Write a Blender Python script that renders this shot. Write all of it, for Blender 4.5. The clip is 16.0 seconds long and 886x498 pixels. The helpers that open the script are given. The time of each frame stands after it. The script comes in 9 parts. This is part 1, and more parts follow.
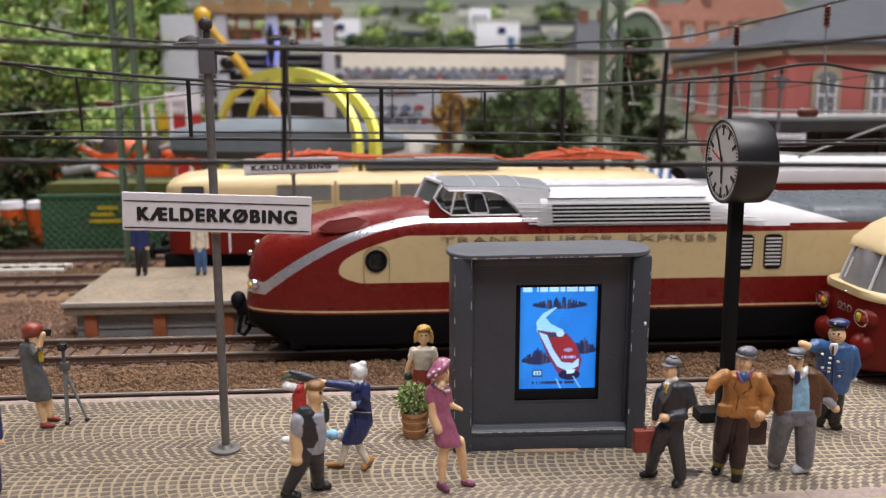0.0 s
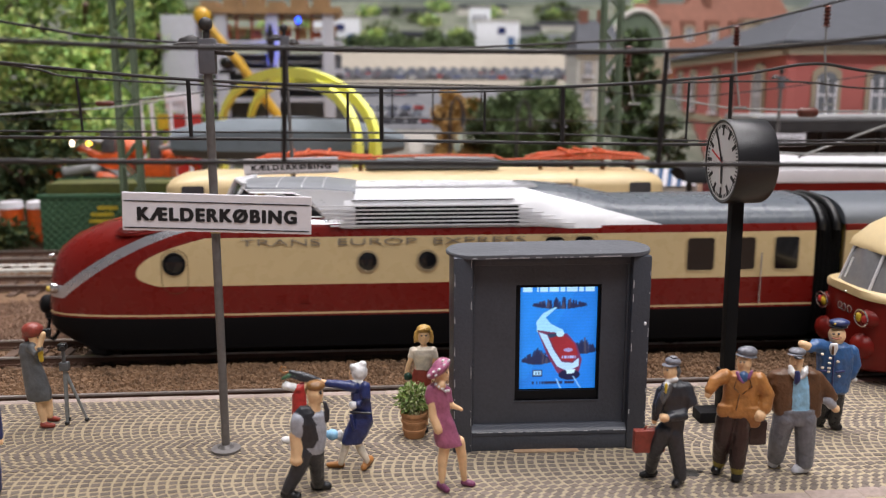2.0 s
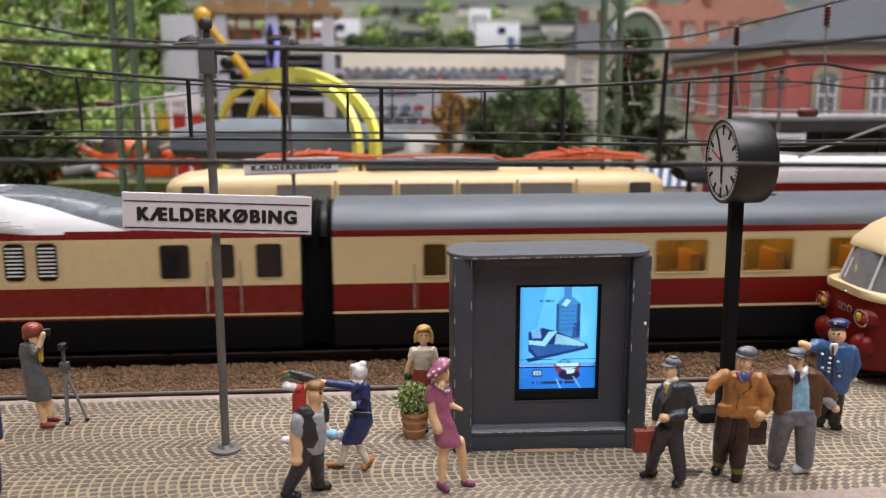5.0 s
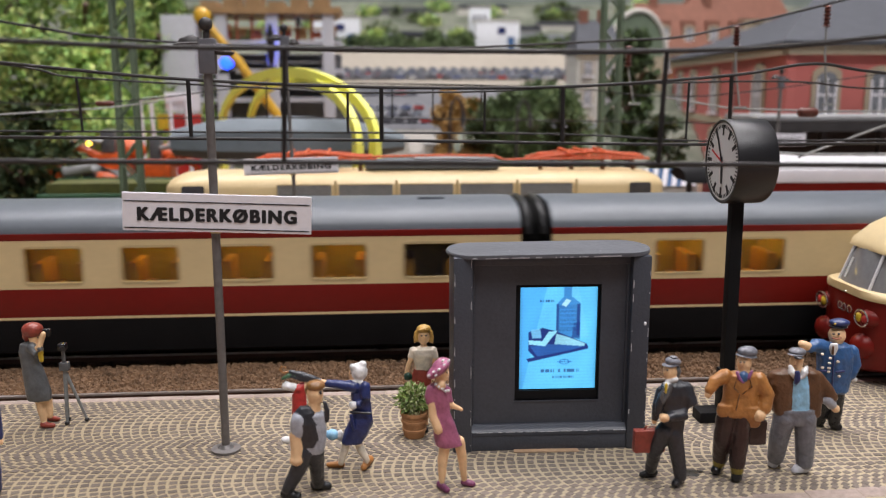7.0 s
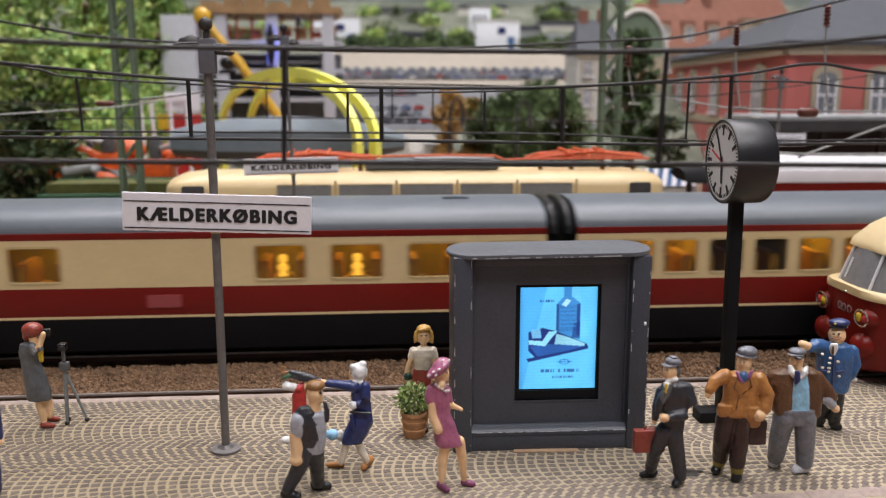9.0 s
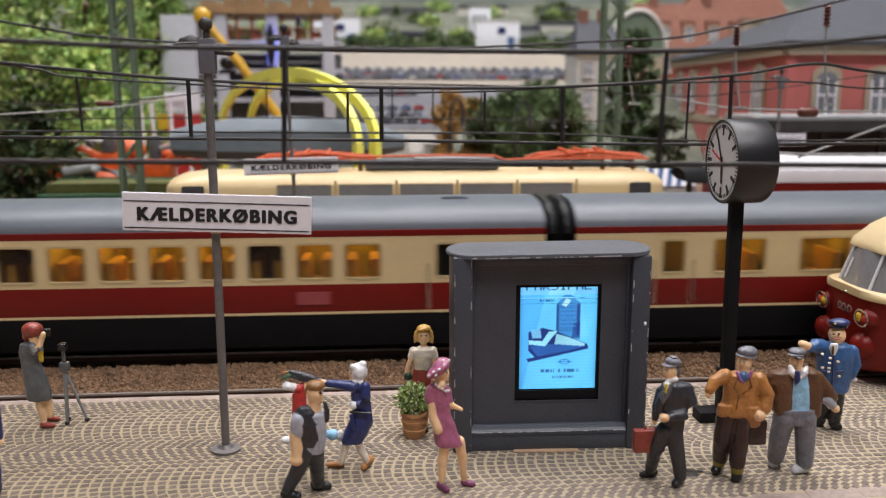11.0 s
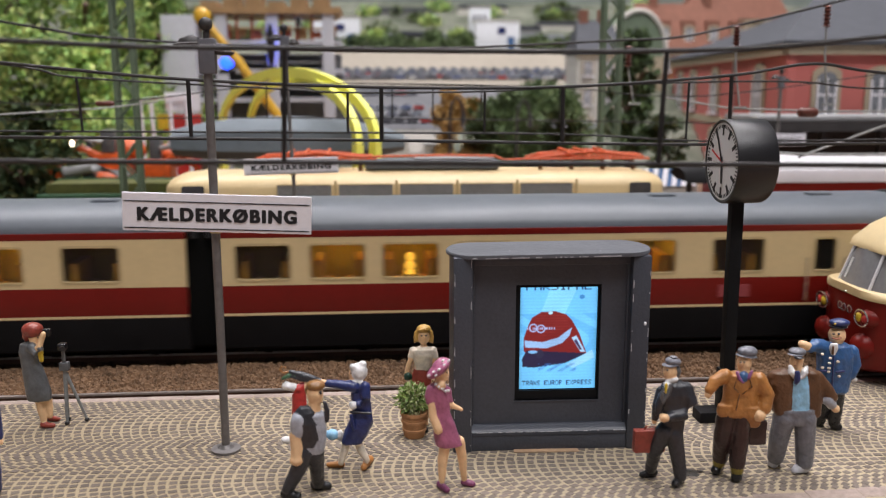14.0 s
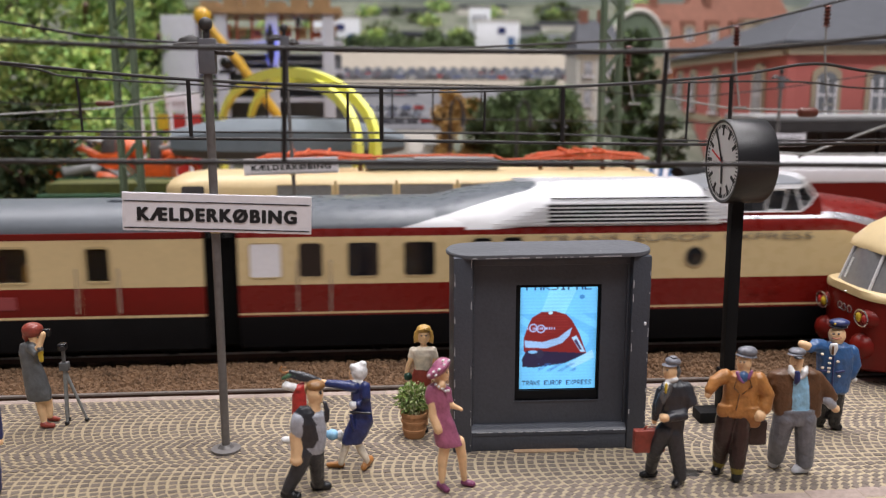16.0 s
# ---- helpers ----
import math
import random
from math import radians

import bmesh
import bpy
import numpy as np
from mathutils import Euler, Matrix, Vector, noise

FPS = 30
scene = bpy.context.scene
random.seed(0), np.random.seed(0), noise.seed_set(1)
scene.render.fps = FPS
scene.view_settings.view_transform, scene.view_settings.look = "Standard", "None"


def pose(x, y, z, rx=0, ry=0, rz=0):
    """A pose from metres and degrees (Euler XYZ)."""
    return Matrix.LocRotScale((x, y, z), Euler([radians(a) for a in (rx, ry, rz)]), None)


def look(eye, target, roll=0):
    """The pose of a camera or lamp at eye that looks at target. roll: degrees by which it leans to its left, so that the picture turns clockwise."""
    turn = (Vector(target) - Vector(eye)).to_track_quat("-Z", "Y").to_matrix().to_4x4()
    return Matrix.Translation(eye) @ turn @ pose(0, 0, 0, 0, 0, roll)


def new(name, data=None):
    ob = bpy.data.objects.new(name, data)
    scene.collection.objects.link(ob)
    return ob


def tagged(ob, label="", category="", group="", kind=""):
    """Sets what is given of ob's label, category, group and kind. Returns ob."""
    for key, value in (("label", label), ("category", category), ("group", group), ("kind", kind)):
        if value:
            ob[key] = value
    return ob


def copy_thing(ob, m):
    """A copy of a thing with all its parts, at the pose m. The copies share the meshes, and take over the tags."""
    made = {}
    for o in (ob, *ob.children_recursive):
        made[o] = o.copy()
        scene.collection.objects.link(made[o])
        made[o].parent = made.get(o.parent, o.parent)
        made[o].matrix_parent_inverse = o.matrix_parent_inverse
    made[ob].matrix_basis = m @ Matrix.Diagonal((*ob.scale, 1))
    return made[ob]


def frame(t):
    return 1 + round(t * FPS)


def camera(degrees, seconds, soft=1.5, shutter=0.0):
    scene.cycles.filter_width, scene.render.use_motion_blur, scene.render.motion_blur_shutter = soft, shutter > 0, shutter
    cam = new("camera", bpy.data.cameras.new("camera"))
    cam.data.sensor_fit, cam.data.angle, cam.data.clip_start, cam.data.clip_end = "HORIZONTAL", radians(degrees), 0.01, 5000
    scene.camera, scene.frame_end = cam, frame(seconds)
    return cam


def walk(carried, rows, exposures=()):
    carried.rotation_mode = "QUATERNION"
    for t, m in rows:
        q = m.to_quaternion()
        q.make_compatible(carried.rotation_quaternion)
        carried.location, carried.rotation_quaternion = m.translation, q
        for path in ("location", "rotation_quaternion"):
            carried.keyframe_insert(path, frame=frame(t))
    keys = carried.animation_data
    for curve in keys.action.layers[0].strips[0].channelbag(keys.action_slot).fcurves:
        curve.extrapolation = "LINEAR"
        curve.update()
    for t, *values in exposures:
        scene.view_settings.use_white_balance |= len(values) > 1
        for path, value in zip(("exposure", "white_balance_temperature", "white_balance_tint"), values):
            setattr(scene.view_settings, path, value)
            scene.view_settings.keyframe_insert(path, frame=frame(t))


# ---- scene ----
import mathutils.bvhtree

cam = camera(53.67, 16.0, soft=1.15, shutter=0.5)
cam.data.dof.use_dof = True
cam.data.dof.focus_distance = 0.185
cam.data.dof.aperture_fstop = 25.0
EYE = pose(0, 0, 0.072, 79.4, 0, -4.5)
walk(cam, [(0.0, EYE), (16.0, EYE)], exposures=[(0.0, 0.0), (16.0, 0.0)])

# ---- light: a hall with ceiling lamps ----
MM = 0.001
world = bpy.data.worlds.new("hall_air")
scene.world = world
world.use_nodes = True
world.node_tree.nodes["Background"].inputs[0].default_value = (0.75, 0.80, 0.9, 1)
world.node_tree.nodes["Background"].inputs[1].default_value = 0.02


def ceiling_lamp(x, y, z, sx, sy, watts, colour, target):
    data = bpy.data.lights.new("hall_lamp", "AREA")
    data.shape, data.size, data.size_y, data.energy, data.color = "RECTANGLE", sx, sy, watts, colour
    ob = new("hall_lamp", data)
    ob.matrix_world = look((x, y, z), target)
    return ob


ceiling_lamp(0.08, 0.30, 1.45, 1.1, 0.16, 14, (1.0, 0.955, 0.98), (0.0, 0.3, 0))
ceiling_lamp(0.55, 0.75, 1.45, 1.2, 0.16, 14, (1.0, 0.955, 0.98), (0.2, 0.5, 0))
# extra backlight without a known source, added to brighten the trees at back left
ceiling_lamp(-0.55, 1.00, 1.45, 1.2, 0.16, 14, (1.0, 0.955, 0.98), (-0.2, 0.8, 0))
ceiling_lamp(0.28, -0.55, 1.45, 1.4, 0.30, 18, (1.0, 0.97, 0.99), (0.0, 0.25, 0))


# ---- materials ----
def mat(name, base, rough=0.5, metal=0.0, var=0.25, scale=900.0, bump=0.15, coarse=120.0, tint=None, coat=0.0, spread=0.0):
    """Paint, plastic, stone or metal: base colour with fine and coarse variation and a fine relief."""
    m = bpy.data.materials.new(name)
    m.use_nodes = True
    nt = m.node_tree
    nd, ln = nt.nodes, nt.links
    bsdf = nd["Principled BSDF"]
    tc = nd.new("ShaderNodeTexCoord")
    fine, big = nd.new("ShaderNodeTexNoise"), nd.new("ShaderNodeTexNoise")
    fine.inputs["Scale"].default_value, fine.inputs["Detail"].default_value = scale, 4
    big.inputs["Scale"].default_value, big.inputs["Detail"].default_value = coarse, 3
    ln.new(tc.outputs["Object"], fine.inputs["Vector"])
    ln.new(tc.outputs["Object"], big.inputs["Vector"])
    add = nd.new("ShaderNodeMath")
    add.operation = "ADD"
    ln.new(fine.outputs[0], add.inputs[0])
    ln.new(big.outputs[0], add.inputs[1])
    ramp = nd.new("ShaderNodeValToRGB")
    dark = [max(0, c * (1 - var)) for c in base]
    lite = [min(1, c * (1 + var)) for c in (tint or base)]
    ramp.color_ramp.elements[0].position, ramp.color_ramp.elements[1].position = 0.3, 0.7
    ramp.color_ramp.elements[0].color, ramp.color_ramp.elements[1].color = (*dark, 1), (*lite, 1)
    half = nd.new("ShaderNodeMath")
    half.operation = "MULTIPLY"
    half.inputs[1].default_value = 0.5
    ln.new(add.outputs[0], half.inputs[0])
    ln.new(half.outputs[0], ramp.inputs[0])
    out = ramp.outputs[0]
    if spread:
        info, hsv, rng = nd.new("ShaderNodeObjectInfo"), nd.new("ShaderNodeHueSaturation"), nd.new("ShaderNodeMapRange")
        geo, mix = nd.new("ShaderNodeNewGeometry"), nd.new("ShaderNodeMath")
        mix.operation = "ADD"
        ln.new(info.outputs["Random"], mix.inputs[0])
        ln.new(geo.outputs["Random Per Island"], mix.inputs[1])
        rng.inputs["From Max"].default_value = 2
        rng.inputs["To Min"].default_value, rng.inputs["To Max"].default_value = 1 - spread, 1 + spread
        ln.new(mix.outputs[0], rng.inputs["Value"])
        ln.new(rng.outputs[0], hsv.inputs["Value"])
        ln.new(out, hsv.inputs["Color"])
        out = hsv.outputs[0]
    ln.new(out, bsdf.inputs["Base Color"])
    mr = nd.new("ShaderNodeMapRange")
    mr.inputs["To Min"].default_value, mr.inputs["To Max"].default_value = max(0.03, rough - 0.12), min(1, rough + 0.12)
    ln.new(fine.outputs[0], mr.inputs["Value"])
    ln.new(mr.outputs[0], bsdf.inputs["Roughness"])
    bsdf.inputs["Metallic"].default_value = metal
    bsdf.inputs["Coat Weight"].default_value = coat
    bsdf.inputs["Coat Roughness"].default_value = 0.15
    if bump:
        bp = nd.new("ShaderNodeBump")
        bp.inputs["Strength"].default_value, bp.inputs["Distance"].default_value = bump, 0.0003
        ln.new(fine.outputs[0], bp.inputs["Height"])
        ln.new(bp.outputs[0], bsdf.inputs["Normal"])
    return m


def glow(name, colour, strength):
    m = bpy.data.materials.new(name)
    m.use_nodes = True
    b = m.node_tree.nodes["Principled BSDF"]
    b.inputs["Base Color"].default_value = (*colour, 1)
    b.inputs["Emission Color"].default_value, b.inputs["Emission Strength"].default_value = (*colour, 1), strength
    return m


def glass(name, colour, rough=0.04, alpha=0.3):
    m = bpy.data.materials.new(name)
    m.use_nodes = True
    b = m.node_tree.nodes["Principled BSDF"]
    b.inputs["Base Color"].default_value = (*colour, 1)
    b.inputs["Roughness"].default_value, b.inputs["Alpha"].default_value = rough, alpha
    b.inputs["IOR"].default_value = 1.5
    return m


RED = mat("wine_red_lacquer", (0.155, 0.0085, 0.0055), 0.36, var=0.12, bump=0.03)
CREAM = mat("cream_lacquer", (0.645, 0.50, 0.272), 0.38, var=0.06, bump=0.03)
SILVER = mat("silver_lacquer", (0.78, 0.78, 0.80), 0.32, metal=0.25, var=0.05, bump=0.04)
ROOF_GREY = mat("roof_grey", (0.112, 0.127, 0.146), 0.42, var=0.1, bump=0.05)
BLACK = mat("matt_black", (0.008, 0.008, 0.009), 0.62, var=0.3)
RUBBER = mat("bellows_black", (0.004, 0.004, 0.004), 0.75, var=0.3)
DARK_GLASS = mat("dark_glass", (0.006, 0.006, 0.007), 0.12, var=0.2, bump=0.0, coat=0.15)
PANE = glass("car_pane", (0.03, 0.03, 0.03), 0.05, 0.16)
SMOKE = glass("cab_pane", (0.05, 0.05, 0.055), 0.05, 0.14)
CHROME = mat("chrome", (0.7, 0.7, 0.7), 0.2, metal=0.9, var=0.1, bump=0.0)
OCHRE = mat("ochre_plastic", (0.55, 0.27, 0.03), 0.5, var=0.25)
BROWN = mat("brown_plastic", (0.13, 0.06, 0.02), 0.5, var=0.3)
WARM = glow("warm_led", (1.0, 0.70, 0.15), 11.5)
WARM_SOFT = glow("warm_shade", (1.0, 0.56, 0.06), 1.25)
IRON = mat("dark_iron", (0.045, 0.042, 0.042), 0.5, metal=0.2, var=0.25, bump=0.2)
CASE_GREY = mat("kiosk_paint", (0.054, 0.060, 0.076), 0.42, var=0.18, bump=0.35, scale=1500)
POLE = mat("pole_grey", (0.15, 0.14, 0.135), 0.42, metal=0.2, var=0.25, bump=0.3)
DIAL = mat("dial_white", (0.72, 0.72, 0.72), 0.6, var=0.06, bump=0.05)
PAPER = mat("white_card", (0.80, 0.78, 0.82), 0.7, var=0.05, bump=0.2)
INK = mat("black_ink", (0.01, 0.01, 0.012), 0.6, var=0.1, bump=0)
STONE = mat("cobble", (0.185, 0.150, 0.125), 0.85, var=0.22, bump=0.5, scale=1800, spread=0.3)
JOINT = mat("joint_mortar", (0.405, 0.332, 0.222), 0.9, var=0.12, bump=0.4)


def darken_patch(m, x, y, r, tint):
    """Multiplies the base colour by tint in a wide ragged-edged patch round (x, y), r across, in metres."""
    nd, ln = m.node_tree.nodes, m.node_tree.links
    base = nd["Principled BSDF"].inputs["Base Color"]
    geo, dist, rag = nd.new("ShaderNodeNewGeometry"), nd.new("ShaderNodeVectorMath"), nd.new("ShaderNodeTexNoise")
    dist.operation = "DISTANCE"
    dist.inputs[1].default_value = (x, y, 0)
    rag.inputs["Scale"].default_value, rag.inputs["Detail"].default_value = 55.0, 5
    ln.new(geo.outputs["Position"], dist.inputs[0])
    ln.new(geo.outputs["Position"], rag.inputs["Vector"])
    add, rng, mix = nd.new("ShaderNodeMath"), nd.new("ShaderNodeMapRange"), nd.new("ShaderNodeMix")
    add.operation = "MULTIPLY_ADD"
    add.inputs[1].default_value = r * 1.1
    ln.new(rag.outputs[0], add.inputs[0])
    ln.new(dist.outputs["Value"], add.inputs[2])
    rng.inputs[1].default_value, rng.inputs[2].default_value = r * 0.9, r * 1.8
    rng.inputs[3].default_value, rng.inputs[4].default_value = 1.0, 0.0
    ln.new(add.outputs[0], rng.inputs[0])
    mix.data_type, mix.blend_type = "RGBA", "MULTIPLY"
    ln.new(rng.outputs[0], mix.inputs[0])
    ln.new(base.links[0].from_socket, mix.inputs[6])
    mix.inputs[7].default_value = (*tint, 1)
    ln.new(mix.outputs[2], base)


# stones and joints are darker towards the left front of the platform
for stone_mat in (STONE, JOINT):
    darken_patch(stone_mat, -0.062, 0.150, 0.060, (0.72, 0.70, 0.66))
KERB = mat("kerb_stone", (0.33, 0.26, 0.225), 0.85, var=0.35, bump=0.8, spread=0.22)
BALLAST = mat("ballast", (0.172, 0.099, 0.053), 0.9, var=0.35, bump=0.6, spread=0.45)
EARTH = mat("brown_earth", (0.21, 0.125, 0.08), 0.95, var=0.3, bump=0.8, scale=500, coarse=40)
SLEEPER = mat("sleeper", (0.11, 0.065, 0.043), 0.8, var=0.3, spread=0.2)
RAIL = mat("rail_top", (0.42, 0.38, 0.35), 0.35, metal=0.7, var=0.2)
RUST = mat("rail_side", (0.11, 0.058, 0.038), 0.7, var=0.3)


RED.node_tree.nodes["Principled BSDF"].inputs["Specular IOR Level"].default_value = 0.25
for dull in (BLACK, RUBBER):
    dull.node_tree.nodes["Principled BSDF"].inputs["Specular IOR Level"].default_value = 0.15


# ---- modelling helpers, in millimetres ----
def part(name, bm, material, parent=None, label="", smooth=True, at=None):
    me = bpy.data.meshes.new(name)
    bmesh.ops.scale(bm, vec=(MM, MM, MM), verts=bm.verts)
    bmesh.ops.recalc_face_normals(bm, faces=bm.faces)
    for f in bm.faces:
        f.smooth = smooth
    bm.to_mesh(me)
    bm.free()
    for m in material if isinstance(material, (list, tuple)) else [material]:
        me.materials.append(m)
    if smooth:
        me.set_sharp_from_angle(angle=radians(38))
    ob = new(name, me)
    if parent is not None:
        ob.parent = parent
    if at:
        ob.location = [c * MM for c in at]
    if label:
        ob["label"] = label
    return ob


def empty(name, x=0, y=0, z=0, rz=0, rx=0, ry=0):
    ob = new(name)
    ob.matrix_basis = pose(x * MM, y * MM, z * MM, rx, ry, rz)
    ob.empty_display_size = 0.002
    return ob


def box(bm, x0, x1, y0, y1, z0, z1, bev=0.0, mi=0, m=None):
    g = bmesh.ops.create_cube(bm, size=1.0)
    vs = g["verts"]
    for v in vs:
        v.co = Vector(((x0 + x1) / 2 + v.co.x * (x1 - x0), (y0 + y1) / 2 + v.co.y * (y1 - y0), (z0 + z1) / 2 + v.co.z * (z1 - z0)))
    fs = {f for v in vs for f in v.link_faces}
    for f in fs:
        f.material_index = mi
    if bev:
        es = {e for v in vs for e in v.link_edges}
        r = bmesh.ops.bevel(bm, geom=list(es), offset=bev, segments=2, affect="EDGES", profile=0.6)
        vs = list({v for f in r["faces"] for v in f.verts} | {v for v in vs if v.is_valid})
        for f in r["faces"]:
            f.material_index = mi
    if m is not None:
        for v in vs:
            v.co = m @ v.co
    return bm


def loft(bm, rings, mi=0, cap=True, closed=True):
    vr = [[bm.verts.new(p) for p in r] for r in rings]
    for a, b in zip(vr, vr[1:]):
        n = len(a)
        for i in range(n if closed else n - 1):
            f = bm.faces.new((a[i], a[(i + 1) % n], b[(i + 1) % n], b[i]))
            f.material_index = mi
    if cap and closed:
        for r in (vr[0], vr[-1]):
            f = bm.faces.new(r)
            f.material_index = mi
    return bm


def ring(c, axis, r, n, flat=1.0):
    axis = Vector(axis).normalized()
    u = axis.orthogonal().normalized() if abs(axis.z) > 0.95 else axis.cross(Vector((0, 0, 1))).normalized()
    w = axis.cross(u)
    return [Vector(c) + (u * math.cos(2 * math.pi * i / n) + w * math.sin(2 * math.pi * i / n) * flat) * r for i in range(n)]


def rod(bm, p0, p1, r0, r1=None, n=10, mi=0):
    r1 = r0 if r1 is None else r1
    d = Vector(p1) - Vector(p0)
    return loft(bm, [ring(p0, d, r0, n), ring(p1, d, r1, n)], mi)


def tube(bm, pts, r, n=8, mi=0):
    pts = [Vector(p) for p in pts]
    rings = []
    for i, p in enumerate(pts):
        d = pts[min(i + 1, len(pts) - 1)] - pts[max(i - 1, 0)]
        rings.append(ring(p, d, r, n))
    return loft(bm, rings, mi)


def ball(bm, c, r, mi=0, n=12, m=None):
    r = r if isinstance(r, (tuple, list)) else (r, r, r)
    g = bmesh.ops.create_uvsphere(bm, u_segments=n, v_segments=max(6, n * 2 // 3), radius=1.0)
    t = Matrix.Translation(c) @ (m or Matrix.Identity(4)) @ Matrix.Diagonal((*r, 1))
    for v in g["verts"]:
        v.co = t @ v.co
    for f in {f for v in g["verts"] for f in v.link_faces}:
        f.material_index = mi
    return bm


def limb(bm, pts, radii, mi=0, n=10, flat=1.0):
    """A rounded tapering limb through the points, flat: its depth against its width."""
    pts = [Vector(p) for p in pts]
    rings = []

    def turn(c, axis, r):
        axis = axis.normalized()
        side = Vector((1, 0, 0)) if abs(axis.x) < 0.9 else Vector((0, 0, 1))
        u = (side - axis * side.dot(axis)).normalized()
        w = axis.cross(u)
        if rings:
            far = max(range(n), key=lambda k: (rings[-1][k] - (c + u * r)).length)
            if far < n // 4 or far > n - n // 4:
                u, w = -u, -w
        return [c + (u * math.cos(2 * math.pi * k / n) + w * math.sin(2 * math.pi * k / n) * flat) * r for k in range(n)]

    d0, d1 = (pts[1] - pts[0]).normalized(), (pts[-1] - pts[-2]).normalized()
    for a in (0.97, 0.7, 0.35):
        rings.append(turn(pts[0] - d0 * radii[0] * a, d0, radii[0] * math.sqrt(1 - a * a)))
    for i, p in enumerate(pts):
        rings.append(turn(p, pts[min(i + 1, len(pts) - 1)] - pts[max(i - 1, 0)], radii[i]))
    for a in (0.35, 0.7, 0.97):
        rings.append(turn(pts[-1] + d1 * radii[-1] * a, d1, radii[-1] * math.sqrt(1 - a * a)))
    return loft(bm, rings, mi)


def plate(bm, outline, thick, m=None, mi=0, bev=0.0):
    """An outline (x, z) as a plate that is thick along y."""
    a = [bm.verts.new((x, 0, z)) for x, z in outline]
    b = [bm.verts.new((x, thick, z)) for x, z in outline]
    fs = [bm.faces.new(a), bm.faces.new(b[::-1])]
    for i in range(len(a)):
        j = (i + 1) % len(a)
        fs.append(bm.faces.new((a[i], b[i], b[j], a[j])))
    for f in fs:
        f.material_index = mi
    if m is not None:
        for v in a + b:
            v.co = m @ v.co
    return bm


def rounded(x0, x1, z0, z1, r, k=4):
    pts = []
    for cx, cz, a0 in ((x1 - r, z1 - r, 0), (x0 + r, z1 - r, 90), (x0 + r, z0 + r, 180), (x1 - r, z0 + r, 270)):
        for i in range(k + 1):
            a = radians(a0 + 90 * i / k)
            pts.append((cx + r * math.cos(a), cz + r * math.sin(a)))
    return pts


def frame_ring(bm, x0, x1, z0, z1, r, w, y0, y1, mi=0):
    """A rounded rectangular frame, w wide, from y0 to y1."""
    o, i = rounded(x0 - w, x1 + w, z0 - w, z1 + w, r + w), rounded(x0, x1, z0, z1, r)
    n = len(o)
    vs = [[bm.verts.new((p[0], y, p[1])) for p in q] for q, y in ((o, y1), (o, y0), (i, y0), (i, y1))]
    for k in range(4):
        a, b = vs[k], vs[(k + 1) % 4]
        for j in range(n):
            f = bm.faces.new((a[j], a[(j + 1) % n], b[(j + 1) % n], b[j]))
            f.material_index = mi
    return bm


def lettering(name, body, size, material, parent, x, y, z, rx=90, rz=0, width=None, bold=0.0, depth=0.08, heavy=0.0, gap=1.0):
    cu = bpy.data.curves.new(name, "FONT")
    cu.body, cu.size, cu.extrude, cu.offset = body, size * MM, depth * MM, bold * MM
    cu.align_x, cu.align_y = "CENTER", "CENTER"
    cu.space_character = gap
    tmp = new("tmp_text", cu)
    dg = bpy.context.evaluated_depsgraph_get()
    me = bpy.data.meshes.new_from_object(tmp.evaluated_get(dg))
    bpy.data.objects.remove(tmp)
    xs = [v.co.x for v in me.vertices]
    if width:
        k = width * MM / (max(xs) - min(xs))
        for v in me.vertices:
            v.co.x *= k
    if heavy:
        n = len(me.vertices)
        co = np.array([v.co[:] for v in me.vertices])
        polys = [tuple(q.vertices) for q in me.polygons]
        vs, fs = [], []
        for k, (dx, dy) in enumerate(((0, 0), (heavy, 0), (-heavy, 0), (0, heavy * 0.6), (0, -heavy * 0.6), (heavy * 0.7, heavy * 0.5), (-heavy * 0.7, -heavy * 0.5), (heavy * 0.7, -heavy * 0.5), (-heavy * 0.7, heavy * 0.5))):
            vs += [tuple(c) for c in co + np.array((dx, dy, 0.004 * k)) * MM]
            fs += [tuple(i + k * n for i in q) for q in polys]
        me = bpy.data.meshes.new(name)
        me.from_pydata(vs, [], fs)
    me.materials.clear()
    me.materials.append(material)
    ob = new(name, me)
    ob.parent = parent
    ob.matrix_basis = pose(x * MM, y * MM, z * MM, rx, 0, rz)
    return ob


def slab(name, x0, x1, y0, y1, z0, z1, material, label, category, bev=0.0, kind="structure"):
    ob = part(name, box(bmesh.new(), x0, x1, y0, y1, z0, z1, bev), material)
    return tagged(ob, label, category, kind=kind)


# ---- ground, platform, tracks ----
def uneven_ground():
    bm = bmesh.new()
    nx, ny = 120, 150
    vs = {}
    for i in range(nx + 1):
        for j in range(ny + 1):
            x, y = -420 + 900 * i / nx, -60 + 1180 * j / ny
            z = -5.0 + 0.8 * noise.noise((x * 0.12, y * 0.12, 0)) + 0.5 * noise.noise((x * 0.4, y * 0.4, 3))
            z += 3.0 * max(0, min(1, (y - 395) / 60)) 
            vs[i, j] = bm.verts.new((x, y, z))
    for i in range(nx):
        for j in range(ny):
            bm.faces.new((vs[i, j], vs[i + 1, j], vs[i + 1, j + 1], vs[i, j + 1]))
    return tagged(part("ground", bm, EARTH), "brown earth ground of the model layout", "ground", kind="structure")


uneven_ground()

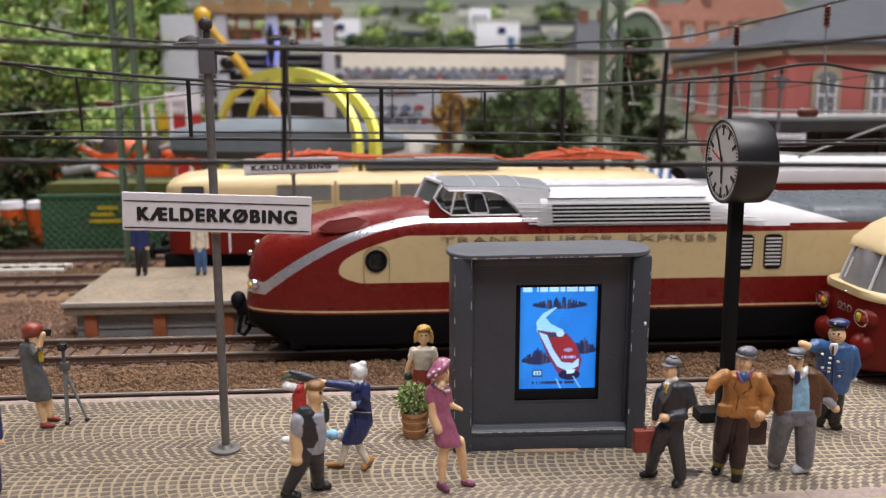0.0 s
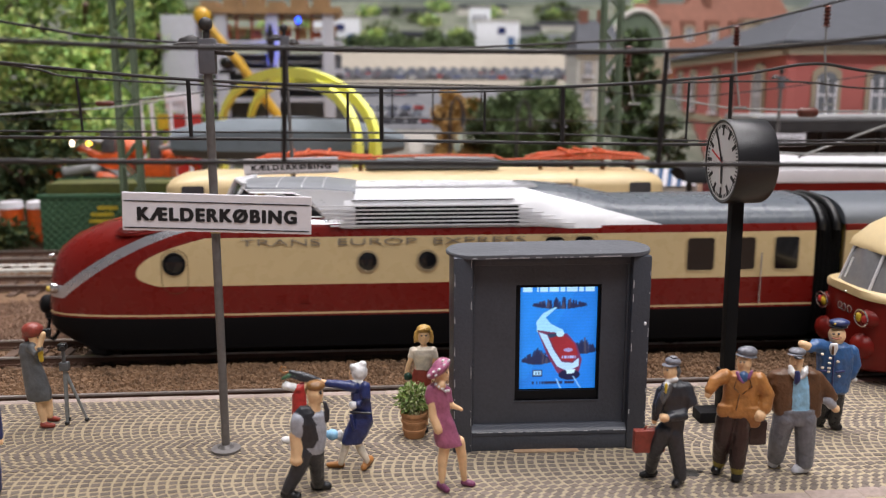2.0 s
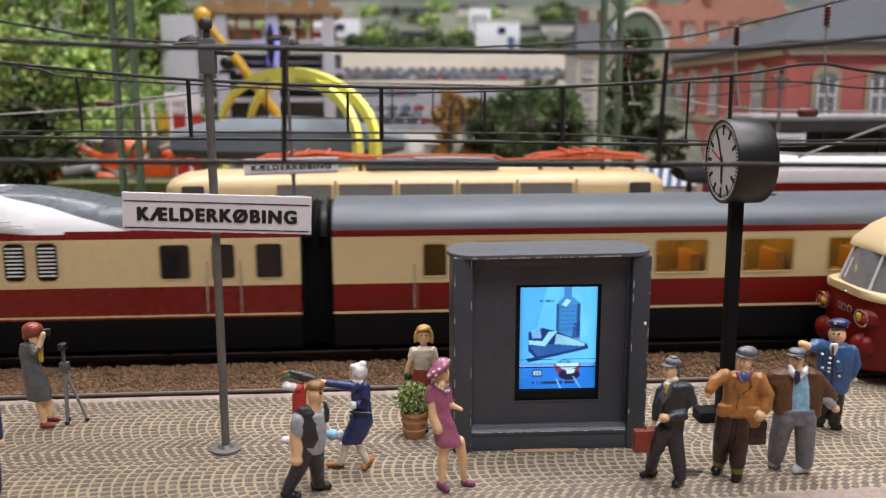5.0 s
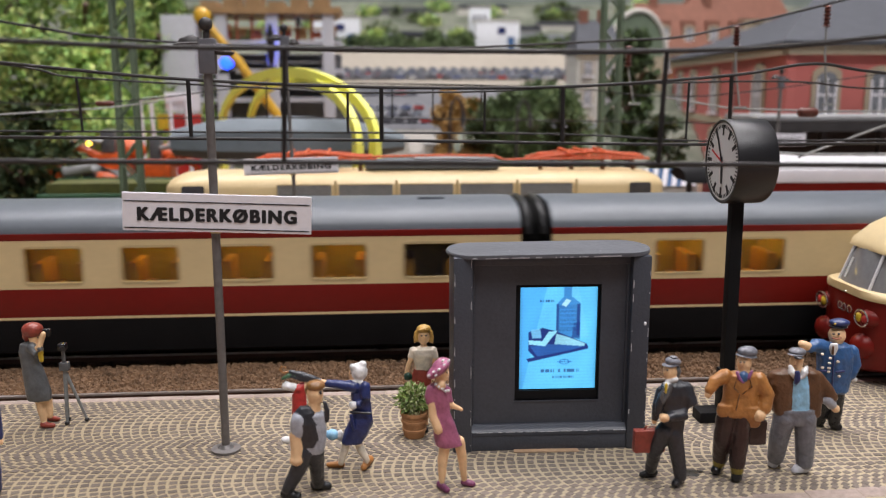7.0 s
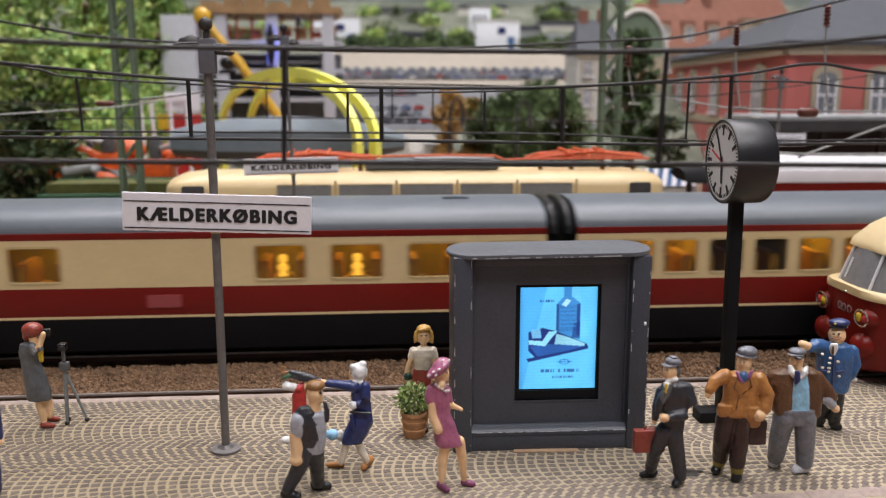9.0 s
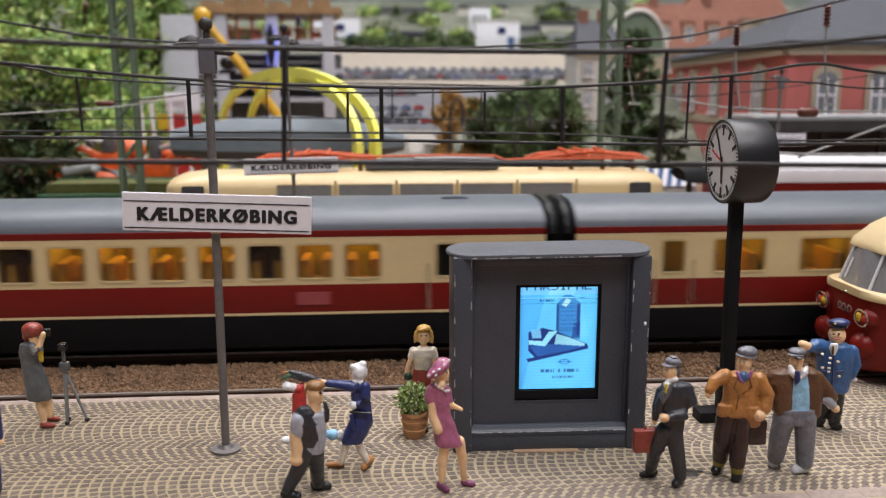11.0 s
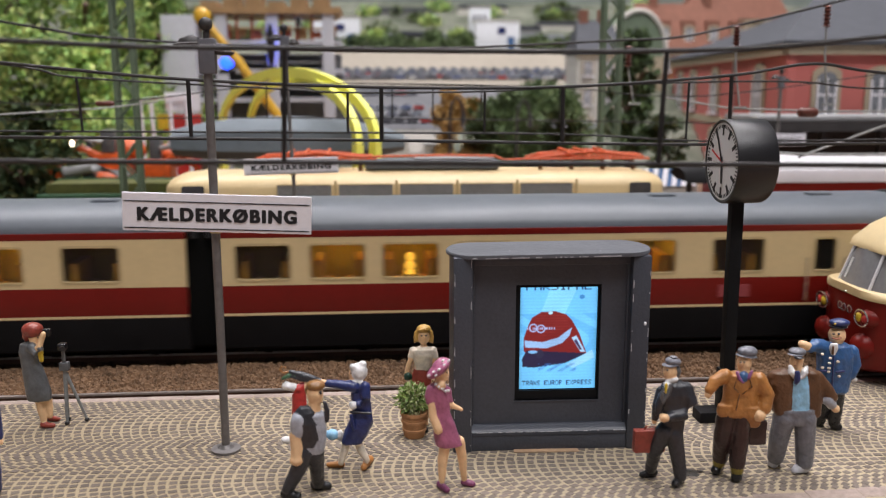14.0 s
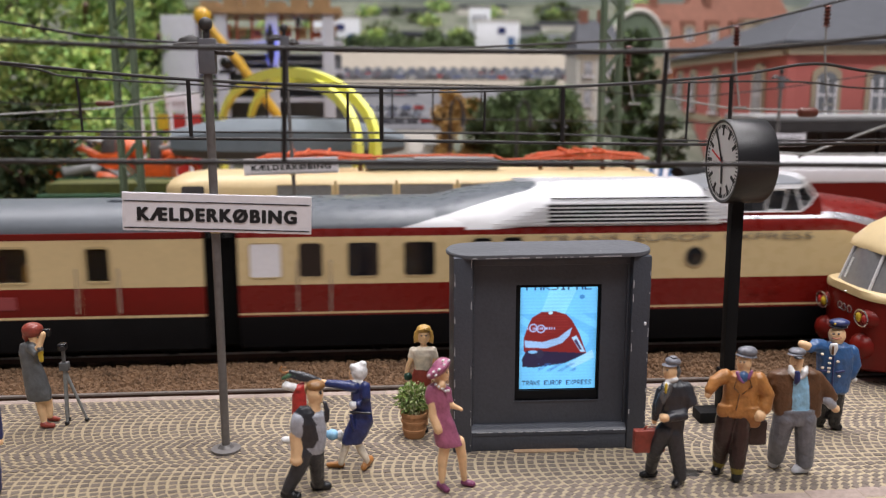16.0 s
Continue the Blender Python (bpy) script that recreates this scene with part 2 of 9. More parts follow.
PY0, PY1, PX0, PX1 = 136.0, 200.5, -135.0, 215.0
platform = slab("pavement", PX0, PX1, PY0, PY1, -6.0, -0.07, JOINT, "island platform paved with small cobbles in fan pattern", "platform")
platform_far = slab("pavement_far", -94.0, 260.0, 264.0, 315.0, 3.6, 7.65, mat("sand_paving", (0.28, 0.225, 0.16), 0.9, var=0.4, bump=0.8, scale=700, coarse=60), "far station platform with pale sandy paving", "platform", bev=0.3)
WALL_GREY = mat("grey_boards", (0.26, 0.26, 0.26), 0.8, var=0.2, bump=0.4)
PIER_BRICK = mat("pier_brick", (0.38, 0.12, 0.05), 0.85, var=0.3, bump=0.5)
far_wall = part("platform_wall", box(bmesh.new(), -91.0, 260, 266.5, 313, -5, 3.6), WALL_GREY, platform_far, "grey boarded wall")
for k in range(9):
    part("pier", box(bmesh.new(), -88.5 + k * 20.5, -84.8 + k * 20.5, 265.2, 267.5, -5, 3.5, 0.15), PIER_BRICK, platform_far, "rusty red pier")
part("wall_board", box(bmesh.new(), -91, 260, 266.1, 266.6, -1.2, -0.7), WALL_GREY, platform_far)
part("platform_edge", box(bmesh.new(), -94.5, 260, 263.2, 264.4, 6.2, 7.6, 0.2), mat("edge_concrete", (0.36, 0.33, 0.30), 0.85, bump=0.4), platform_far)


def kerbs():
    rng = random.Random(4)
    for y0, y1, w in ((198.2, 200.6, 7.5), (134.6, 138.4, 9.0)):
        x = PX0
        while x < PX1:
            ww = w * rng.uniform(0.85, 1.15)
            d = 0.07 * max(0.0, x + ww / 2 - 32) if y0 < 150 else 0.0
            part("kerb_stone", box(bmesh.new(), x, x + ww - 0.12, y0 + d, y1 + d, -3, 0.02 + rng.uniform(-0.03, 0.05), 0.1), KERB, platform)
            x += ww


def rail_at(y, x0=-320, x1=380, z=0.0):
    ob = empty("rail", (x0 + x1) / 2, y, z)
    bm = bmesh.new()
    h = (x1 - x0) / 2
    box(bm, -h, h, -0.45, 0.45, -0.55, 0.0, 0.12)
    part("rail_head", bm, RAIL, ob)
    bm = bmesh.new()
    box(bm, -h, h, -0.16, 0.16, -1.9, -0.55)
    box(bm, -h, h, -0.85, 0.85, -2.3, -1.9)
    part("rail_foot", bm, RUST, ob)
    return tagged(ob, "worn steel rail with rusty sides", "rail", "rails of the tracks")


def stones(name, x0, x1, y0, y1, z, count, size, material, label, seed, crown=0.0):
    """Loose stones over a strip, heaped by crown along its middle."""
    rng = np.random.RandomState(seed)
    base = [(-1, -1, -.6), (1, -.8, -.6), (.9, 1, -.6), (-.9, .9, -.6), (-.6, -.5, .6), (.6, -.6, .7), (.5, .6, .5), (-.5, .5, .75)]
    quads = [(0, 1, 5, 4), (1, 2, 6, 5), (2, 3, 7, 6), (3, 0, 4, 7), (4, 5, 6, 7)]
    vs, fs = [], []
    for k in range(count):
        x, y = rng.uniform(x0, x1), rng.uniform(y0, y1)
        t = (y - y0) / (y1 - y0)
        zz = z + crown * math.sin(math.pi * t) * (0.8 + 0.4 * noise.noise((x * 0.1, 0, seed))) + rng.uniform(-0.25, 0.25) * size
        s, a = size * rng.uniform(0.5, 1.25), rng.uniform(0, 6.28)
        c, d = math.cos(a), math.sin(a)
        o = len(vs)
        tilt = rng.uniform(-.4, .4)
        for bx, by, bz in base:
            bx, by, bz = bx * s * rng.uniform(.7, 1.1), by * s * rng.uniform(.7, 1.1), bz * s
            vs.append(((x + bx * c - by * d) * MM, (y + bx * d + by * c) * MM, (zz + bz + tilt * bx) * MM))
        fs += [tuple(o + i for i in q) for q in quads]
    me = bpy.data.meshes.new(name)
    me.from_pydata(vs, [], fs)
    me.materials.append(material)
    return tagged(new(name, me), label, "ballast", kind="stuff")


def ballast_bed(name, x0, x1, y0, y1, z0, z1, label):
    bm = bmesh.new()
    ny, nx = 10, 140
    g = [[bm.verts.new((x0 + (x1 - x0) * i / nx, y0 + (y1 - y0) * j / ny, (z1 if 0 < j < ny else z0) + 0.35 * noise.noise((i * 0.9, j * 0.8, y0)))) for j in range(ny + 1)] for i in range(nx + 1)]
    for i in range(nx):
        for j in range(ny):
            bm.faces.new((g[i][j], g[i + 1][j], g[i + 1][j + 1], g[i][j + 1]))
    return tagged(part(name, bm, BALLAST), label, "track bed", kind="structure")


def track(yc, n0, n1, pitch=7.3, x0=-320, x1=380, z=0.0, pair=True):
    if pair:
        rail_at(yc - 8.25, x0, x1, z)
    rail_at(yc + 8.25, x0, x1, z)
    bm = bmesh.new()
    box(bm, -1.5, 1.5, -15, 15, -3.6, -2.25, 0.15)
    for sx in (-0.9, 0.9):
        for sy in (-8.25, 8.25):
            box(bm, sx - 0.35, sx + 0.35, sy - 1.7, sy + 1.7, -2.25, -1.7)
    first = part("sleeper", bm, SLEEPER)
    tagged(first, "dark brown sleeper with rail chairs", "sleeper", "sleepers of the tracks")
    for i in range(n0, n1):
        m = pose(i * pitch * MM, yc * MM, z * MM)
        if i == n0:
            first.matrix_basis = m
        else:
            copy_thing(first, m)


ballast_bed("ballast_bed_1", -320, 380, 203.5, 226, -4.5, -1.2, "heaped brown ballast beside the platform")
ballast_bed("ballast_bed_2", -320, 380, 224, 264, -4.5, -3.0, "brown ballast bed of the train's track")
ballast_bed("ballast_bed_3", -320, 380, 314, 350, -4.5, -3.0, "brown ballast bed of the locomotive's track")
ballast_bed("ballast_bed_4", -320, 380, 372, 402, -4.5, -3.0, "brown ballast bed of a back track")
rail_at(204.0)
track(243.0, -22, 30)
track(333.0, -24, 30)
track(386.0, -28, 34)
stones("ballast_stones", -125, 190, 205.2, 228.5, -1.5, 9000, 0.62, BALLAST, "loose reddish brown ballast stones", 1, crown=1.0)
stones("ballast_stones", -130, 200, 228, 232.5, -2.6, 1500, 0.5, BALLAST, "loose brown ballast stones by the sleepers", 2)
stones("ballast_stones", -130, 200, 236.5, 262, -3.0, 3500, 0.5, BALLAST, "loose brown ballast stones between the rails", 3)
stones("ballast_stones", -170, -60, 264, 320, -4.0, 3500, 0.6, EARTH, "loose earth crumbs behind the tracks", 4)
stones("ballast_stones", -180, 60, 340, 380, -3.6, 3500, 0.7, BALLAST, "loose brown ballast stones of back tracks", 5)


# ---- information kiosk with screen ----
# rows of dots of each letter, five bits in one base-32 digit
DOTS = {"T": "v444444", "R": "uhhukih", "A": "ehhvhhh", "N": "hpllljh", "S": "fgge11u", "E": "vgguggv", "U": "hhhhhhe", "O": "ehhhhhe", "P": "uhhuggg", "X": "hha4ahh", "I": "e44444e", "F": "vgguggg", "L": "ggggggv"}


def poster(kind, nx, nz):
    """The picture of one screen page, as rows of linear colours; x runs from 0 to 1, z from 0 at the foot to 1."""
    X, Z = np.meshgrid((np.arange(nx) + 0.5) / nx, (np.arange(nz) + 0.5) / nz)
    Y = 1 - Z
    img = np.zeros((nz, nx, 3))

    def fill(mask, c, a=1.0):
        img[mask] = img[mask] * (1 - a) + np.array(c) * a

    def ell(cx, cy, rx, ry, turn=0.0):
        c, s = math.cos(turn), math.sin(turn)
        u, v = (X - cx) * c + (Y - cy) * 1.35 * s, -(X - cx) * s + (Y - cy) * 1.35 * c
        return (u / rx) ** 2 + (v / ry) ** 2 < 1

    def poly(*pts):
        inside = np.zeros(X.shape, bool)
        for (x0, y0), (x1, y1) in zip(pts, pts[1:] + pts[:1]):
            if y0 != y1:
                inside ^= ((y0 > Y) != (y1 > Y)) & (X < (x1 - x0) * (Y - y0) / (y1 - y0) + x0)
        return inside

    def bars(x0, x1, y0, y1, c, seed, gap=0.3, a=1.0):
        r = np.random.RandomState(seed)
        on = r.rand(200) > gap
        cell = ((X - x0) / (x1 - x0) * 46).astype(int) % 200
        fill((X > x0) & (X < x1) & (Y > y0) & (Y < y1) & on[cell], c, a)

    def words(text, x0, x1, y0, y1, c):
        """Block letters, five dots wide and seven high."""
        for i, ch in enumerate(text):
            rows = DOTS.get(ch, "0000000")
            for j, hexa in enumerate(rows):
                for b in range(5):
                    if int(hexa, 32) >> (4 - b) & 1:
                        u, v = x0 + (x1 - x0) * (i * 6 + b) / (len(text) * 6 - 1), y0 + (y1 - y0) * j / 7
                        fill((X >= u - 0.001) & (X < u + (x1 - x0) / (len(text) * 6 - 1) + 0.001) & (Y >= v) & (Y < v + (y1 - y0) / 7), c)

    rs = np.random.RandomState(7)
    grain = rs.rand(nz, nx)
    if kind == 0:
        img[:] = (0.010, 0.195, 0.74)
        fill(poly((0.0, 0.05), (0.35, 0.0), (0.75, 0.0), (0.1, 0.9), (0.0, 0.9)), (0.015, 0.26, 0.85), 0.5)
        bars(0.04, 0.96, 0.0, 0.05, (0.45, 0.75, 1.0), 3, 0.25)
        dark = (0.01, 0.02, 0.08)
        for cx, cy, w, seed in ((0.52, 0.18, 0.34, 1), (0.84, 0.62, 0.17, 2), (0.24, 0.72, 0.19, 5)):
            r = np.random.RandomState(seed)
            for k in range(70):
                u = r.uniform(-1, 1)
                h = (1 - abs(u) * 0.8) * r.uniform(0.03, 0.13 if w < 0.3 else 0.09)
                x = cx + u * w
                fill((abs(X - x) < 0.009 + 0.012 * np.clip((Y - cy + h) / (h + 0.02), 0, 1)) & (Y < cy + 0.03 * (1 - u * u) + 0.01) & (Y > cy - h), dark if k % 6 else (0.06, 0.06, 0.11), 0.9)
        fill(poly((0.46, 0.20), (0.30, 0.26), (0.22, 0.34), (0.23, 0.44), (0.36, 0.46), (0.62, 0.50), (0.56, 0.42), (0.40, 0.36), (0.34, 0.30), (0.48, 0.205)), (0.35, 0.72, 1.0))
        fill(poly((0.23, 0.42), (0.36, 0.66), (0.50, 0.84), (0.62, 0.90), (0.78, 0.86), (0.82, 0.72), (0.74, 0.56), (0.62, 0.46), (0.40, 0.44)), (0.16, 0.03, 0.10))
        fill(ell(0.66, 0.865, 0.14, 0.07), (0.005, 0.01, 0.06))
        fill(poly((0.25, 0.44), (0.40, 0.66), (0.50, 0.78), (0.64, 0.83), (0.78, 0.78), (0.78, 0.70), (0.70, 0.75), (0.56, 0.74), (0.45, 0.62), (0.36, 0.47)), (0.45, 0.70, 1.0))
        fill(poly((0.38, 0.48), (0.47, 0.62), (0.56, 0.72), (0.70, 0.735), (0.765, 0.66), (0.72, 0.56), (0.60, 0.48)), (0.30, 0.02, 0.035))
        fill(poly((0.36, 0.46), (0.48, 0.455), (0.5, 0.48), (0.40, 0.50)), (0.02, 0.05, 0.12))
        fill(ell(0.53, 0.46, 0.05, 0.04), (0.5, 0.8, 1.0))
        fill(ell(0.64, 0.62, 0.06, 0.025), (0.35, 0.30, 0.6))
        bars(0.56, 0.74, 0.675, 0.705, (0.4, 0.45, 0.85), 8, 0.3)
        fill(poly((0.62, 0.82), (0.74, 0.81), (0.72, 0.85), (0.63, 0.855)), (0.6, 0.85, 1.0))
        fill((abs(X - 0.245) < 0.065) & (abs(Y - 0.845) < 0.035), dark)
        fill((abs(X - 0.245) < 0.05) & (abs(Y - 0.845) < 0.022), (0.4, 0.7, 1.0))
        bars(0.21, 0.28, 0.832, 0.858, dark, 12, 0.5)
        bars(0.16, 0.74, 0.925, 0.955, dark, 9, 0.3)
        fill(poly((0.48, 0.90), (0.50, 0.90), (0.56, 1.0), (0.54, 1.0)), (0.3, 0.6, 1.0), 0.7)
        fill(poly((0.70, 0.88), (0.72, 0.88), (0.82, 1.0), (0.80, 1.0)), (0.3, 0.6, 1.0), 0.7)
    elif kind == 1:
        img[:] = (0.12, 0.58, 1.0)
        fill(X + 0.3 * Y < 0.35, (0.04, 0.34, 0.90), 0.5)
        fill(poly((0.62, 0.0), (0.75, 0.0), (0.9, 0.5), (0.75, 0.5)), (0.16, 0.62, 1.0), 0.6)
        ink, mid = (0.004, 0.03, 0.20), (0.015, 0.16, 0.55)
        fill(poly((0.57, 0.0), (0.67, 0.0), (0.67, 0.10), (0.79, 0.17), (0.79, 0.50), (0.48, 0.50), (0.48, 0.17), (0.57, 0.10)), mid, 0.75)
        fill((X > 0.50) & (X < 0.77) & (Y > 0.18) & (Y < 0.44) & (grain > 0.45), ink, 0.5)
        fill(poly((0.60, 0.12), (0.66, 0.14), (0.60, 0.20), (0.54, 0.18)), (0.5, 0.9, 1.0), 0.8)
        fill(poly((0.70, 0.36), (0.79, 0.34), (0.79, 0.52), (0.68, 0.50)), ink, 0.7)
        bars(0.26, 0.44, 0.13 , 0.15, ink, 4, 0.4)
        fill(poly((0.12, 0.44), (0.30, 0.40), (0.46, 0.43), (0.88, 0.56), (0.90, 0.60), (0.22, 0.70), (0.12, 0.62)), ink)
        for bx in (0.49, 0.76):
            fill((abs(X - bx) < 0.018) & (Y > 0.17) & (Y < 0.48), ink, 0.8)
        fill((np.sin(Y * 150) > 0.2) & (X > 0.52) & (X < 0.73) & (Y > 0.22) & (Y < 0.42), (0.05, 0.32, 0.8), 0.5)
        fill(poly((0.14, 0.58), (0.44, 0.56), (0.86, 0.585), (0.60, 0.635), (0.24, 0.68)), (0.02, 0.14, 0.5), 0.7)
        fill(poly((0.12, 0.52), (0.30, 0.53), (0.38, 0.44), (0.50, 0.43), (0.42, 0.50), (0.34, 0.58), (0.13, 0.56)), (0.3, 0.75, 1.0))
        fill(poly((0.48, 0.46), (0.62, 0.49), (0.86, 0.56), (0.84, 0.585), (0.46, 0.56)), (0.35, 0.8, 1.0), 0.8)
        fill(poly((0.15, 0.42), (0.27, 0.41), (0.29, 0.50), (0.17, 0.50)), (0.2, 0.6, 0.98), 0.8)
        fill(poly((0.10, 0.70), (0.90, 0.59), (0.90, 0.61), (0.12, 0.735)), ink)
        fill(ell(0.59, 0.735, 0.07, 0.035) & ~ell(0.59, 0.735, 0.055, 0.025), mid)
        bars(0.50, 0.69, 0.728, 0.742, mid, 6, 0.3)
        bars(0.26, 0.84, 0.805, 0.84, ink, 11, 0.35, 0.8)
        bars(0.44, 0.72, 0.875, 0.895, ink, 14, 0.35, 0.8)
    else:
        img[:] = (0.17, 0.58, 1.0)
        fill(poly((0.4, 0.0), (0.75, 0.0), (0.5, 0.4), (0.2, 0.4)), (0.30, 0.76, 1.0), 0.7)
        fill((np.sin(Y * 190) > 0.55) & (Y < 0.3) & (X < 0.85), (0.10, 0.50, 0.9), 0.3)
        words("PARSIFAL", 0.08, 0.92, -0.035, 0.038, (0.01, 0.03, 0.14))
        fill(ell(0.80, 0.105, 0.035, 0.028), (0.05, 0.25, 0.6))
        fill(((X + 0.3 * np.sin(9 * Y)) % 0.41 > 0.2) & (Y > 0.26) & (Y < 0.66) & (grain > 0.15), (0.05, 0.30, 0.70), 0.45)
        red = (0.20, 0.012, 0.014)
        fill(poly((0.06, 0.50), (0.10, 0.40), (0.16, 0.30), (0.28, 0.245), (0.46, 0.24), (0.60, 0.27), (0.68, 0.33), (0.78, 0.46), (0.88, 0.66), (0.60, 0.74), (0.16, 0.72), (0.06, 0.62)), red)
        fill((np.sin(Y * 230) > 0.4) & poly((0.10, 0.42), (0.28, 0.245), (0.60, 0.27), (0.66, 0.40), (0.3, 0.48)), (0.28, 0.03, 0.03), 0.6)
        fill(poly((0.04, 0.70), (0.10, 0.62), (0.55, 0.64), (0.88, 0.655), (0.60, 0.75), (0.2, 0.79), (0.05, 0.78)), (0.015, 0.012, 0.05))
        fill(poly((0.07, 0.52), (0.30, 0.54), (0.50, 0.50), (0.68, 0.40), (0.65, 0.48), (0.56, 0.55), (0.36, 0.60), (0.08, 0.59)), (0.32, 0.52, 0.86))
        fill(poly((0.68, 0.50), (0.74, 0.48), (0.86, 0.64), (0.80, 0.64)), (0.4, 0.65, 0.95))
        fill(poly((0.71, 0.53), (0.74, 0.51), (0.82, 0.62), (0.79, 0.62)), (0.05, 0.03, 0.10))
        fill((ell(0.18, 0.40, 0.055, 0.055) & ~ell(0.18, 0.40, 0.04, 0.04)) | (ell(0.28, 0.41, 0.055, 0.055) & ~ell(0.28, 0.41, 0.04, 0.04)), (0.4, 0.5, 0.85))
        bars(0.10, 0.46, 0.395, 0.415, (0.45, 0.5, 0.85), 3, 0.4)
        fill(ell(0.40, 0.255, 0.03, 0.02), (0.5, 0.8, 1.0))
        fill(ell(0.27, 0.655, 0.055, 0.055), (0.02, 0.02, 0.06))
        fill(ell(0.18, 0.635, 0.06, 0.02), (0.2, 0.45, 0.8))
        fill(poly((0.62, 0.76), (0.95, 0.62), (0.98, 0.70), (0.70, 0.80)), (0.35, 0.7, 0.98), 0.8)
        fill((np.sin(X * 40 + Y * 90) > 0.2) & (Y > 0.75) & (Y < 0.83) & (X > 0.25) & (X < 0.75) & (grain > 0.3), (0.04, 0.16, 0.5), 0.7)
        words("TRANS EUROP EXPRESS", 0.05, 0.95, 0.918, 0.966, (0.004, 0.012, 0.09))
    for axis in (0, 1):
        img = img * 0.5 + 0.25 * (np.roll(img, 1, axis) + np.roll(img, -1, axis)) if axis else np.concatenate((img[:1], img[1:-1] * 0.5 + 0.25 * (img[2:] + img[:-2]), img[-1:]))
    cloud = sum(np.sin(X * a + Y * b + c) for a, b, c in ((7, 3, 0.4), (-4, 9, 1.7), (11, -6, 2.6), (15, 17, 0.9))) / 4
    img *= (0.90 + 0.10 * cloud + 0.16 * (grain - 0.5) + 0.03 * np.sin(Y * nz * 1.05))[..., None]
    img *= (1 - 0.5 * np.exp(-X / 0.03) - 0.35 * np.exp(-(1 - X) / 0.03))[..., None]
    return img


def screen_material():
    m = bpy.data.materials.new("lit_screen")
    m.use_nodes = True
    nt = m.node_tree
    b = nt.nodes["Principled BSDF"]
    a = nt.nodes.new("ShaderNodeVertexColor")
    a.layer_name = "page"
    b.inputs["Base Color"].default_value, b.inputs["Roughness"].default_value = (0.01, 0.01, 0.01, 1), 0.3
    nt.links.new(a.outputs[0], b.inputs["Emission Color"])
    b.inputs["Emission Strength"].default_value = 1.22
    return m


KX, KY = 34.2, 163.6          # kiosk: middle of its front
SX0, SX1, SZ0, SZ1 = 28.3, 43.9, 11.7, 32.9
BANDS = 24
screen_bands = []


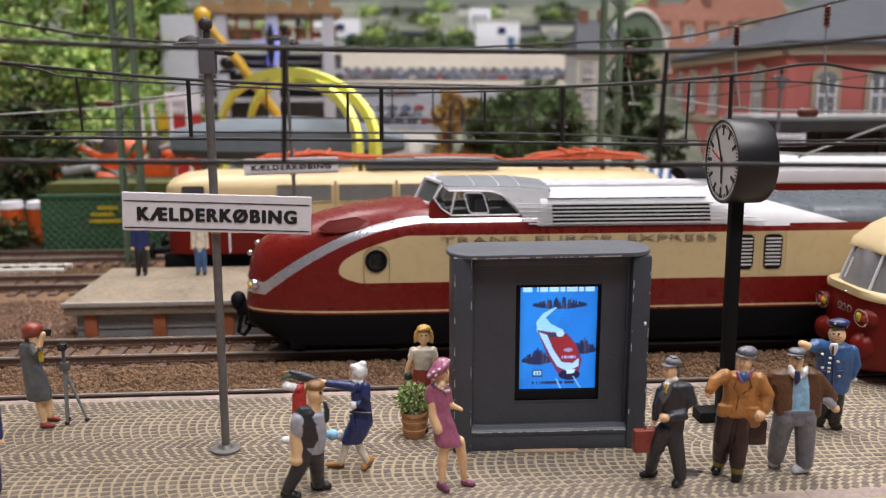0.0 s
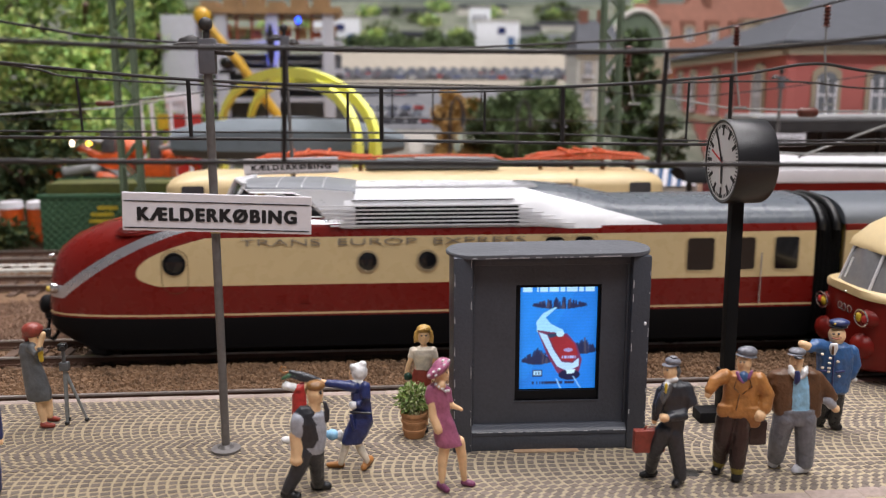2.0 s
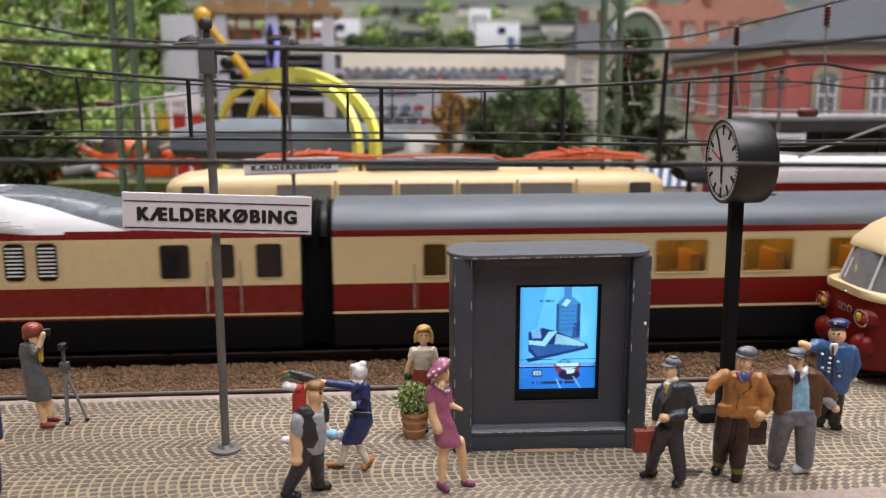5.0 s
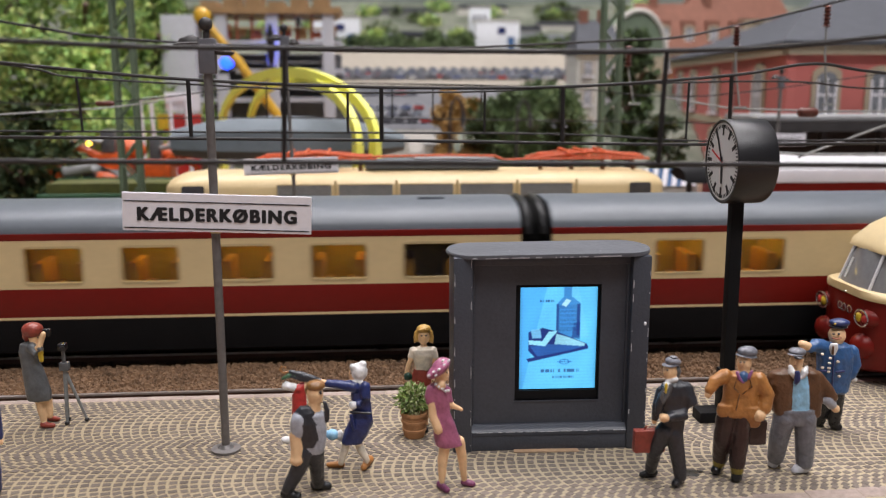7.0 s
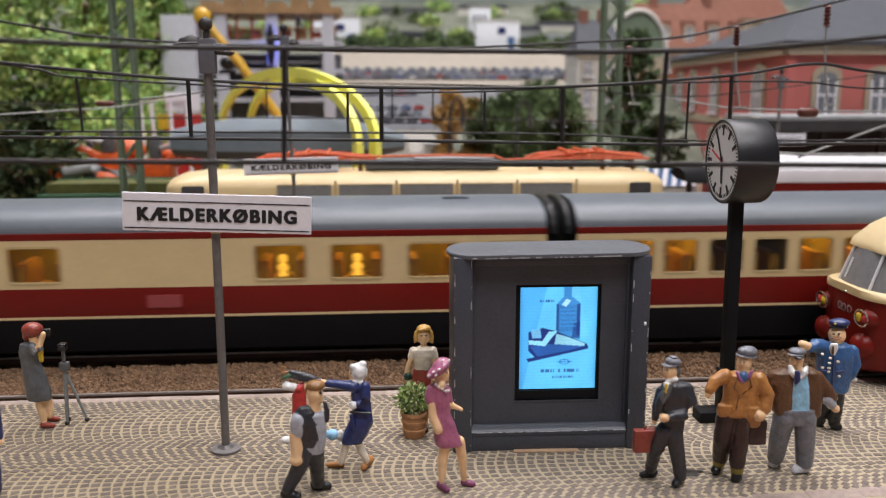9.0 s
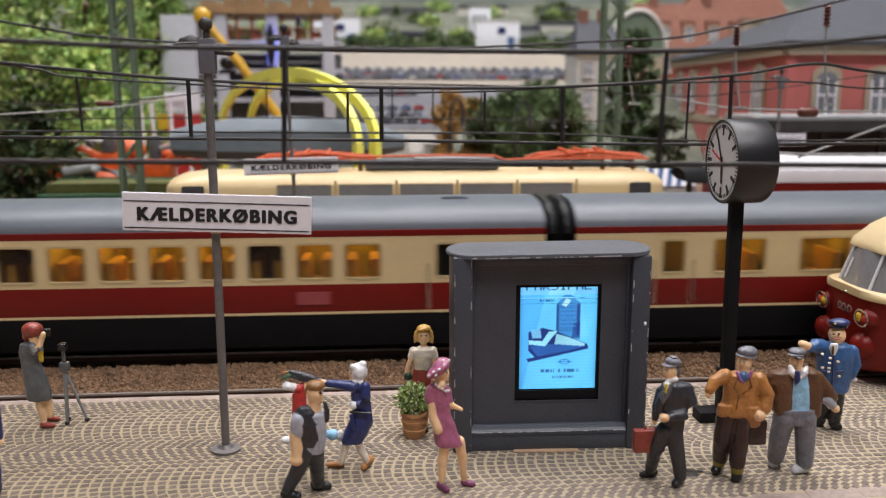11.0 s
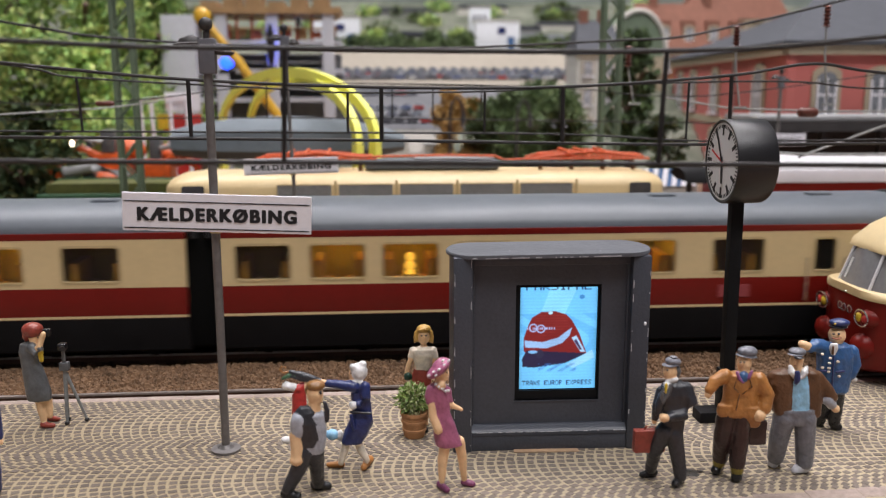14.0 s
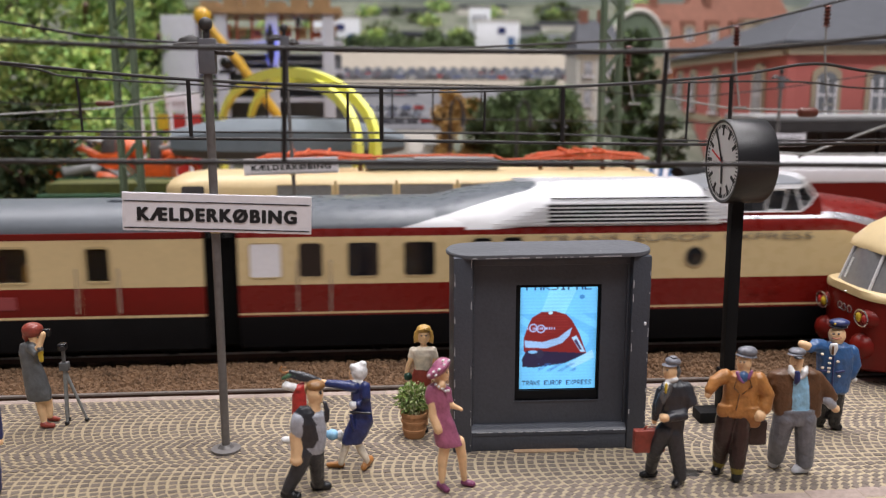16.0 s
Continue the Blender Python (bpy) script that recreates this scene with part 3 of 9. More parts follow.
def kiosk():
    ob = empty("information_kiosk", KX, KY, 0, rz=-1.0)
    w = 19.3
    bm = bmesh.new()
    sx0, sx1, sz0, sz1 = SX0 - KX - 0.8, SX1 - KX + 0.35, SZ0 - 1.9, SZ1 + 0.5
    f = 1.8
    box(bm, -w + 3.6, sx0, f, f + 1.2, 4.5, 39.5)
    box(bm, sx1, w - 3.6, f, f + 1.2, 4.5, 39.5)
    box(bm, sx0, sx1, f, f + 1.2, sz1, 39.5)
    box(bm, sx0, sx1, f, f + 1.2, 4.5, sz0)
    part("panel", bm, CASE_GREY, ob, smooth=False)
    for q in (-1, 1):
        a, b = sorted((q * w, q * (w - 3.7)))
        part("side_wall", box(bmesh.new(), a, b, -0.7, 12, 0, 39.5, 0.3), CASE_GREY, ob)
        a, b = sorted((q * (w - 3.65), q * (w - 4.2)))
        part("bead", box(bmesh.new(), a, b, 1.2, 2.2, 4.9, 39.4, 0.2), CASE_GREY, ob)
    part("lintel", box(bmesh.new(), -w + 3.6, w - 3.6, 0.9, 2.2, 37.6, 39.5, 0.3), CASE_GREY, ob)
    part("plinth", box(bmesh.new(), -w + 3.6, w - 3.6, -0.2, 12, 0, 3.3, 0.25), CASE_GREY, ob)
    bm = bmesh.new()
    loft(bm, [[(x, -0.35, 3.3), (x, 2.2, 3.3), (x, 2.2, 4.95), (x, 1.3, 4.95), (x, 0.1, 4.35), (x, -0.35, 3.9)] for x in (-w + 3.65, w - 3.65)])
    part("sill", bm, CASE_GREY, ob, smooth=False)
    part("back", box(bmesh.new(), -w + 3.6, w - 3.6, 10.6, 11.6, 4.6, 39.5), CASE_GREY, ob)
    bm = bmesh.new()
    n = 12
    pts = []
    for cx, a0 in ((w - 4.2, -90), (-w + 4.2, 90)):
        for i in range(n + 1):
            a = radians(a0 + 180 * i / n)
            k = 1 + 0.022 * noise.noise(Vector((cx, i * 0.9, 3.0)))
            pts.append((cx + 5.2 * k * math.cos(a), 5.8 + 7.3 * k * math.sin(a)))
    loft(bm, [[(x, y, 39.45 + x * 0.008) for x, y in pts], [(x * 1.004, y - 0.03, 39.95 + x * 0.008) for x, y in pts], [(x * 0.995, y, 40.2 + x * 0.008) for x, y in pts]])
    roof = part("roof", bm, mat("kiosk_roof", (0.10, 0.105, 0.12), 0.5, var=0.2, bump=0.4), ob)
    bm = bmesh.new()
    frame_ring(bm, sx0, sx1, sz0, sz1, 0.08, 0.12, f - 0.03, f + 2.6)
    part("screen_frame", bm, BLACK, ob)
    part("opening_lip", box(bmesh.new(), sx0 - 0.25, sx1 + 0.25, f - 0.16, f + 0.5, sz0 - 0.34, sz0 - 0.06, 0.08), CASE_GREY, ob)
    part("screen_back", box(bmesh.new(), sx0, sx1, f + 3.4, f + 3.8, sz0, sz1), BLACK, ob)
    part("screen_foot", box(bmesh.new(), sx0, sx1, f + 0.5, f + 0.9, sz0, SZ0 - 0.06), BLACK, ob)
    for a, b, c, d in ((sx0, SX0 - KX + 0.02, sz0, sz1), (SX1 - KX - 0.02, sx1, sz0, sz1), (SX0 - KX, SX1 - KX, SZ1 - 0.02, sz1)):
        part("screen_mask", box(bmesh.new(), a, b, f + 0.55, f + 0.85, c, d), BLACK, ob, smooth=False)
    # chipped paint along the edges
    rng = random.Random(9)
    chip = mat("bare_edge", (0.42, 0.42, 0.44), 0.7, var=0.3)
    for k in range(44):
        q = rng.choice((-1, 1))
        edge = q * (w - 0.25) if k % 3 else q * (w - 3.45)
        z, h, b = rng.uniform(1, 39), rng.choice((0.15, 0.25, 0.3, 0.9, 1.6)), rng.uniform(0.04, 0.12)
        part("paint_chip", box(bmesh.new(), edge - b, edge + b, -0.73, -0.6, z, min(z + h, 39.3)), chip, ob, smooth=False)
    for k in range(26):
        x, h = rng.uniform(-w + 3.8, w - 4.5), rng.uniform(0.2, 1.4)
        part("paint_chip", box(bmesh.new(), x, x + h, -0.38, -0.3, 3.86, 3.92 + rng.uniform(0, 0.05)), chip, ob, smooth=False)
    for k in range(34):
        x, h = rng.uniform(-w + 3.0, w - 3.6), rng.uniform(0.15, 1.3)
        part("paint_chip", box(bmesh.new(), x, x + h, -1.62, -1.45, 39.55 + x * 0.008, 39.62 + rng.uniform(0.02, 0.14) + x * 0.008), chip, roof, smooth=False)
    for x, y, r in ((-8.0, 3.0, 0.2), (9.5, 1.0, 0.16)):
        part("paint_chip", rod(bmesh.new(), (x, y, 40.1 + x * 0.008), (x, y, 40.26 + x * 0.008), r, r * 0.8, 7), chip, roof)
    part("glue_drop", ball(bmesh.new(), (w - 0.9, -0.7, 26.0), (0.3, 0.2, 0.42)), PAPER, ob)
    # the screen: turning bands with one page on each of their three sides
    nx, rows = 150, 8
    pages = [poster(k, nx, BANDS * rows) for k in range(3)]
    lit = screen_material()
    h = (SZ1 - SZ0) / BANDS
    r = h / (2 * math.sqrt(3))
    for b in range(BANDS):
        vs, fs, cols = [], [], []
        for k in range(3):
            a = radians(120 * k)
            rot = Matrix.Rotation(a, 3, "X")
            o = len(vs)
            for j in range(rows + 1):
                for i in range(nx + 1):
                    vs.append(rot @ Vector((SX0 - KX + (SX1 - SX0) * i / nx, -r, h * (j / rows - 0.5))) * MM)
            for j in range(rows):
                for i in range(nx):
                    p = o + j * (nx + 1) + i
                    fs.append((p, p + 1, p + nx + 2, p + nx + 1))
                    cols.append((*pages[k][b * rows + j, i], 1))
        me = bpy.data.meshes.new("screen_band")
        me.from_pydata(vs, [], fs)
        ca = me.color_attributes.new("page", "FLOAT_COLOR", "CORNER")
        ca.data.foreach_set("color", np.repeat(np.array(cols), 4, axis=0).ravel())
        me.materials.append(lit)
        band = new("screen_band", me)
        band.parent = ob
        band.location = (0, (f + 1.5) * MM, (SZ0 + h * (b + 0.5)) * MM)
        screen_bands.append(((BANDS - 0.5 - b) / BANDS, band))
    return tagged(ob, "dark grey kiosk with lit poster screen on the platform", "kiosk")


kiosk()


# ---- station sign, clock ----
def station_sign(x, y, z, zs, width, height, dx, lean, thin=1.0, label="", tilt=0.0):
    ob = empty("station_sign", x, y, z, ry=lean)
    bm = bmesh.new()
    tube(bm, [(0, 0, 0.3), (0, 0, 74)], 0.82 * thin, 12)
    part("pole", bm, POLE, ob)
    bm = bmesh.new()
    loft(bm, [ring((0, 0, 0), (0, 0, 1), 2.9 * thin, 20), ring((0, 0, 0.5), (0, 0, 1), 2.9 * thin, 20), ring((0, 0, 0.7), (0, 0, 1), 1.6, 20), ring((0, 0, 1.3), (0, 0, 1), 1.1, 20)])
    part("base_plate", bm, POLE, ob)
    lamp = part("lamp_head", box(bmesh.new(), -1.4, 1.6, -1.3, 1.3, 74.0, 80.4, 0.35), mat("lamp_grey", (0.12, 0.12, 0.135), 0.45, var=0.15), ob)
    bm = bmesh.new()
    tube(bm, [(0, 0, 80), (0, 0, 81.6), (0, 0, 82.0)], 0.6)
    ball(bm, (0, 0, 83.0), 1.28, 0, 16)
    part("ball_finial", bm, IRON, lamp)
    for s in (-1, 1):
        bm = bmesh.new()
        d = 0.0 if s < 0 else -1.5
        rod(bm, (s * 1.0, 0, 79.9 + d), (s * 3.6, 0, 80.0 + d), 0.45)
        loft(bm, [[(s * 3.1 + r_ * (1.75 if s < 0 else 1.15) * math.cos(k * math.pi / 8), -0.2 + r_ * 0.9 * math.sin(k * math.pi / 8), z_ + d - 0.1 * s * math.cos(k * math.pi / 8)) for k in range(16)] for z_, r_ in ((78.9, 1.2), (79.3, 1.6), (79.55, 1.75), (79.8, 1.2), (80.5, 1.0), (80.95, 0.4))])
        part("lamp_shade", bm, IRON, lamp)
    bm = bmesh.new()
    rings = []
    for i in range(41):
        x = dx - width / 2 + width * i / 40
        up, dn = 0.10 * noise.noise((x * 0.5, z, 1.0)), 0.12 * noise.noise((x * 0.6, z, 5.0))
        wave = 0.05 * noise.noise((x * 0.3, z, 9.0))
        t, b = zs + height / 2 + up, zs - height / 2 + dn
        rings.append([(x, -1.86 + wave, b + 0.08), (x, -1.86 + wave, t - 0.1), (x, -1.78 + wave, t), (x, -1.0, t - 0.05), (x, -1.0, b), (x, -1.78 + wave, b)])
    loft(bm, rings)
    board = part("sign_board", bm, PAPER, ob, "white card name board")
    bm = bmesh.new()
    limb(bm, [(-0.6, -0.9, zs - height / 2 - 0.1), (1.0, -0.9, zs - height / 2 - 0.15)], [0.28, 0.22])
    part("glue_bead", bm, mat("yellow_glue", (0.42, 0.34, 0.16), 0.35, var=0.2), ob)
    board.matrix_basis = Matrix.Translation((dx * MM, 0, zs * MM)) @ Matrix.Rotation(radians(tilt), 4, "Y") @ Matrix.Translation((-dx * MM, 0, -zs * MM))
    for dz in (-height * 0.42, height * 0.28):
        part("border_line", box(bmesh.new(), dx - width * 0.49, dx + width * 0.49, -1.96, -1.88, zs + dz - 0.1, zs + dz + 0.1), INK, board)
    lettering("station_name", "KÆLDERKØBING", height * 0.47, INK, board, dx, -1.95, zs - height * 0.07, width=width * 0.835, depth=0.02, heavy=height * 0.031, gap=1.22)
    return tagged(ob, label, "sign", "station signs")


station_sign(-30.4, 168.2, 0, 48.2, 35.0, 7.2, 0.85, 0, label="white station name board on a grey lamp post", tilt=2.2)
station_sign(-26.2, 300, 7.65, 37.6, 31.5, 5.4, -0.3, -2.0, 0.8, label="white station name board on the far platform", tilt=0.5)


def platform_clock():
    ob = empty("platform_clock", 76.0, 177.0, 0, ry=-0.4)
    part("base", box(bmesh.new(), -6.5, 2.5, -2.6, 2.2, 0, 2.4, 0.2), BLACK, ob)
    bm = bmesh.new()
    box(bm, -1.3, 1.3, -1.2, 1.2, 2.4, 50, 0.25)
    box(bm, -1.8, 1.8, -1.7, 1.7, 2.4, 11.5, 0.3)
    part("post", bm, BLACK, ob)
    yaw = Matrix.Translation((0.8, 0.6, 56.4)) @ Matrix.Rotation(radians(1), 4, "Z") @ Matrix.Translation((0.6, 0, 0))
    # axis of the drum along local x, dial on the -x side
    bm = bmesh.new()
    r = 8.75
    prof = ((-4.0, 8.1), (-4.9, 8.15), (-4.9, 8.6), (-4.6, r), (3.2, r), (3.6, 8.5), (3.7, 0.3))
    loft(bm, [[yaw @ Vector((x, rr * math.cos(a), rr * math.sin(a))) for a in [2 * math.pi * i / 40 for i in range(40)]] for x, rr in prof])
    part("drum", bm, mat("grained_black", (0.012, 0.012, 0.014), 0.36, var=0.3, bump=0.22, scale=3600), ob, "grained black clock drum")
    bm = bmesh.new()
    loft(bm, [[yaw @ Vector((x, 8.05 * math.cos(a), 8.05 * math.sin(a))) for a in [2 * math.pi * i / 40 for i in range(40)]] for x in (-4.7, -4.2)])
    dial = part("dial", bm, DIAL, ob, "white dial with black hour marks")
    for k in range(60):
        a = 2 * math.pi * k / 60
        big = k % 5 == 0
        mk = yaw @ Matrix.Rotation(a, 4, "X")
        bm = box(bmesh.new(), -4.78, -4.66, -0.36 if big else -0.13, 0.36 if big else 0.13, 5.4 if big else 6.9, 7.6, m=mk)
        part("hour_mark" if big else "minute_mark", bm, INK, dial, smooth=False)
    for name, ang, ln, wd, mt in (("minute_pointer", -26, 6.3, 0.24, INK), ("hour_pointer", 176, 4.6, 0.32, INK), ("second_pointer", -68, 5.6, 0.18, mat("signal_red", (0.6, 0.03, 0.03), 0.5))):
        mk = yaw @ Matrix.Rotation(radians(ang), 4, "X")
        part(name, box(bmesh.new(), -4.92, -4.82, -wd, wd, -1.0, ln, m=mk), mt, dial, smooth=False)
    return tagged(ob, "black drum clock with white dial on a post", "clock")


platform_clock()


# ---- overhead wires ----
WIRE = mat("wire_dark", (0.022, 0.020, 0.020), 0.5, metal=0.3, var=0.3)


def sagged(pts, k=5):
    """A smooth line through the points."""
    out = []
    p = [Vector(pts[0])] + [Vector(q) for q in pts] + [Vector(pts[-1])]
    for i in range(1, len(p) - 2):
        for j in range(k):
            t = j / k
            out.append(0.5 * ((2 * p[i]) + (p[i + 1] - p[i - 1]) * t + (2 * p[i - 1] - 5 * p[i] + 4 * p[i + 1] - p[i + 2]) * t * t + (3 * p[i] - p[i - 1] - 3 * p[i + 1] + p[i + 2]) * t ** 3))
    return out + [p[-1]]


def catenary(y, upper, lower, drops, r, rd, label):
    ob = empty("overhead_line", 0, y, 0)
    part("carrier_wire", tube(bmesh.new(), sagged([(x, 0, z) for x, z in upper]), r), WIRE, ob)
    part("contact_wire", tube(bmesh.new(), sagged([(x, 0, z) for x, z in lower]), r), WIRE, ob)
    for x, z1, x2, z0 in drops:
        part("dropper", tube(bmesh.new(), [(x, 0, z1), (x2, 0, z0)], rd), WIRE, ob)
    return tagged(ob, label, "overhead line", "overhead lines", kind="structure")


catenary(120, [(-150, 84), (-48, 77.7), (-12, 76.8), (40, 76.6), (71.5, 78.7), (150, 88)], [(-150, 63.2), (-49, 62.1), (9.4, 61.5), (73, 60.7), (150, 59.6)],
         [(-11.6, 76.7, -12.1, 61.9), (40.2, 76.5, 39.7, 61.2)], 0.36, 0.36, "black overhead line over the front track")
catenary(213, [(-190, 88), (-85.3, 77.1), (-43, 73.3), (2, 71.5), (46, 71.6), (88, 74.4), (108.5, 77.2), (127.4, 74.9), (190, 70)], [(-190, 61.4), (-86.8, 60.1), (1.9, 58.9), (82.4, 57.5), (190, 57.8)],
         [(-43.2, 73.3, -43.1, 60.0), (2, 71.5, 1.9, 58.9), (46, 71.6, 46.1, 58.5), (87.9, 74.4, 88.1, 57.5)], 0.38, 0.5, "black overhead line over the platform track")
catenary(243, [(-190, 88), (-97.4, 77.5), (-78.2, 74), (-28.8, 71.2), (-6.9, 70), (30.7, 70.3), (53, 71.5), (88.2, 72.8), (120, 72.9), (146, 71), (200, 74)], [(-190, 61), (-98.9, 60), (-7.1, 59.2), (53.3, 58.5), (94, 56.4), (147, 56.6), (200, 57)],
         [(-78.2, 74, -77.6, 59.9), (-6.9, 70, -7, 59.2), (30.7, 70.3, 30.6, 58.7), (88.2, 72.8, 88, 57)], 0.27, 0.36, "dark overhead line over the second track")
catenary(327, [(-220, 78), (-131, 65.9), (-86.6, 66.6), (-38, 72), (8, 72.5), (71, 71), (125, 68), (220, 80)], [(-220, 60), (-132, 60), (-38.6, 60.3), (71, 58.9), (125, 57.9), (220, 58)],
         [(-38.6, 72, -38.6, 60.3), (7, 72.5, 7, 59.6), (22, 72, 22, 59.4), (40, 72, 40, 59.2), (69.5, 71, 69.5, 58.9)], 0.22, 0.28, "thin overhead line over the back tracks")

# ---- the express train ----
PITCH, GAP = 198.0, 4.2       # length of a coach with its gangway; half the gangway
TRAIN_Y = 243.0
INSIDE = mat("saloon_wood", (0.52, 0.36, 0.07), 0.55, var=0.3)


def livery(name, x_front=None):
    """Lacquer of a power car: wine red with a cream panel, a cream base line, a silver flash, and a grey roof with silver hood."""
    m = bpy.data.materials.new(name)
    m.use_nodes = True
    nt = m.node_tree
    nd, ln = nt.nodes, nt.links
    b = nd["Principled BSDF"]
    tc, sep = nd.new("ShaderNodeTexCoord"), nd.new("ShaderNodeSeparateXYZ")
    ln.new(tc.outputs["Object"], sep.inputs[0])

    def op(kind, a, c=None, d=None):
        n = nd.new("ShaderNodeMath")
        n.operation = kind
        for k, v in enumerate((a, c, d)):
            if v is None:
                continue
            if isinstance(v, (int, float)):
                n.inputs[k].default_value = v
            else:
                ln.new(v, n.inputs[k])
        return n.outputs[0]

    x, z = op("MULTIPLY", sep.outputs[0], 1000.0), op("MULTIPLY", sep.outputs[2], 1000.0)

    def above(a, c):
        return op("GREATER_THAN", a, c)

    def both(*a):
        r = a[0]
        for k in a[1:]:
            r = op("MULTIPLY", r, k)
        return r

    def mix(f, c0, c1):
        n = nd.new("ShaderNodeMix")
        n.data_type = "RGBA"
        ln.new(f, n.inputs[0])
        for s, v in ((6, c0), (7, c1)):
            if isinstance(v, tuple):
                n.inputs[s].default_value = (*v, 1)
            else:
                ln.new(v, n.inputs[s])
        return n.outputs[2]

    noisy = nd.new("ShaderNodeTexNoise")
    noisy.inputs["Scale"].default_value = 300
    ln.new(tc.outputs["Object"], noisy.inputs["Vector"])
    cream = (0.645, 0.50, 0.272)
    col = mix(noisy.outputs[0], (0.160, 0.0095, 0.0065), (0.182, 0.0115, 0.0085))
    # cream panel with a rounded front end
    hi = op("MAXIMUM", op("SUBTRACT", z, 24.0), 0.0)
    lo = op("MAXIMUM", op("SUBTRACT", 24.0, z), 0.0)
    front = op("ADD", op("ADD", -9.6, op("MULTIPLY", op("POWER", hi, 2.1), 0.17)), op("MULTIPLY", op("POWER", lo, 2.5), 0.30))
    panel = both(above(z, 20.7), above(33.2, z), above(x, front))
    col = mix(panel, col, cream)
    col = mix(both(above(z, 12.7), above(13.25, z)), col, cream)
    # silver flash from the lamps up to the roof edge
    left = op("MINIMUM", op("MAXIMUM", op("SUBTRACT", 12.0, x), 0.0), 41.5)
    mid = op("SUBTRACT", 37.2, op("ADD", op("MULTIPLY", op("POWER", left, 2.0), 0.0085), op("MULTIPLY", left, 0.09)))
    half = op("ADD", 0.8, op("MULTIPLY", left, 0.021))
    flash = both(op("LESS_THAN", op("ABSOLUTE", op("SUBTRACT", z, mid)), half), above(43.0, x))
    col = mix(flash, col, (0.60, 0.60, 0.63))
    black = above(12.2, z)
    col = mix(black, col, (0.006, 0.006, 0.007))
    roof = both(above(z, 35.3), above(x, op("SUBTRACT", 128.0, op("MULTIPLY", op("SUBTRACT", z, 35.5), 3.8))))
    col = mix(roof, col, (0.112, 0.127, 0.146))
    col = mix(both(above(z, 35.3), above(x, 43.0), op("LESS_THAN", x, op("SUBTRACT", 128.0, op("MULTIPLY", op("SUBTRACT", z, 35.5), 3.8)))), col, (0.80, 0.80, 0.82))
    ln.new(col, b.inputs["Base Color"])
    ln.new(op("MULTIPLY", flash, 0.75), b.inputs["Metallic"])
    ln.new(op("SUBTRACT", 0.32, op("MULTIPLY", black, 0.2)), b.inputs["Specular IOR Level"])
    ln.new(op("ADD", op("MULTIPLY", black, 0.35), op("ADD", 0.22, op("MULTIPLY", noisy.outputs[0], 0.12))), b.inputs["Roughness"])
    return m


LIVERY = livery("express_livery")


def section(x, w, zt, zs, z0=2.2):
    """One ring of a car body: half width w, roof top zt, roof edge zs."""
    half = [(w * 0.80, z0), (w * 0.93, z0 + 1.2), (w * 0.985, 9.0), (w, 12.5)] + [(w * k, 12.5 + (zs - 12.5) * q) for k, q in ((1, 0.2), (1, 0.42), (0.995, 0.62), (0.99, 0.82), (0.98, 1.0))]
    for k in range(1, 9):
        a = math.pi / 2 * k / 8
        half.append((w * 0.98 * math.cos(a) ** 0.72 if k < 8 else 0.0, zs + (zt - zs) * math.sin(a) ** 0.95))
    return [(x, -y, z) for y, z in half] + [(x, y, z) for y, z in half[-2::-1]]


def interp(v, table):
    for (a, p), (c, q) in zip(table, table[1:]):
        if v <= c:
            t = max(0, (v - a) / (c - a))
            return p + (q - p) * t
    return table[-1][1]


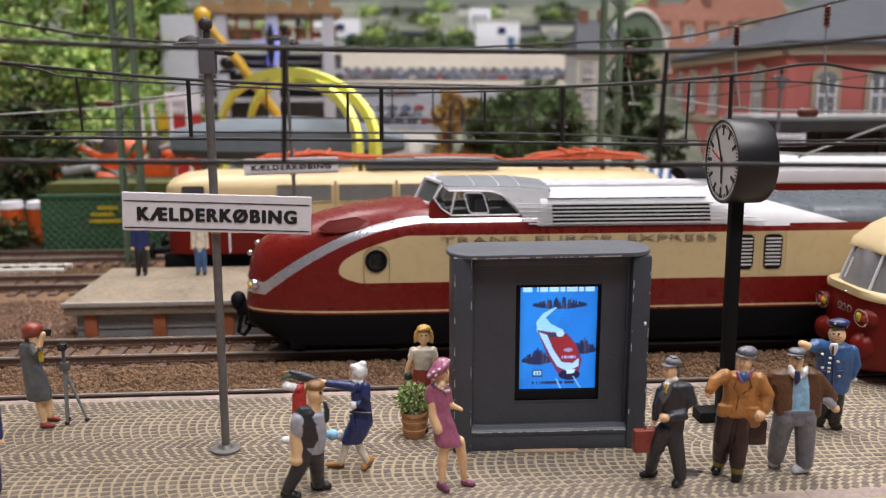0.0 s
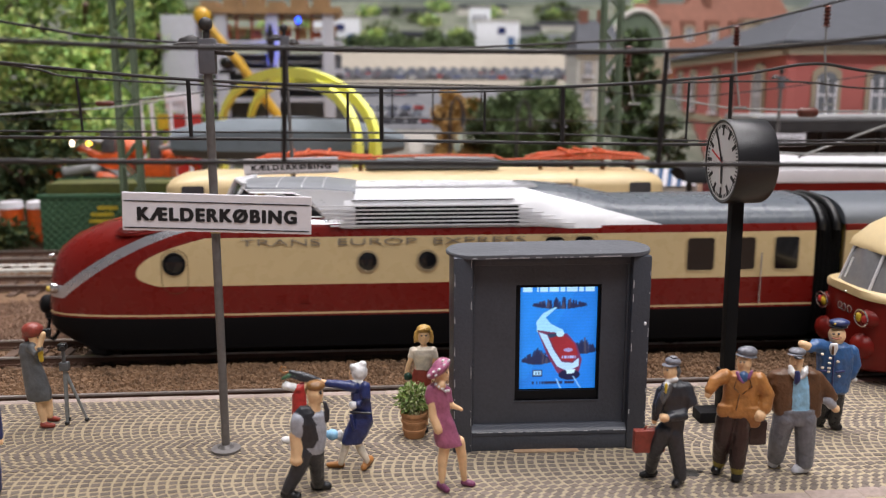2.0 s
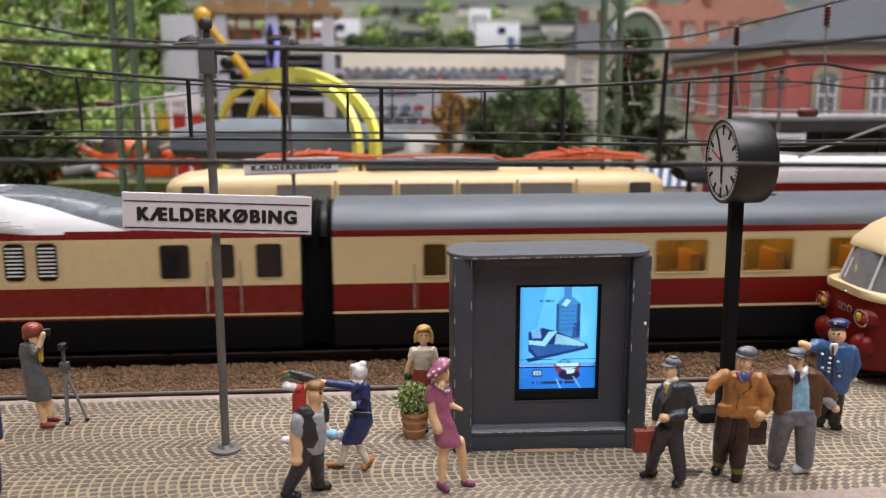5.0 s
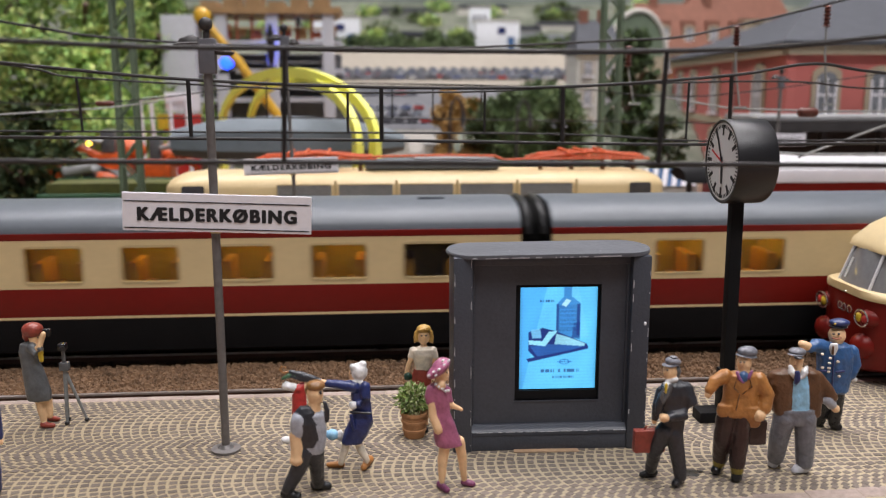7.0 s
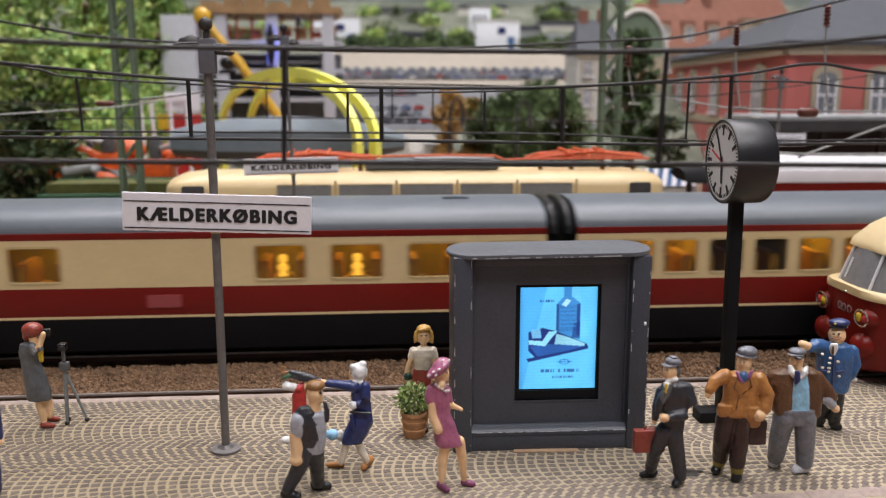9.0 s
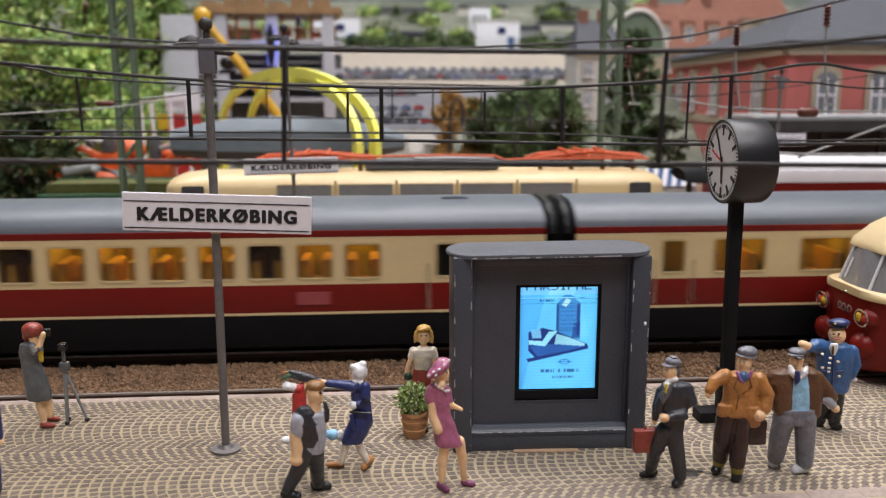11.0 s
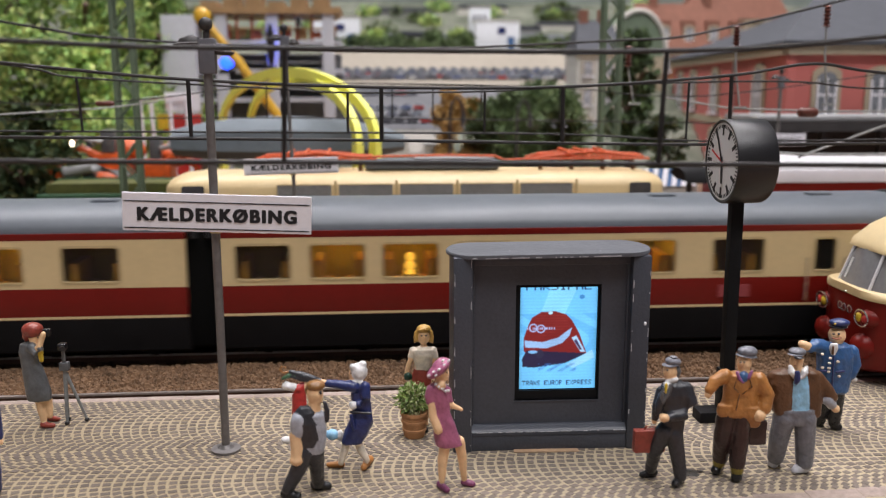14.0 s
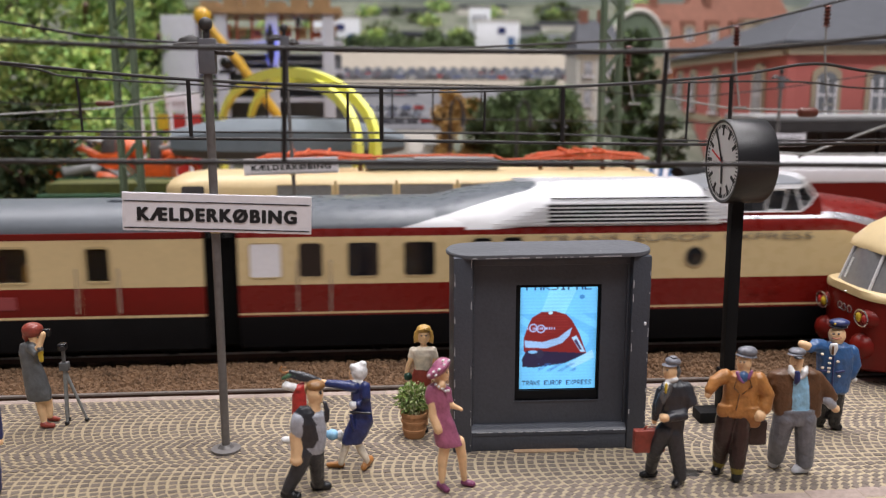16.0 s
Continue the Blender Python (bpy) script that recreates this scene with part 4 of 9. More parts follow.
def power_car(s0=0.0):
    """The nose points to -x; x = 0 is the front porthole."""
    ob = empty("power_car")
    top = [(-35.5, 17.5), (-35.0, 21.5), (-34, 26), (-32, 29.6), (-28, 32.7), (-22, 35.2), (-14, 37.6), (-6, 39.4), (4, 40.8), (12, 41.4), (40, 41.6), (200, 41.6)]
    wid = [(-35.5, 4.0), (-35.2, 6.5), (-34.5, 8.8), (-33, 11.0), (-30, 13.0), (-26, 14.6), (-20, 15.9), (-12, 16.8), (-4, 17.2), (200, 17.2)]
    xs = [-35.5, -35.3, -35, -34.5, -34, -33, -32, -30, -28, -25, -22, -18, -14, -10, -6, -2, 4, 12, 14.5, 20, 28, 36, 39.5, 44] + [44 + k * 7 for k in range(1, 19)]
    xs = [x for x in xs if x < 171] + [171.5]
    bm = bmesh.new()
    rings = []
    for x in xs:
        zt = interp(x, top)
        zs = min(33.0, max(13.6, zt - (8.45 + max(0, (12 - x)) * 0.13)))
        z0 = 2.4 + max(0, (-22 - x)) * 0.45
        rg = section(x, interp(x, wid), zt, zs, z0)
        rings.append(rg)
    loft(bm, rings)
    gone = [f for f in bm.faces if 14.4 < min(v.co.x for v in f.verts) and max(v.co.x for v in f.verts) < 39.6 and min(v.co.z for v in f.verts) > 37.0]
    bmesh.ops.delete(bm, geom=gone, context="FACES")
    body = part("body", bm, LIVERY, ob, "wine red and cream streamlined body")
    # silver hood with cab
    bm = bmesh.new()
    hood = []
    for x, w, zt in ((44, 14.6, 45.2), (52, 14.6, 45.3), (96, 14.6, 45.0), (104, 14.9, 44.2), (112, 15.2, 42.9), (120, 15.2, 41.4)):
        pts = [(16.6, 35.2), (16.1, 36.5), (w, 41.0), (w - 1.6, zt - 1.6), (w - 4, zt - 0.6), (7, zt), (0, zt + 0.25)]
        if x > 100:
            pts = [(16.7, 34.6), (16.2, 36.0), (w, 38.6), (w - 2.6, 40.2), (w - 5, zt - 0.8), (7, zt), (0, zt + 0.1)]
        if x > 115:
            pts = [(y * 0.95, z - 0.2) for y, z in pts]
        hood.append([(x, -y, z) for y, z in pts] + [(x, y, z) for y, z in pts[-2::-1]])
    loft(bm, hood)
    part("engine_hood", bm, LIVERY_HOOD, ob, "silver engine hood")
    rail_y = lambda z: 16.75 - (z - 36.0) * 0.36
    for s in (-1, 1):
        lean = Matrix(((1, 0, 0, 0), (0, 1, -s * 0.36, s * (16.75 + 0.36 * 36.0)), (0, 0, 1, 0), (0, 0, 0, 1)))
        part("grille_back", plate(bmesh.new(), [(47, 35.8), (90, 35.8), (90, 40.9), (47, 40.9)], 0.12, lean), BLACK, ob, smooth=False)
        for k in range(6):
            z = 36.0 + k * 0.98
            y0, y1 = sorted((s * rail_y(z), s * (rail_y(z) + 0.5)))
            part("louvre", box(bmesh.new(), 40.5 - k * 0.8, 105 - k * 2.8, y0, y1, z - 0.16, z + 0.2), SILVER, ob, smooth=False)
    for s in (-1, 1):
        part("hood_seam", box(bmesh.new(), 46, 89, min(s * 14.1, s * 14.5), max(s * 14.1, s * 14.5), 42.1, 42.4), BLACK, ob, smooth=False)
    for k in range(3):
        part("hood_rib", box(bmesh.new(), 46 + k * 0.0, 96, -9.6 + k * 4, -9.2 + k * 4, 44.9, 45.5), SILVER, ob, smooth=False)
    # cab: raked windscreen, side windows and roof; the body is open below it
    bm = bmesh.new()
    cab = []
    for x, w, zb, zt in ((17.2, 10.6, 45.4, 46.4), (19.6, 12.3, 45.0, 46.5), (25, 12.9, 44.9, 46.5), (31, 13.0, 44.8, 46.5), (38, 13.1, 44.7, 46.4), (47, 13.4, 43.9, 45.4)):
        pts = [(w, zb), (w - 0.5, zb + 0.5 * (zt - zb)), (w - 2.6, zt - 0.25), (5, zt), (0, zt + 0.1)]
        cab.append([(x, -y, z) for y, z in pts] + [(x, y, z) for y, z in pts[-2::-1]])
    loft(bm, cab)
    roof = part("cab_roof", bm, mat("cab_roof_grey", (0.21, 0.22, 0.24), 0.4, var=0.1), ob, "light grey cab roof")
    for x in (26.5, 33.0, 38.5):
        part("roof_seam", tube(bmesh.new(), [(x, -12.5, 45.7), (x, -10.4, 46.25), (x, 0, 46.58), (x, 10.4, 46.25), (x, 12.5, 45.7)], 0.12, 5), SILVER, roof)
    dim = mat("cab_inside_grey", (0.22, 0.22, 0.23), 0.7)
    part("cab_floor", box(bmesh.new(), 12, 44, -14.5, 14.5, 35.6, 36.4), dim, ob)
    part("cab_rear_wall", box(bmesh.new(), 39.6, 43.8, -12.6, 12.6, 36, 44.6), dim, ob)
    part("driver_desk", box(bmesh.new(), 14.5, 19, -11, 11, 36.4, 40.6, 0.5), dim, ob)
    for y in (-6, 6):
        part("driver_seat", box(bmesh.new(), 27, 31, y - 2.4, y + 2.4, 36.4, 41.6, 0.6), dim, ob)
    for s in (-1, 1):
        sh = Matrix(((1, 0, 0, 0), (0, 1, -s * 0.26, s * (15.1 + 0.26 * 37.4)), (0, 0, 1, 0), (0, 0, 0, 1)))
        out = [(15.6, 42.6), (17.9, 45.9), (19.7, 44.5), (30.7, 44.3), (33.7, 43.3), (36.0, 41.2), (38.5, 38.2), (20.2, 38.2), (17.6, 40.0)]
        pane = part("cab_window", plate(bmesh.new(), out, 0.2, sh), SMOKE, ob, smooth=False)
        rim = [sh @ Vector((x, 0.25 * s, z)) for x, z in out]
        part("window_seal", tube(bmesh.new(), rim + [rim[0]], 0.24, 6), SILVER, pane)
        part("pillar", tube(bmesh.new(), [sh @ Vector((20.0, 0.1 * s, 38.6)), sh @ Vector((21.4, 0.1 * s, 44.3))], 0.3, 6), SILVER, pane)
        edge = [(19.0, 45.4), (19.9, 44.7), (30.7, 44.5), (33.9, 43.5), (36.3, 41.4), (38.9, 38.2), (40.0, 36.4), (46.5, 36.4), (46.5, 44.4), (38, 45.1)]
        part("cab_side", plate(bmesh.new(), edge, 0.3, sh), SILVER, ob, "white silver cab side", smooth=False)
        sill = [(14.1, 37.4), (39.0, 37.4), (39.0, 38.2), (20.2, 38.3), (17.6, 40.1), (15.5, 42.7), (14.3, 41.4)]
        part("cab_sill", plate(bmesh.new(), sill, 0.3, sh), RED, ob, smooth=False)
        bm = bmesh.new()
        frame_ring(bm, 24.5, 29.4, 38.8, 43.8, 0.7, 0.28, -0.45 * s, 0.25 * s)
        for v in bm.verts:
            v.co = sh @ Vector((v.co.x + (v.co.z - 41) * -0.3, v.co.y, v.co.z))
        part("window_frame", bm, SILVER, ob)
    for s in (-1, 1):
        pts = [(11.2, 0, 40.4), (15.2, s * 11.5, 40.6), (18.0, s * 11.2, 46.3), (14.4, 0, 46.5)]
        bm = bmesh.new()
        a = [bm.verts.new(p) for p in pts]
        c = [bm.verts.new((p[0] + 0.5, p[1], p[2] - 0.3)) for p in pts]
        bm.faces.new(a)
        bm.faces.new(c[::-1])
        for i in range(4):
            bm.faces.new((a[i], a[(i + 1) % 4], c[(i + 1) % 4], c[i]))
        bmesh.ops.recalc_face_normals(bm, faces=bm.faces)
        screen = part("windscreen", bm, mat("screen_glass", (0.09, 0.095, 0.105), 0.12, var=0.1, bump=0), ob, smooth=False)
        part("windscreen_frame", tube(bmesh.new(), pts + [pts[0]], 0.68), SILVER, screen)
    bm = bmesh.new()
    loft(bm, [[(14.4, -0.5, 46.1), (14.4, 0.5, 46.1), (14.4, 0.5, 46.6), (14.4, -0.5, 46.6)], [(18.0, -11.2, 45.9), (18.0, 11.2, 45.9), (18.0, 11.2, 46.4), (18.0, -11.2, 46.4)]])
    part("brow", bm, SILVER, ob)
    # portholes, doors, louvred windows and coach windows on both sides
    for s in (-1, 1):
        y = s * 17.15
        for x in (0.2, 50.0, 65.7):
            bm = bmesh.new()
            loft(bm, [ring((x, y - s * 0.5, 26.6), (0, 1, 0), 3.0, 24), ring((x, y + s * 0.28, 26.6), (0, 1, 0), 2.95, 24), ring((x, y + s * 0.3, 26.6), (0, 1, 0), 2.45, 24), ring((x, y - s * 0.4, 26.6), (0, 1, 0), 2.35, 24)])
            hole = part("porthole", bm, mat("porthole_rim", (0.35, 0.27, 0.16), 0.4, var=0.1) if x > 1 else BLACK, ob)
            bm = bmesh.new()
            ball(bm, (x, y - s * 0.05, 26.6), (2.42, 0.35, 2.42), 0, 20)
            part("porthole_glass", bm, DARK_GLASS, hole)
        bm = bmesh.new()
        frame_ring(bm, -3.0, 3.6, 18.9, 30.4, 3.0, 0.13, y - s * 0.02, y + s * 0.12)
        part("door_seam", bm, BROWN, ob)
        for x in (99.6, 107.6):
            bm = bmesh.new()
            frame_ring(bm, x - 2.2, x + 2.2, 23.2, 32.0, 0.9, 0.35, y - s * 0.3, y + s * 0.22)
            fr = part("louvre_window", bm, BLACK, ob)
            part("shutter_back", plate(bmesh.new(), rounded(x - 2.2, x + 2.2, 23.2, 32.0, 0.9), 0.1, Matrix.Translation((0, y - 0.05 + s * 0.05, 0))), BLACK, fr, smooth=False)
            for k in range(8):
                z = 23.9 + k * 1.02
                part("shutter_slat", box(bmesh.new(), x - 2.1, x + 2.1, min(y, y + s * 0.3), max(y, y + s * 0.3), z, z + 0.42), SILVER, fr, smooth=False)
            bm = bmesh.new()
            frame_ring(bm, x - 3.5, x + 3.5, 21.4, 33.0, 0.5, 0.1, y - s * 0.02, y + s * 0.12)
            part("door_seam", bm, CREAM_EDGE, ob)
        for x, w, lite in (((139.5, 3.7, 0), (151.8, 2.8, 0), (163.5, 3.3, 0)) if s < 0 else ((124.3, 4.0, 0), (139.1, 3.9, 0), (152.7, 2.95, 0), (164.4, 4.0, 1))):
            bm = bmesh.new()
            frame_ring(bm, x - w, x + w, 22.8, 31.6, 0.8, 0.4, y - s * 0.3, y + s * 0.16)
            fr = part("window_frame", bm, CREAM_EDGE, ob)
            part("window_pane", plate(bmesh.new(), rounded(x - w, x + w, 22.8, 31.6, 0.8), 0.14, Matrix.Translation((0, y - 0.07 + s * 0.02, 0))), PAPER if lite else DARK_GLASS, fr, "white frosted pane" if lite else "", smooth=False)
        for x in (147.6, 156.2):
            bm = bmesh.new()
            tube(bm, [(x, y + s * 0.9, 13.5), (x, y + s * 0.9, 27.5)], 0.22, 6)
            part("grab_rail", bm, CHROME, ob)
        for x in (26, 32, 90):
            part("vent", box(bmesh.new(), x, x + 2.4, min(y, y + s * .15), max(y, y + s * .15), 15.5, 17.8, 0.1), RED, ob)
        bm = bmesh.new()
        k = -1 if s < 0 else 1
        ball(bm, (-32.2, s * 11.6, 19.6), (1.6, 1.2, 1.5), 0, 14)
        lamp = part("headlamp", bm, CHROME, ob)
        bm = bmesh.new()
        ball(bm, (-33.2, s * 11.9, 19.6), (0.9, 0.9, 0.9), 0, 12)
        part("lamp_lens", bm, mat("yellow_lens", (0.75, 0.55, 0.12), 0.15, var=0.1, bump=0), lamp)
        bm = bmesh.new()
        ball(bm, (-33.6, s * 7.5, 27.5), (0.9, 0.7, 0.8), 0, 10)
        part("marker_lamp", bm, CHROME, ob)
        # oval intake on the bonnet
        mt = Matrix.Translation((-7.4, s * 13.3, 35.75)) @ Matrix.Rotation(radians(-8), 4, "Y") @ Matrix.Rotation(s * radians(-38), 4, "X")
        bm = bmesh.new()
        ball(bm, (0, 0, 0), (8.0, 2.7, 0.45), 0, 20, mt.to_3x3().to_4x4())
        for v in bm.verts:
            v.co += mt.translation
        vent = part("bonnet_intake", bm, RED, ob)
        for j in range(7):
            part("intake_rib", box(bmesh.new(), -7.2 + abs(j - 3) * 0.7, 5.4 - abs(j - 3) * 0.8, -1.9 + j * 0.6, -1.7 + j * 0.6, 0.2, 0.55, m=mt), RED, vent, smooth=False)
        lettering("side_letters", "TRANS  EUROP  EXPRESS", 2.6, mat("letter_grey", (0.30, 0.26, 0.21), 0.35, metal=0.3, var=0.1, bump=0), ob, 54.5, y + s * 0.02, 31.8, rz=0 if s < 0 else 180, width=74.5, bold=-0.03, depth=0.08)
    # coupler and bogies
    bm = bmesh.new()
    box(bm, -39, -33, -1.6, 1.6, 8.5, 12.5, 0.5)
    ball(bm, (-38.5, 0, 12.5), (2.2, 2.4, 2.8), 0, 12)
    tube(bm, [(-37.5, -2, 9), (-38.5, -2.2, 4), (-37, -2, 3.0), (-35.5, -1.8, 5), (-35, -1.6, 8.5)], 0.6)
    tube(bm, [(-36, 1.5, 9), (-37, 1.5, 5.4), (-34, 1.5, 4.4)], 0.5)
    part("coupler", bm, BLACK, ob)
    bogies(ob, (-8, 148))
    return tagged(ob, "wine red, cream and silver streamlined power car", "train car", "cars of the express train")


def bogies(ob, places):
    for x in places:
        bm = bmesh.new()
        for s in (-1, 1):
            box(bm, x - 15, x + 15, s * 12.4 - 1, s * 12.4 + 1, 2.6, 5.4, 0.4)
            for dx in (-13, 13):
                box(bm, x + dx - 2, x + dx + 2, s * 13 - 1.4, s * 13 + 1.4, 2.2, 5.8, 0.4)
        fr = part("bogie", bm, BLACK, ob)
        for dx in (-13, 13):
            for s in (-1, 1):
                part("wheel", rod(bmesh.new(), (x + dx, s * 8.25 - 1.2, 5.0), (x + dx, s * 8.25 + 1.2, 5.0), 5.0, n=20), BLACK, fr)


CREAM_EDGE = mat("cream_frame", (0.50, 0.38, 0.20), 0.45, var=0.1, bump=0.0)


def hood_material():
    m = LIVERY.copy()
    m.name = "hood_livery"
    nt = m.node_tree
    b = nt.nodes["Principled BSDF"]
    tc, sep = nt.nodes.new("ShaderNodeTexCoord"), nt.nodes.new("ShaderNodeSeparateXYZ")
    nt.links.new(tc.outputs["Object"], sep.inputs[0])
    a = nt.nodes.new("ShaderNodeMath")
    a.operation = "MULTIPLY_ADD"
    nt.links.new(sep.outputs[2], a.inputs[0])
    a.inputs[1].default_value = 3.8
    nt.links.new(sep.outputs[0], a.inputs[2])
    g = nt.nodes.new("ShaderNodeMath")
    g.operation = "GREATER_THAN"
    nt.links.new(a.outputs[0], g.inputs[0])
    g.inputs[1].default_value = 0.128 + 3.8 * 0.0355
    mx = nt.nodes.new("ShaderNodeMix")
    mx.data_type = "RGBA"
    nt.links.new(g.outputs[0], mx.inputs[0])
    mx.inputs[6].default_value, mx.inputs[7].default_value = (0.80, 0.80, 0.82, 1), (0.112, 0.127, 0.146, 1)
    nt.links.new(mx.outputs[2], b.inputs["Base Color"])
    return m


LIVERY_HOOD = hood_material()


FOLD = mat("bellows_fold", (0.010, 0.010, 0.011), 0.4, var=0.35, bump=0.3)


def gangway(parent, x):
    bm = bmesh.new()
    rings = []
    for k in range(13):
        dx = -GAP - 0.2 + (2 * GAP + 0.4) * k / 12
        g = 0.0 if k % 2 else 0.7
        rings.append(section(x + dx, 15.6 - g, 40.6 - g, 32.0, 3.0))
    loft(bm, rings)
    bellows = part("gangway", bm, RUBBER, parent, "black rubber gangway bellows")
    for dx in (-2.2, 1.9):
        bm = bmesh.new()
        tube(bm, [(x + dx, -16.2 * math.copysign(abs(math.cos(a)) ** 0.72, math.cos(a)), 33.2 + 7.6 * math.sin(a) ** 0.95) for a in [math.pi * k / 20 for k in range(21)]], 0.95, 8)
        part("bellows_fold", bm, FOLD, bellows)


def coach(windows, doors, white, label, lit, table_lamps=()):
    """A saloon coach from x = 0 to PITCH - 2 GAP; windows as (start, end) along x."""
    L = PITCH - 2 * GAP
    ob = empty("saloon_coach")
    w, t = 17.15, 1.0
    bm = bmesh.new()
    rings = []
    for x in (0, 0.7, L - 0.7, L):
        k = 1.0 if 0 < x < L else 0.985
        half = [(w * 0.80 * k, 2.4), (w * 0.93 * k, 3.6), (w * 0.985 * k, 9), (w * k, 12.4)]
        rings.append([(x, -y, z) for y, z in half] + [(x, y, z) for y, z in half[::-1]])
    loft(bm, rings)
    part("skirt", bm, BLACK, ob)
    for s in (-1, 1):
        lo, hi = (s * w - t, s * w) if s > 0 else (s * w, s * w + t)
        part("red_band", box(bmesh.new(), 0, L, lo, hi, 12.4, 20.6, 0.08), RED, ob)
        yl = s * (w + 0.05)
        part("base_line", box(bmesh.new(), 0, L, min(yl, yl - s * .3), max(yl, yl - s * .3), 12.55, 13.2), CREAM, ob, smooth=False)
        holes = sorted([(a, b, 22.0, 31.4) for a, b in windows] + [(a, b, 22.0, 31.2) for a, b in doors] + [(a, b, 22.4, 31.2) for a, b in white])
        x = 0.0
        for a, b, z0, z1 in holes:
            part("wall_panel", box(bmesh.new(), x, a, lo, hi, 20.6, 33.2), CREAM, ob, smooth=False)
            part("wall_panel", box(bmesh.new(), a, b, lo, hi, 20.6, z0), CREAM, ob, smooth=False)
            part("wall_panel", box(bmesh.new(), a, b, lo, hi, z1, 33.2), CREAM, ob, smooth=False)
            x = b
        part("wall_panel", box(bmesh.new(), x, L, lo, hi, 20.6, 33.2), CREAM, ob, smooth=False)
        part("top_line", box(bmesh.new(), 0, L, min(yl, yl - s * .9), max(yl, yl - s * .9), 33.2, 34.9, 0.05), RED, ob)
        for a, b, z0, z1 in holes:
            bm = bmesh.new()
            frame_ring(bm, a + 0.3, b - 0.3, z0 + 0.3, z1 - 0.3, 0.7, 0.65, lo - (0.14 if s < 0 else 0), hi + (0.14 if s > 0 else 0))
            fr = part("window_frame", bm, CREAM_EDGE, ob)
            pane = part("window_pane", box(bmesh.new(), a + 0.1, b - 0.1, s * (w - 0.6) - 0.06, s * (w - 0.6) + 0.06, z0 + 0.1, z1 - 0.1), PAPER if (a, b) in white else PANE, fr, "white frosted pane" if (a, b) in white else "", smooth=False)
        for a, b in doors:
            for x in (a - 2.2, b + 2.2):
                part("grab_rail", tube(bmesh.new(), [(x, s * (w + 0.8), 14), (x, s * (w + 0.8), 26)], 0.2, 6), CHROME, ob)
            bm = bmesh.new()
            frame_ring(bm, a - 1.3, b + 1.3, 12.6, 32.6, 0.6, 0.1, s * w - 0.05, s * w + 0.12 * s + 0.05)
            part("door_seam", bm, CREAM_EDGE, ob)
    bm = bmesh.new()
    rings = []
    for x, k in ((0, 0.96), (1.0, 1.0), (L - 1.0, 1.0), (L, 0.96)):
        half = [(w * 0.975, 34.7)]
        for j in range(1, 9):
            a = math.pi / 2 * j / 8
            half.append((w * 0.975 * math.cos(a) ** 0.75 if j < 8 else 0, 34.7 + 6.7 * k * math.sin(a)))
        rings.append([(x, -y, z) for y, z in half] + [(x, y, z) for y, z in half[-2::-1]])
    loft(bm, rings)
    part("roof", bm, ROOF_GREY, ob, "glossy grey roof")
    for x in (L * 0.62, L * 0.86):
        part("roof_vent", box(bmesh.new(), x, x + 7, -5, -1.5, 40.6, 42.0, 0.5), ROOF_GREY, ob)
    # inside: floor, end walls, ceiling light, seats
    part("saloon_floor", box(bmesh.new(), 0.5, L - 0.5, -15.5, 15.5, 14, 15), BROWN, ob, smooth=False)
    part("saloon_ceiling", box(bmesh.new(), 0.5, L - 0.5, -15.5, 15.5, 33.4, 34.2), INSIDE, ob, smooth=False)
    part("corridor_wall", box(bmesh.new(), 2, L - 2, 4.5, 5.0, 15, 33.4), INSIDE, ob, smooth=False)
    for x in (0.5, L - 1.1):
        part("end_wall", box(bmesh.new(), x, x + 0.6, -15.5, 15.5, 15, 33.4), INSIDE, ob, smooth=False)
    for a, b in windows:
        on = lit(a)
        part("partition", box(bmesh.new(), b + 1.2, b + 1.8, -15.8, 4.5, 15, 33.4), INSIDE, ob, smooth=False)
        bm = bmesh.new()
        for x, d in ((a + 0.5, 1), (b - 0.5, -1)):
            box(bm, min(x, x + d * 2.6), max(x, x + d * 2.6), -13.5, -2.0, 15, 26.5, 0.6)
            box(bm, min(x, x + d * 5.2), max(x, x + d * 5.2), -13.5, -2.0, 15, 20.0, 0.6)
        part("seat", bm, OCHRE, ob, "ochre compartment seats")
        if on:
            mid = (a + b) / 2
            part("ceiling_light", box(bmesh.new(), mid - 2.5, mid + 2.5, -9, -4, 33.0, 33.35), WARM, ob, smooth=False)
            if a in table_lamps:
                bm = bmesh.new()
                box(bm, mid - 2.4, mid + 2.4, -13, -6, 21.4, 21.9, 0.1)
                part("table", bm, INSIDE, ob)
                bm = bmesh.new()
                ball(bm, (mid, -11.0, 26.4), (1.25, 1.25, 1.35), 0, 12)
                ball(bm, (mid, -11.0, 24.0), (1.5, 1.5, 1.3), 0, 12)
                loft(bm, [ring((mid, -11, z), (0, 0, 1), r, 10) for z, r in ((21.9, 1.3), (22.6, 1.0), (23.4, 0.4), (24.2, 0.4))])
                part("table_lamp", bm, WARM_SOFT, ob, "glowing yellow table lamp")
    bogies(ob, (24, L - 24))
    gangway(ob, L + GAP)
    return tagged(ob, label, "train car", "cars of the express train")


PLATE_PINK = mat("route_board", (0.30, 0.055, 0.06), 0.45, var=0.15, bump=0.1)
TRAIN = []


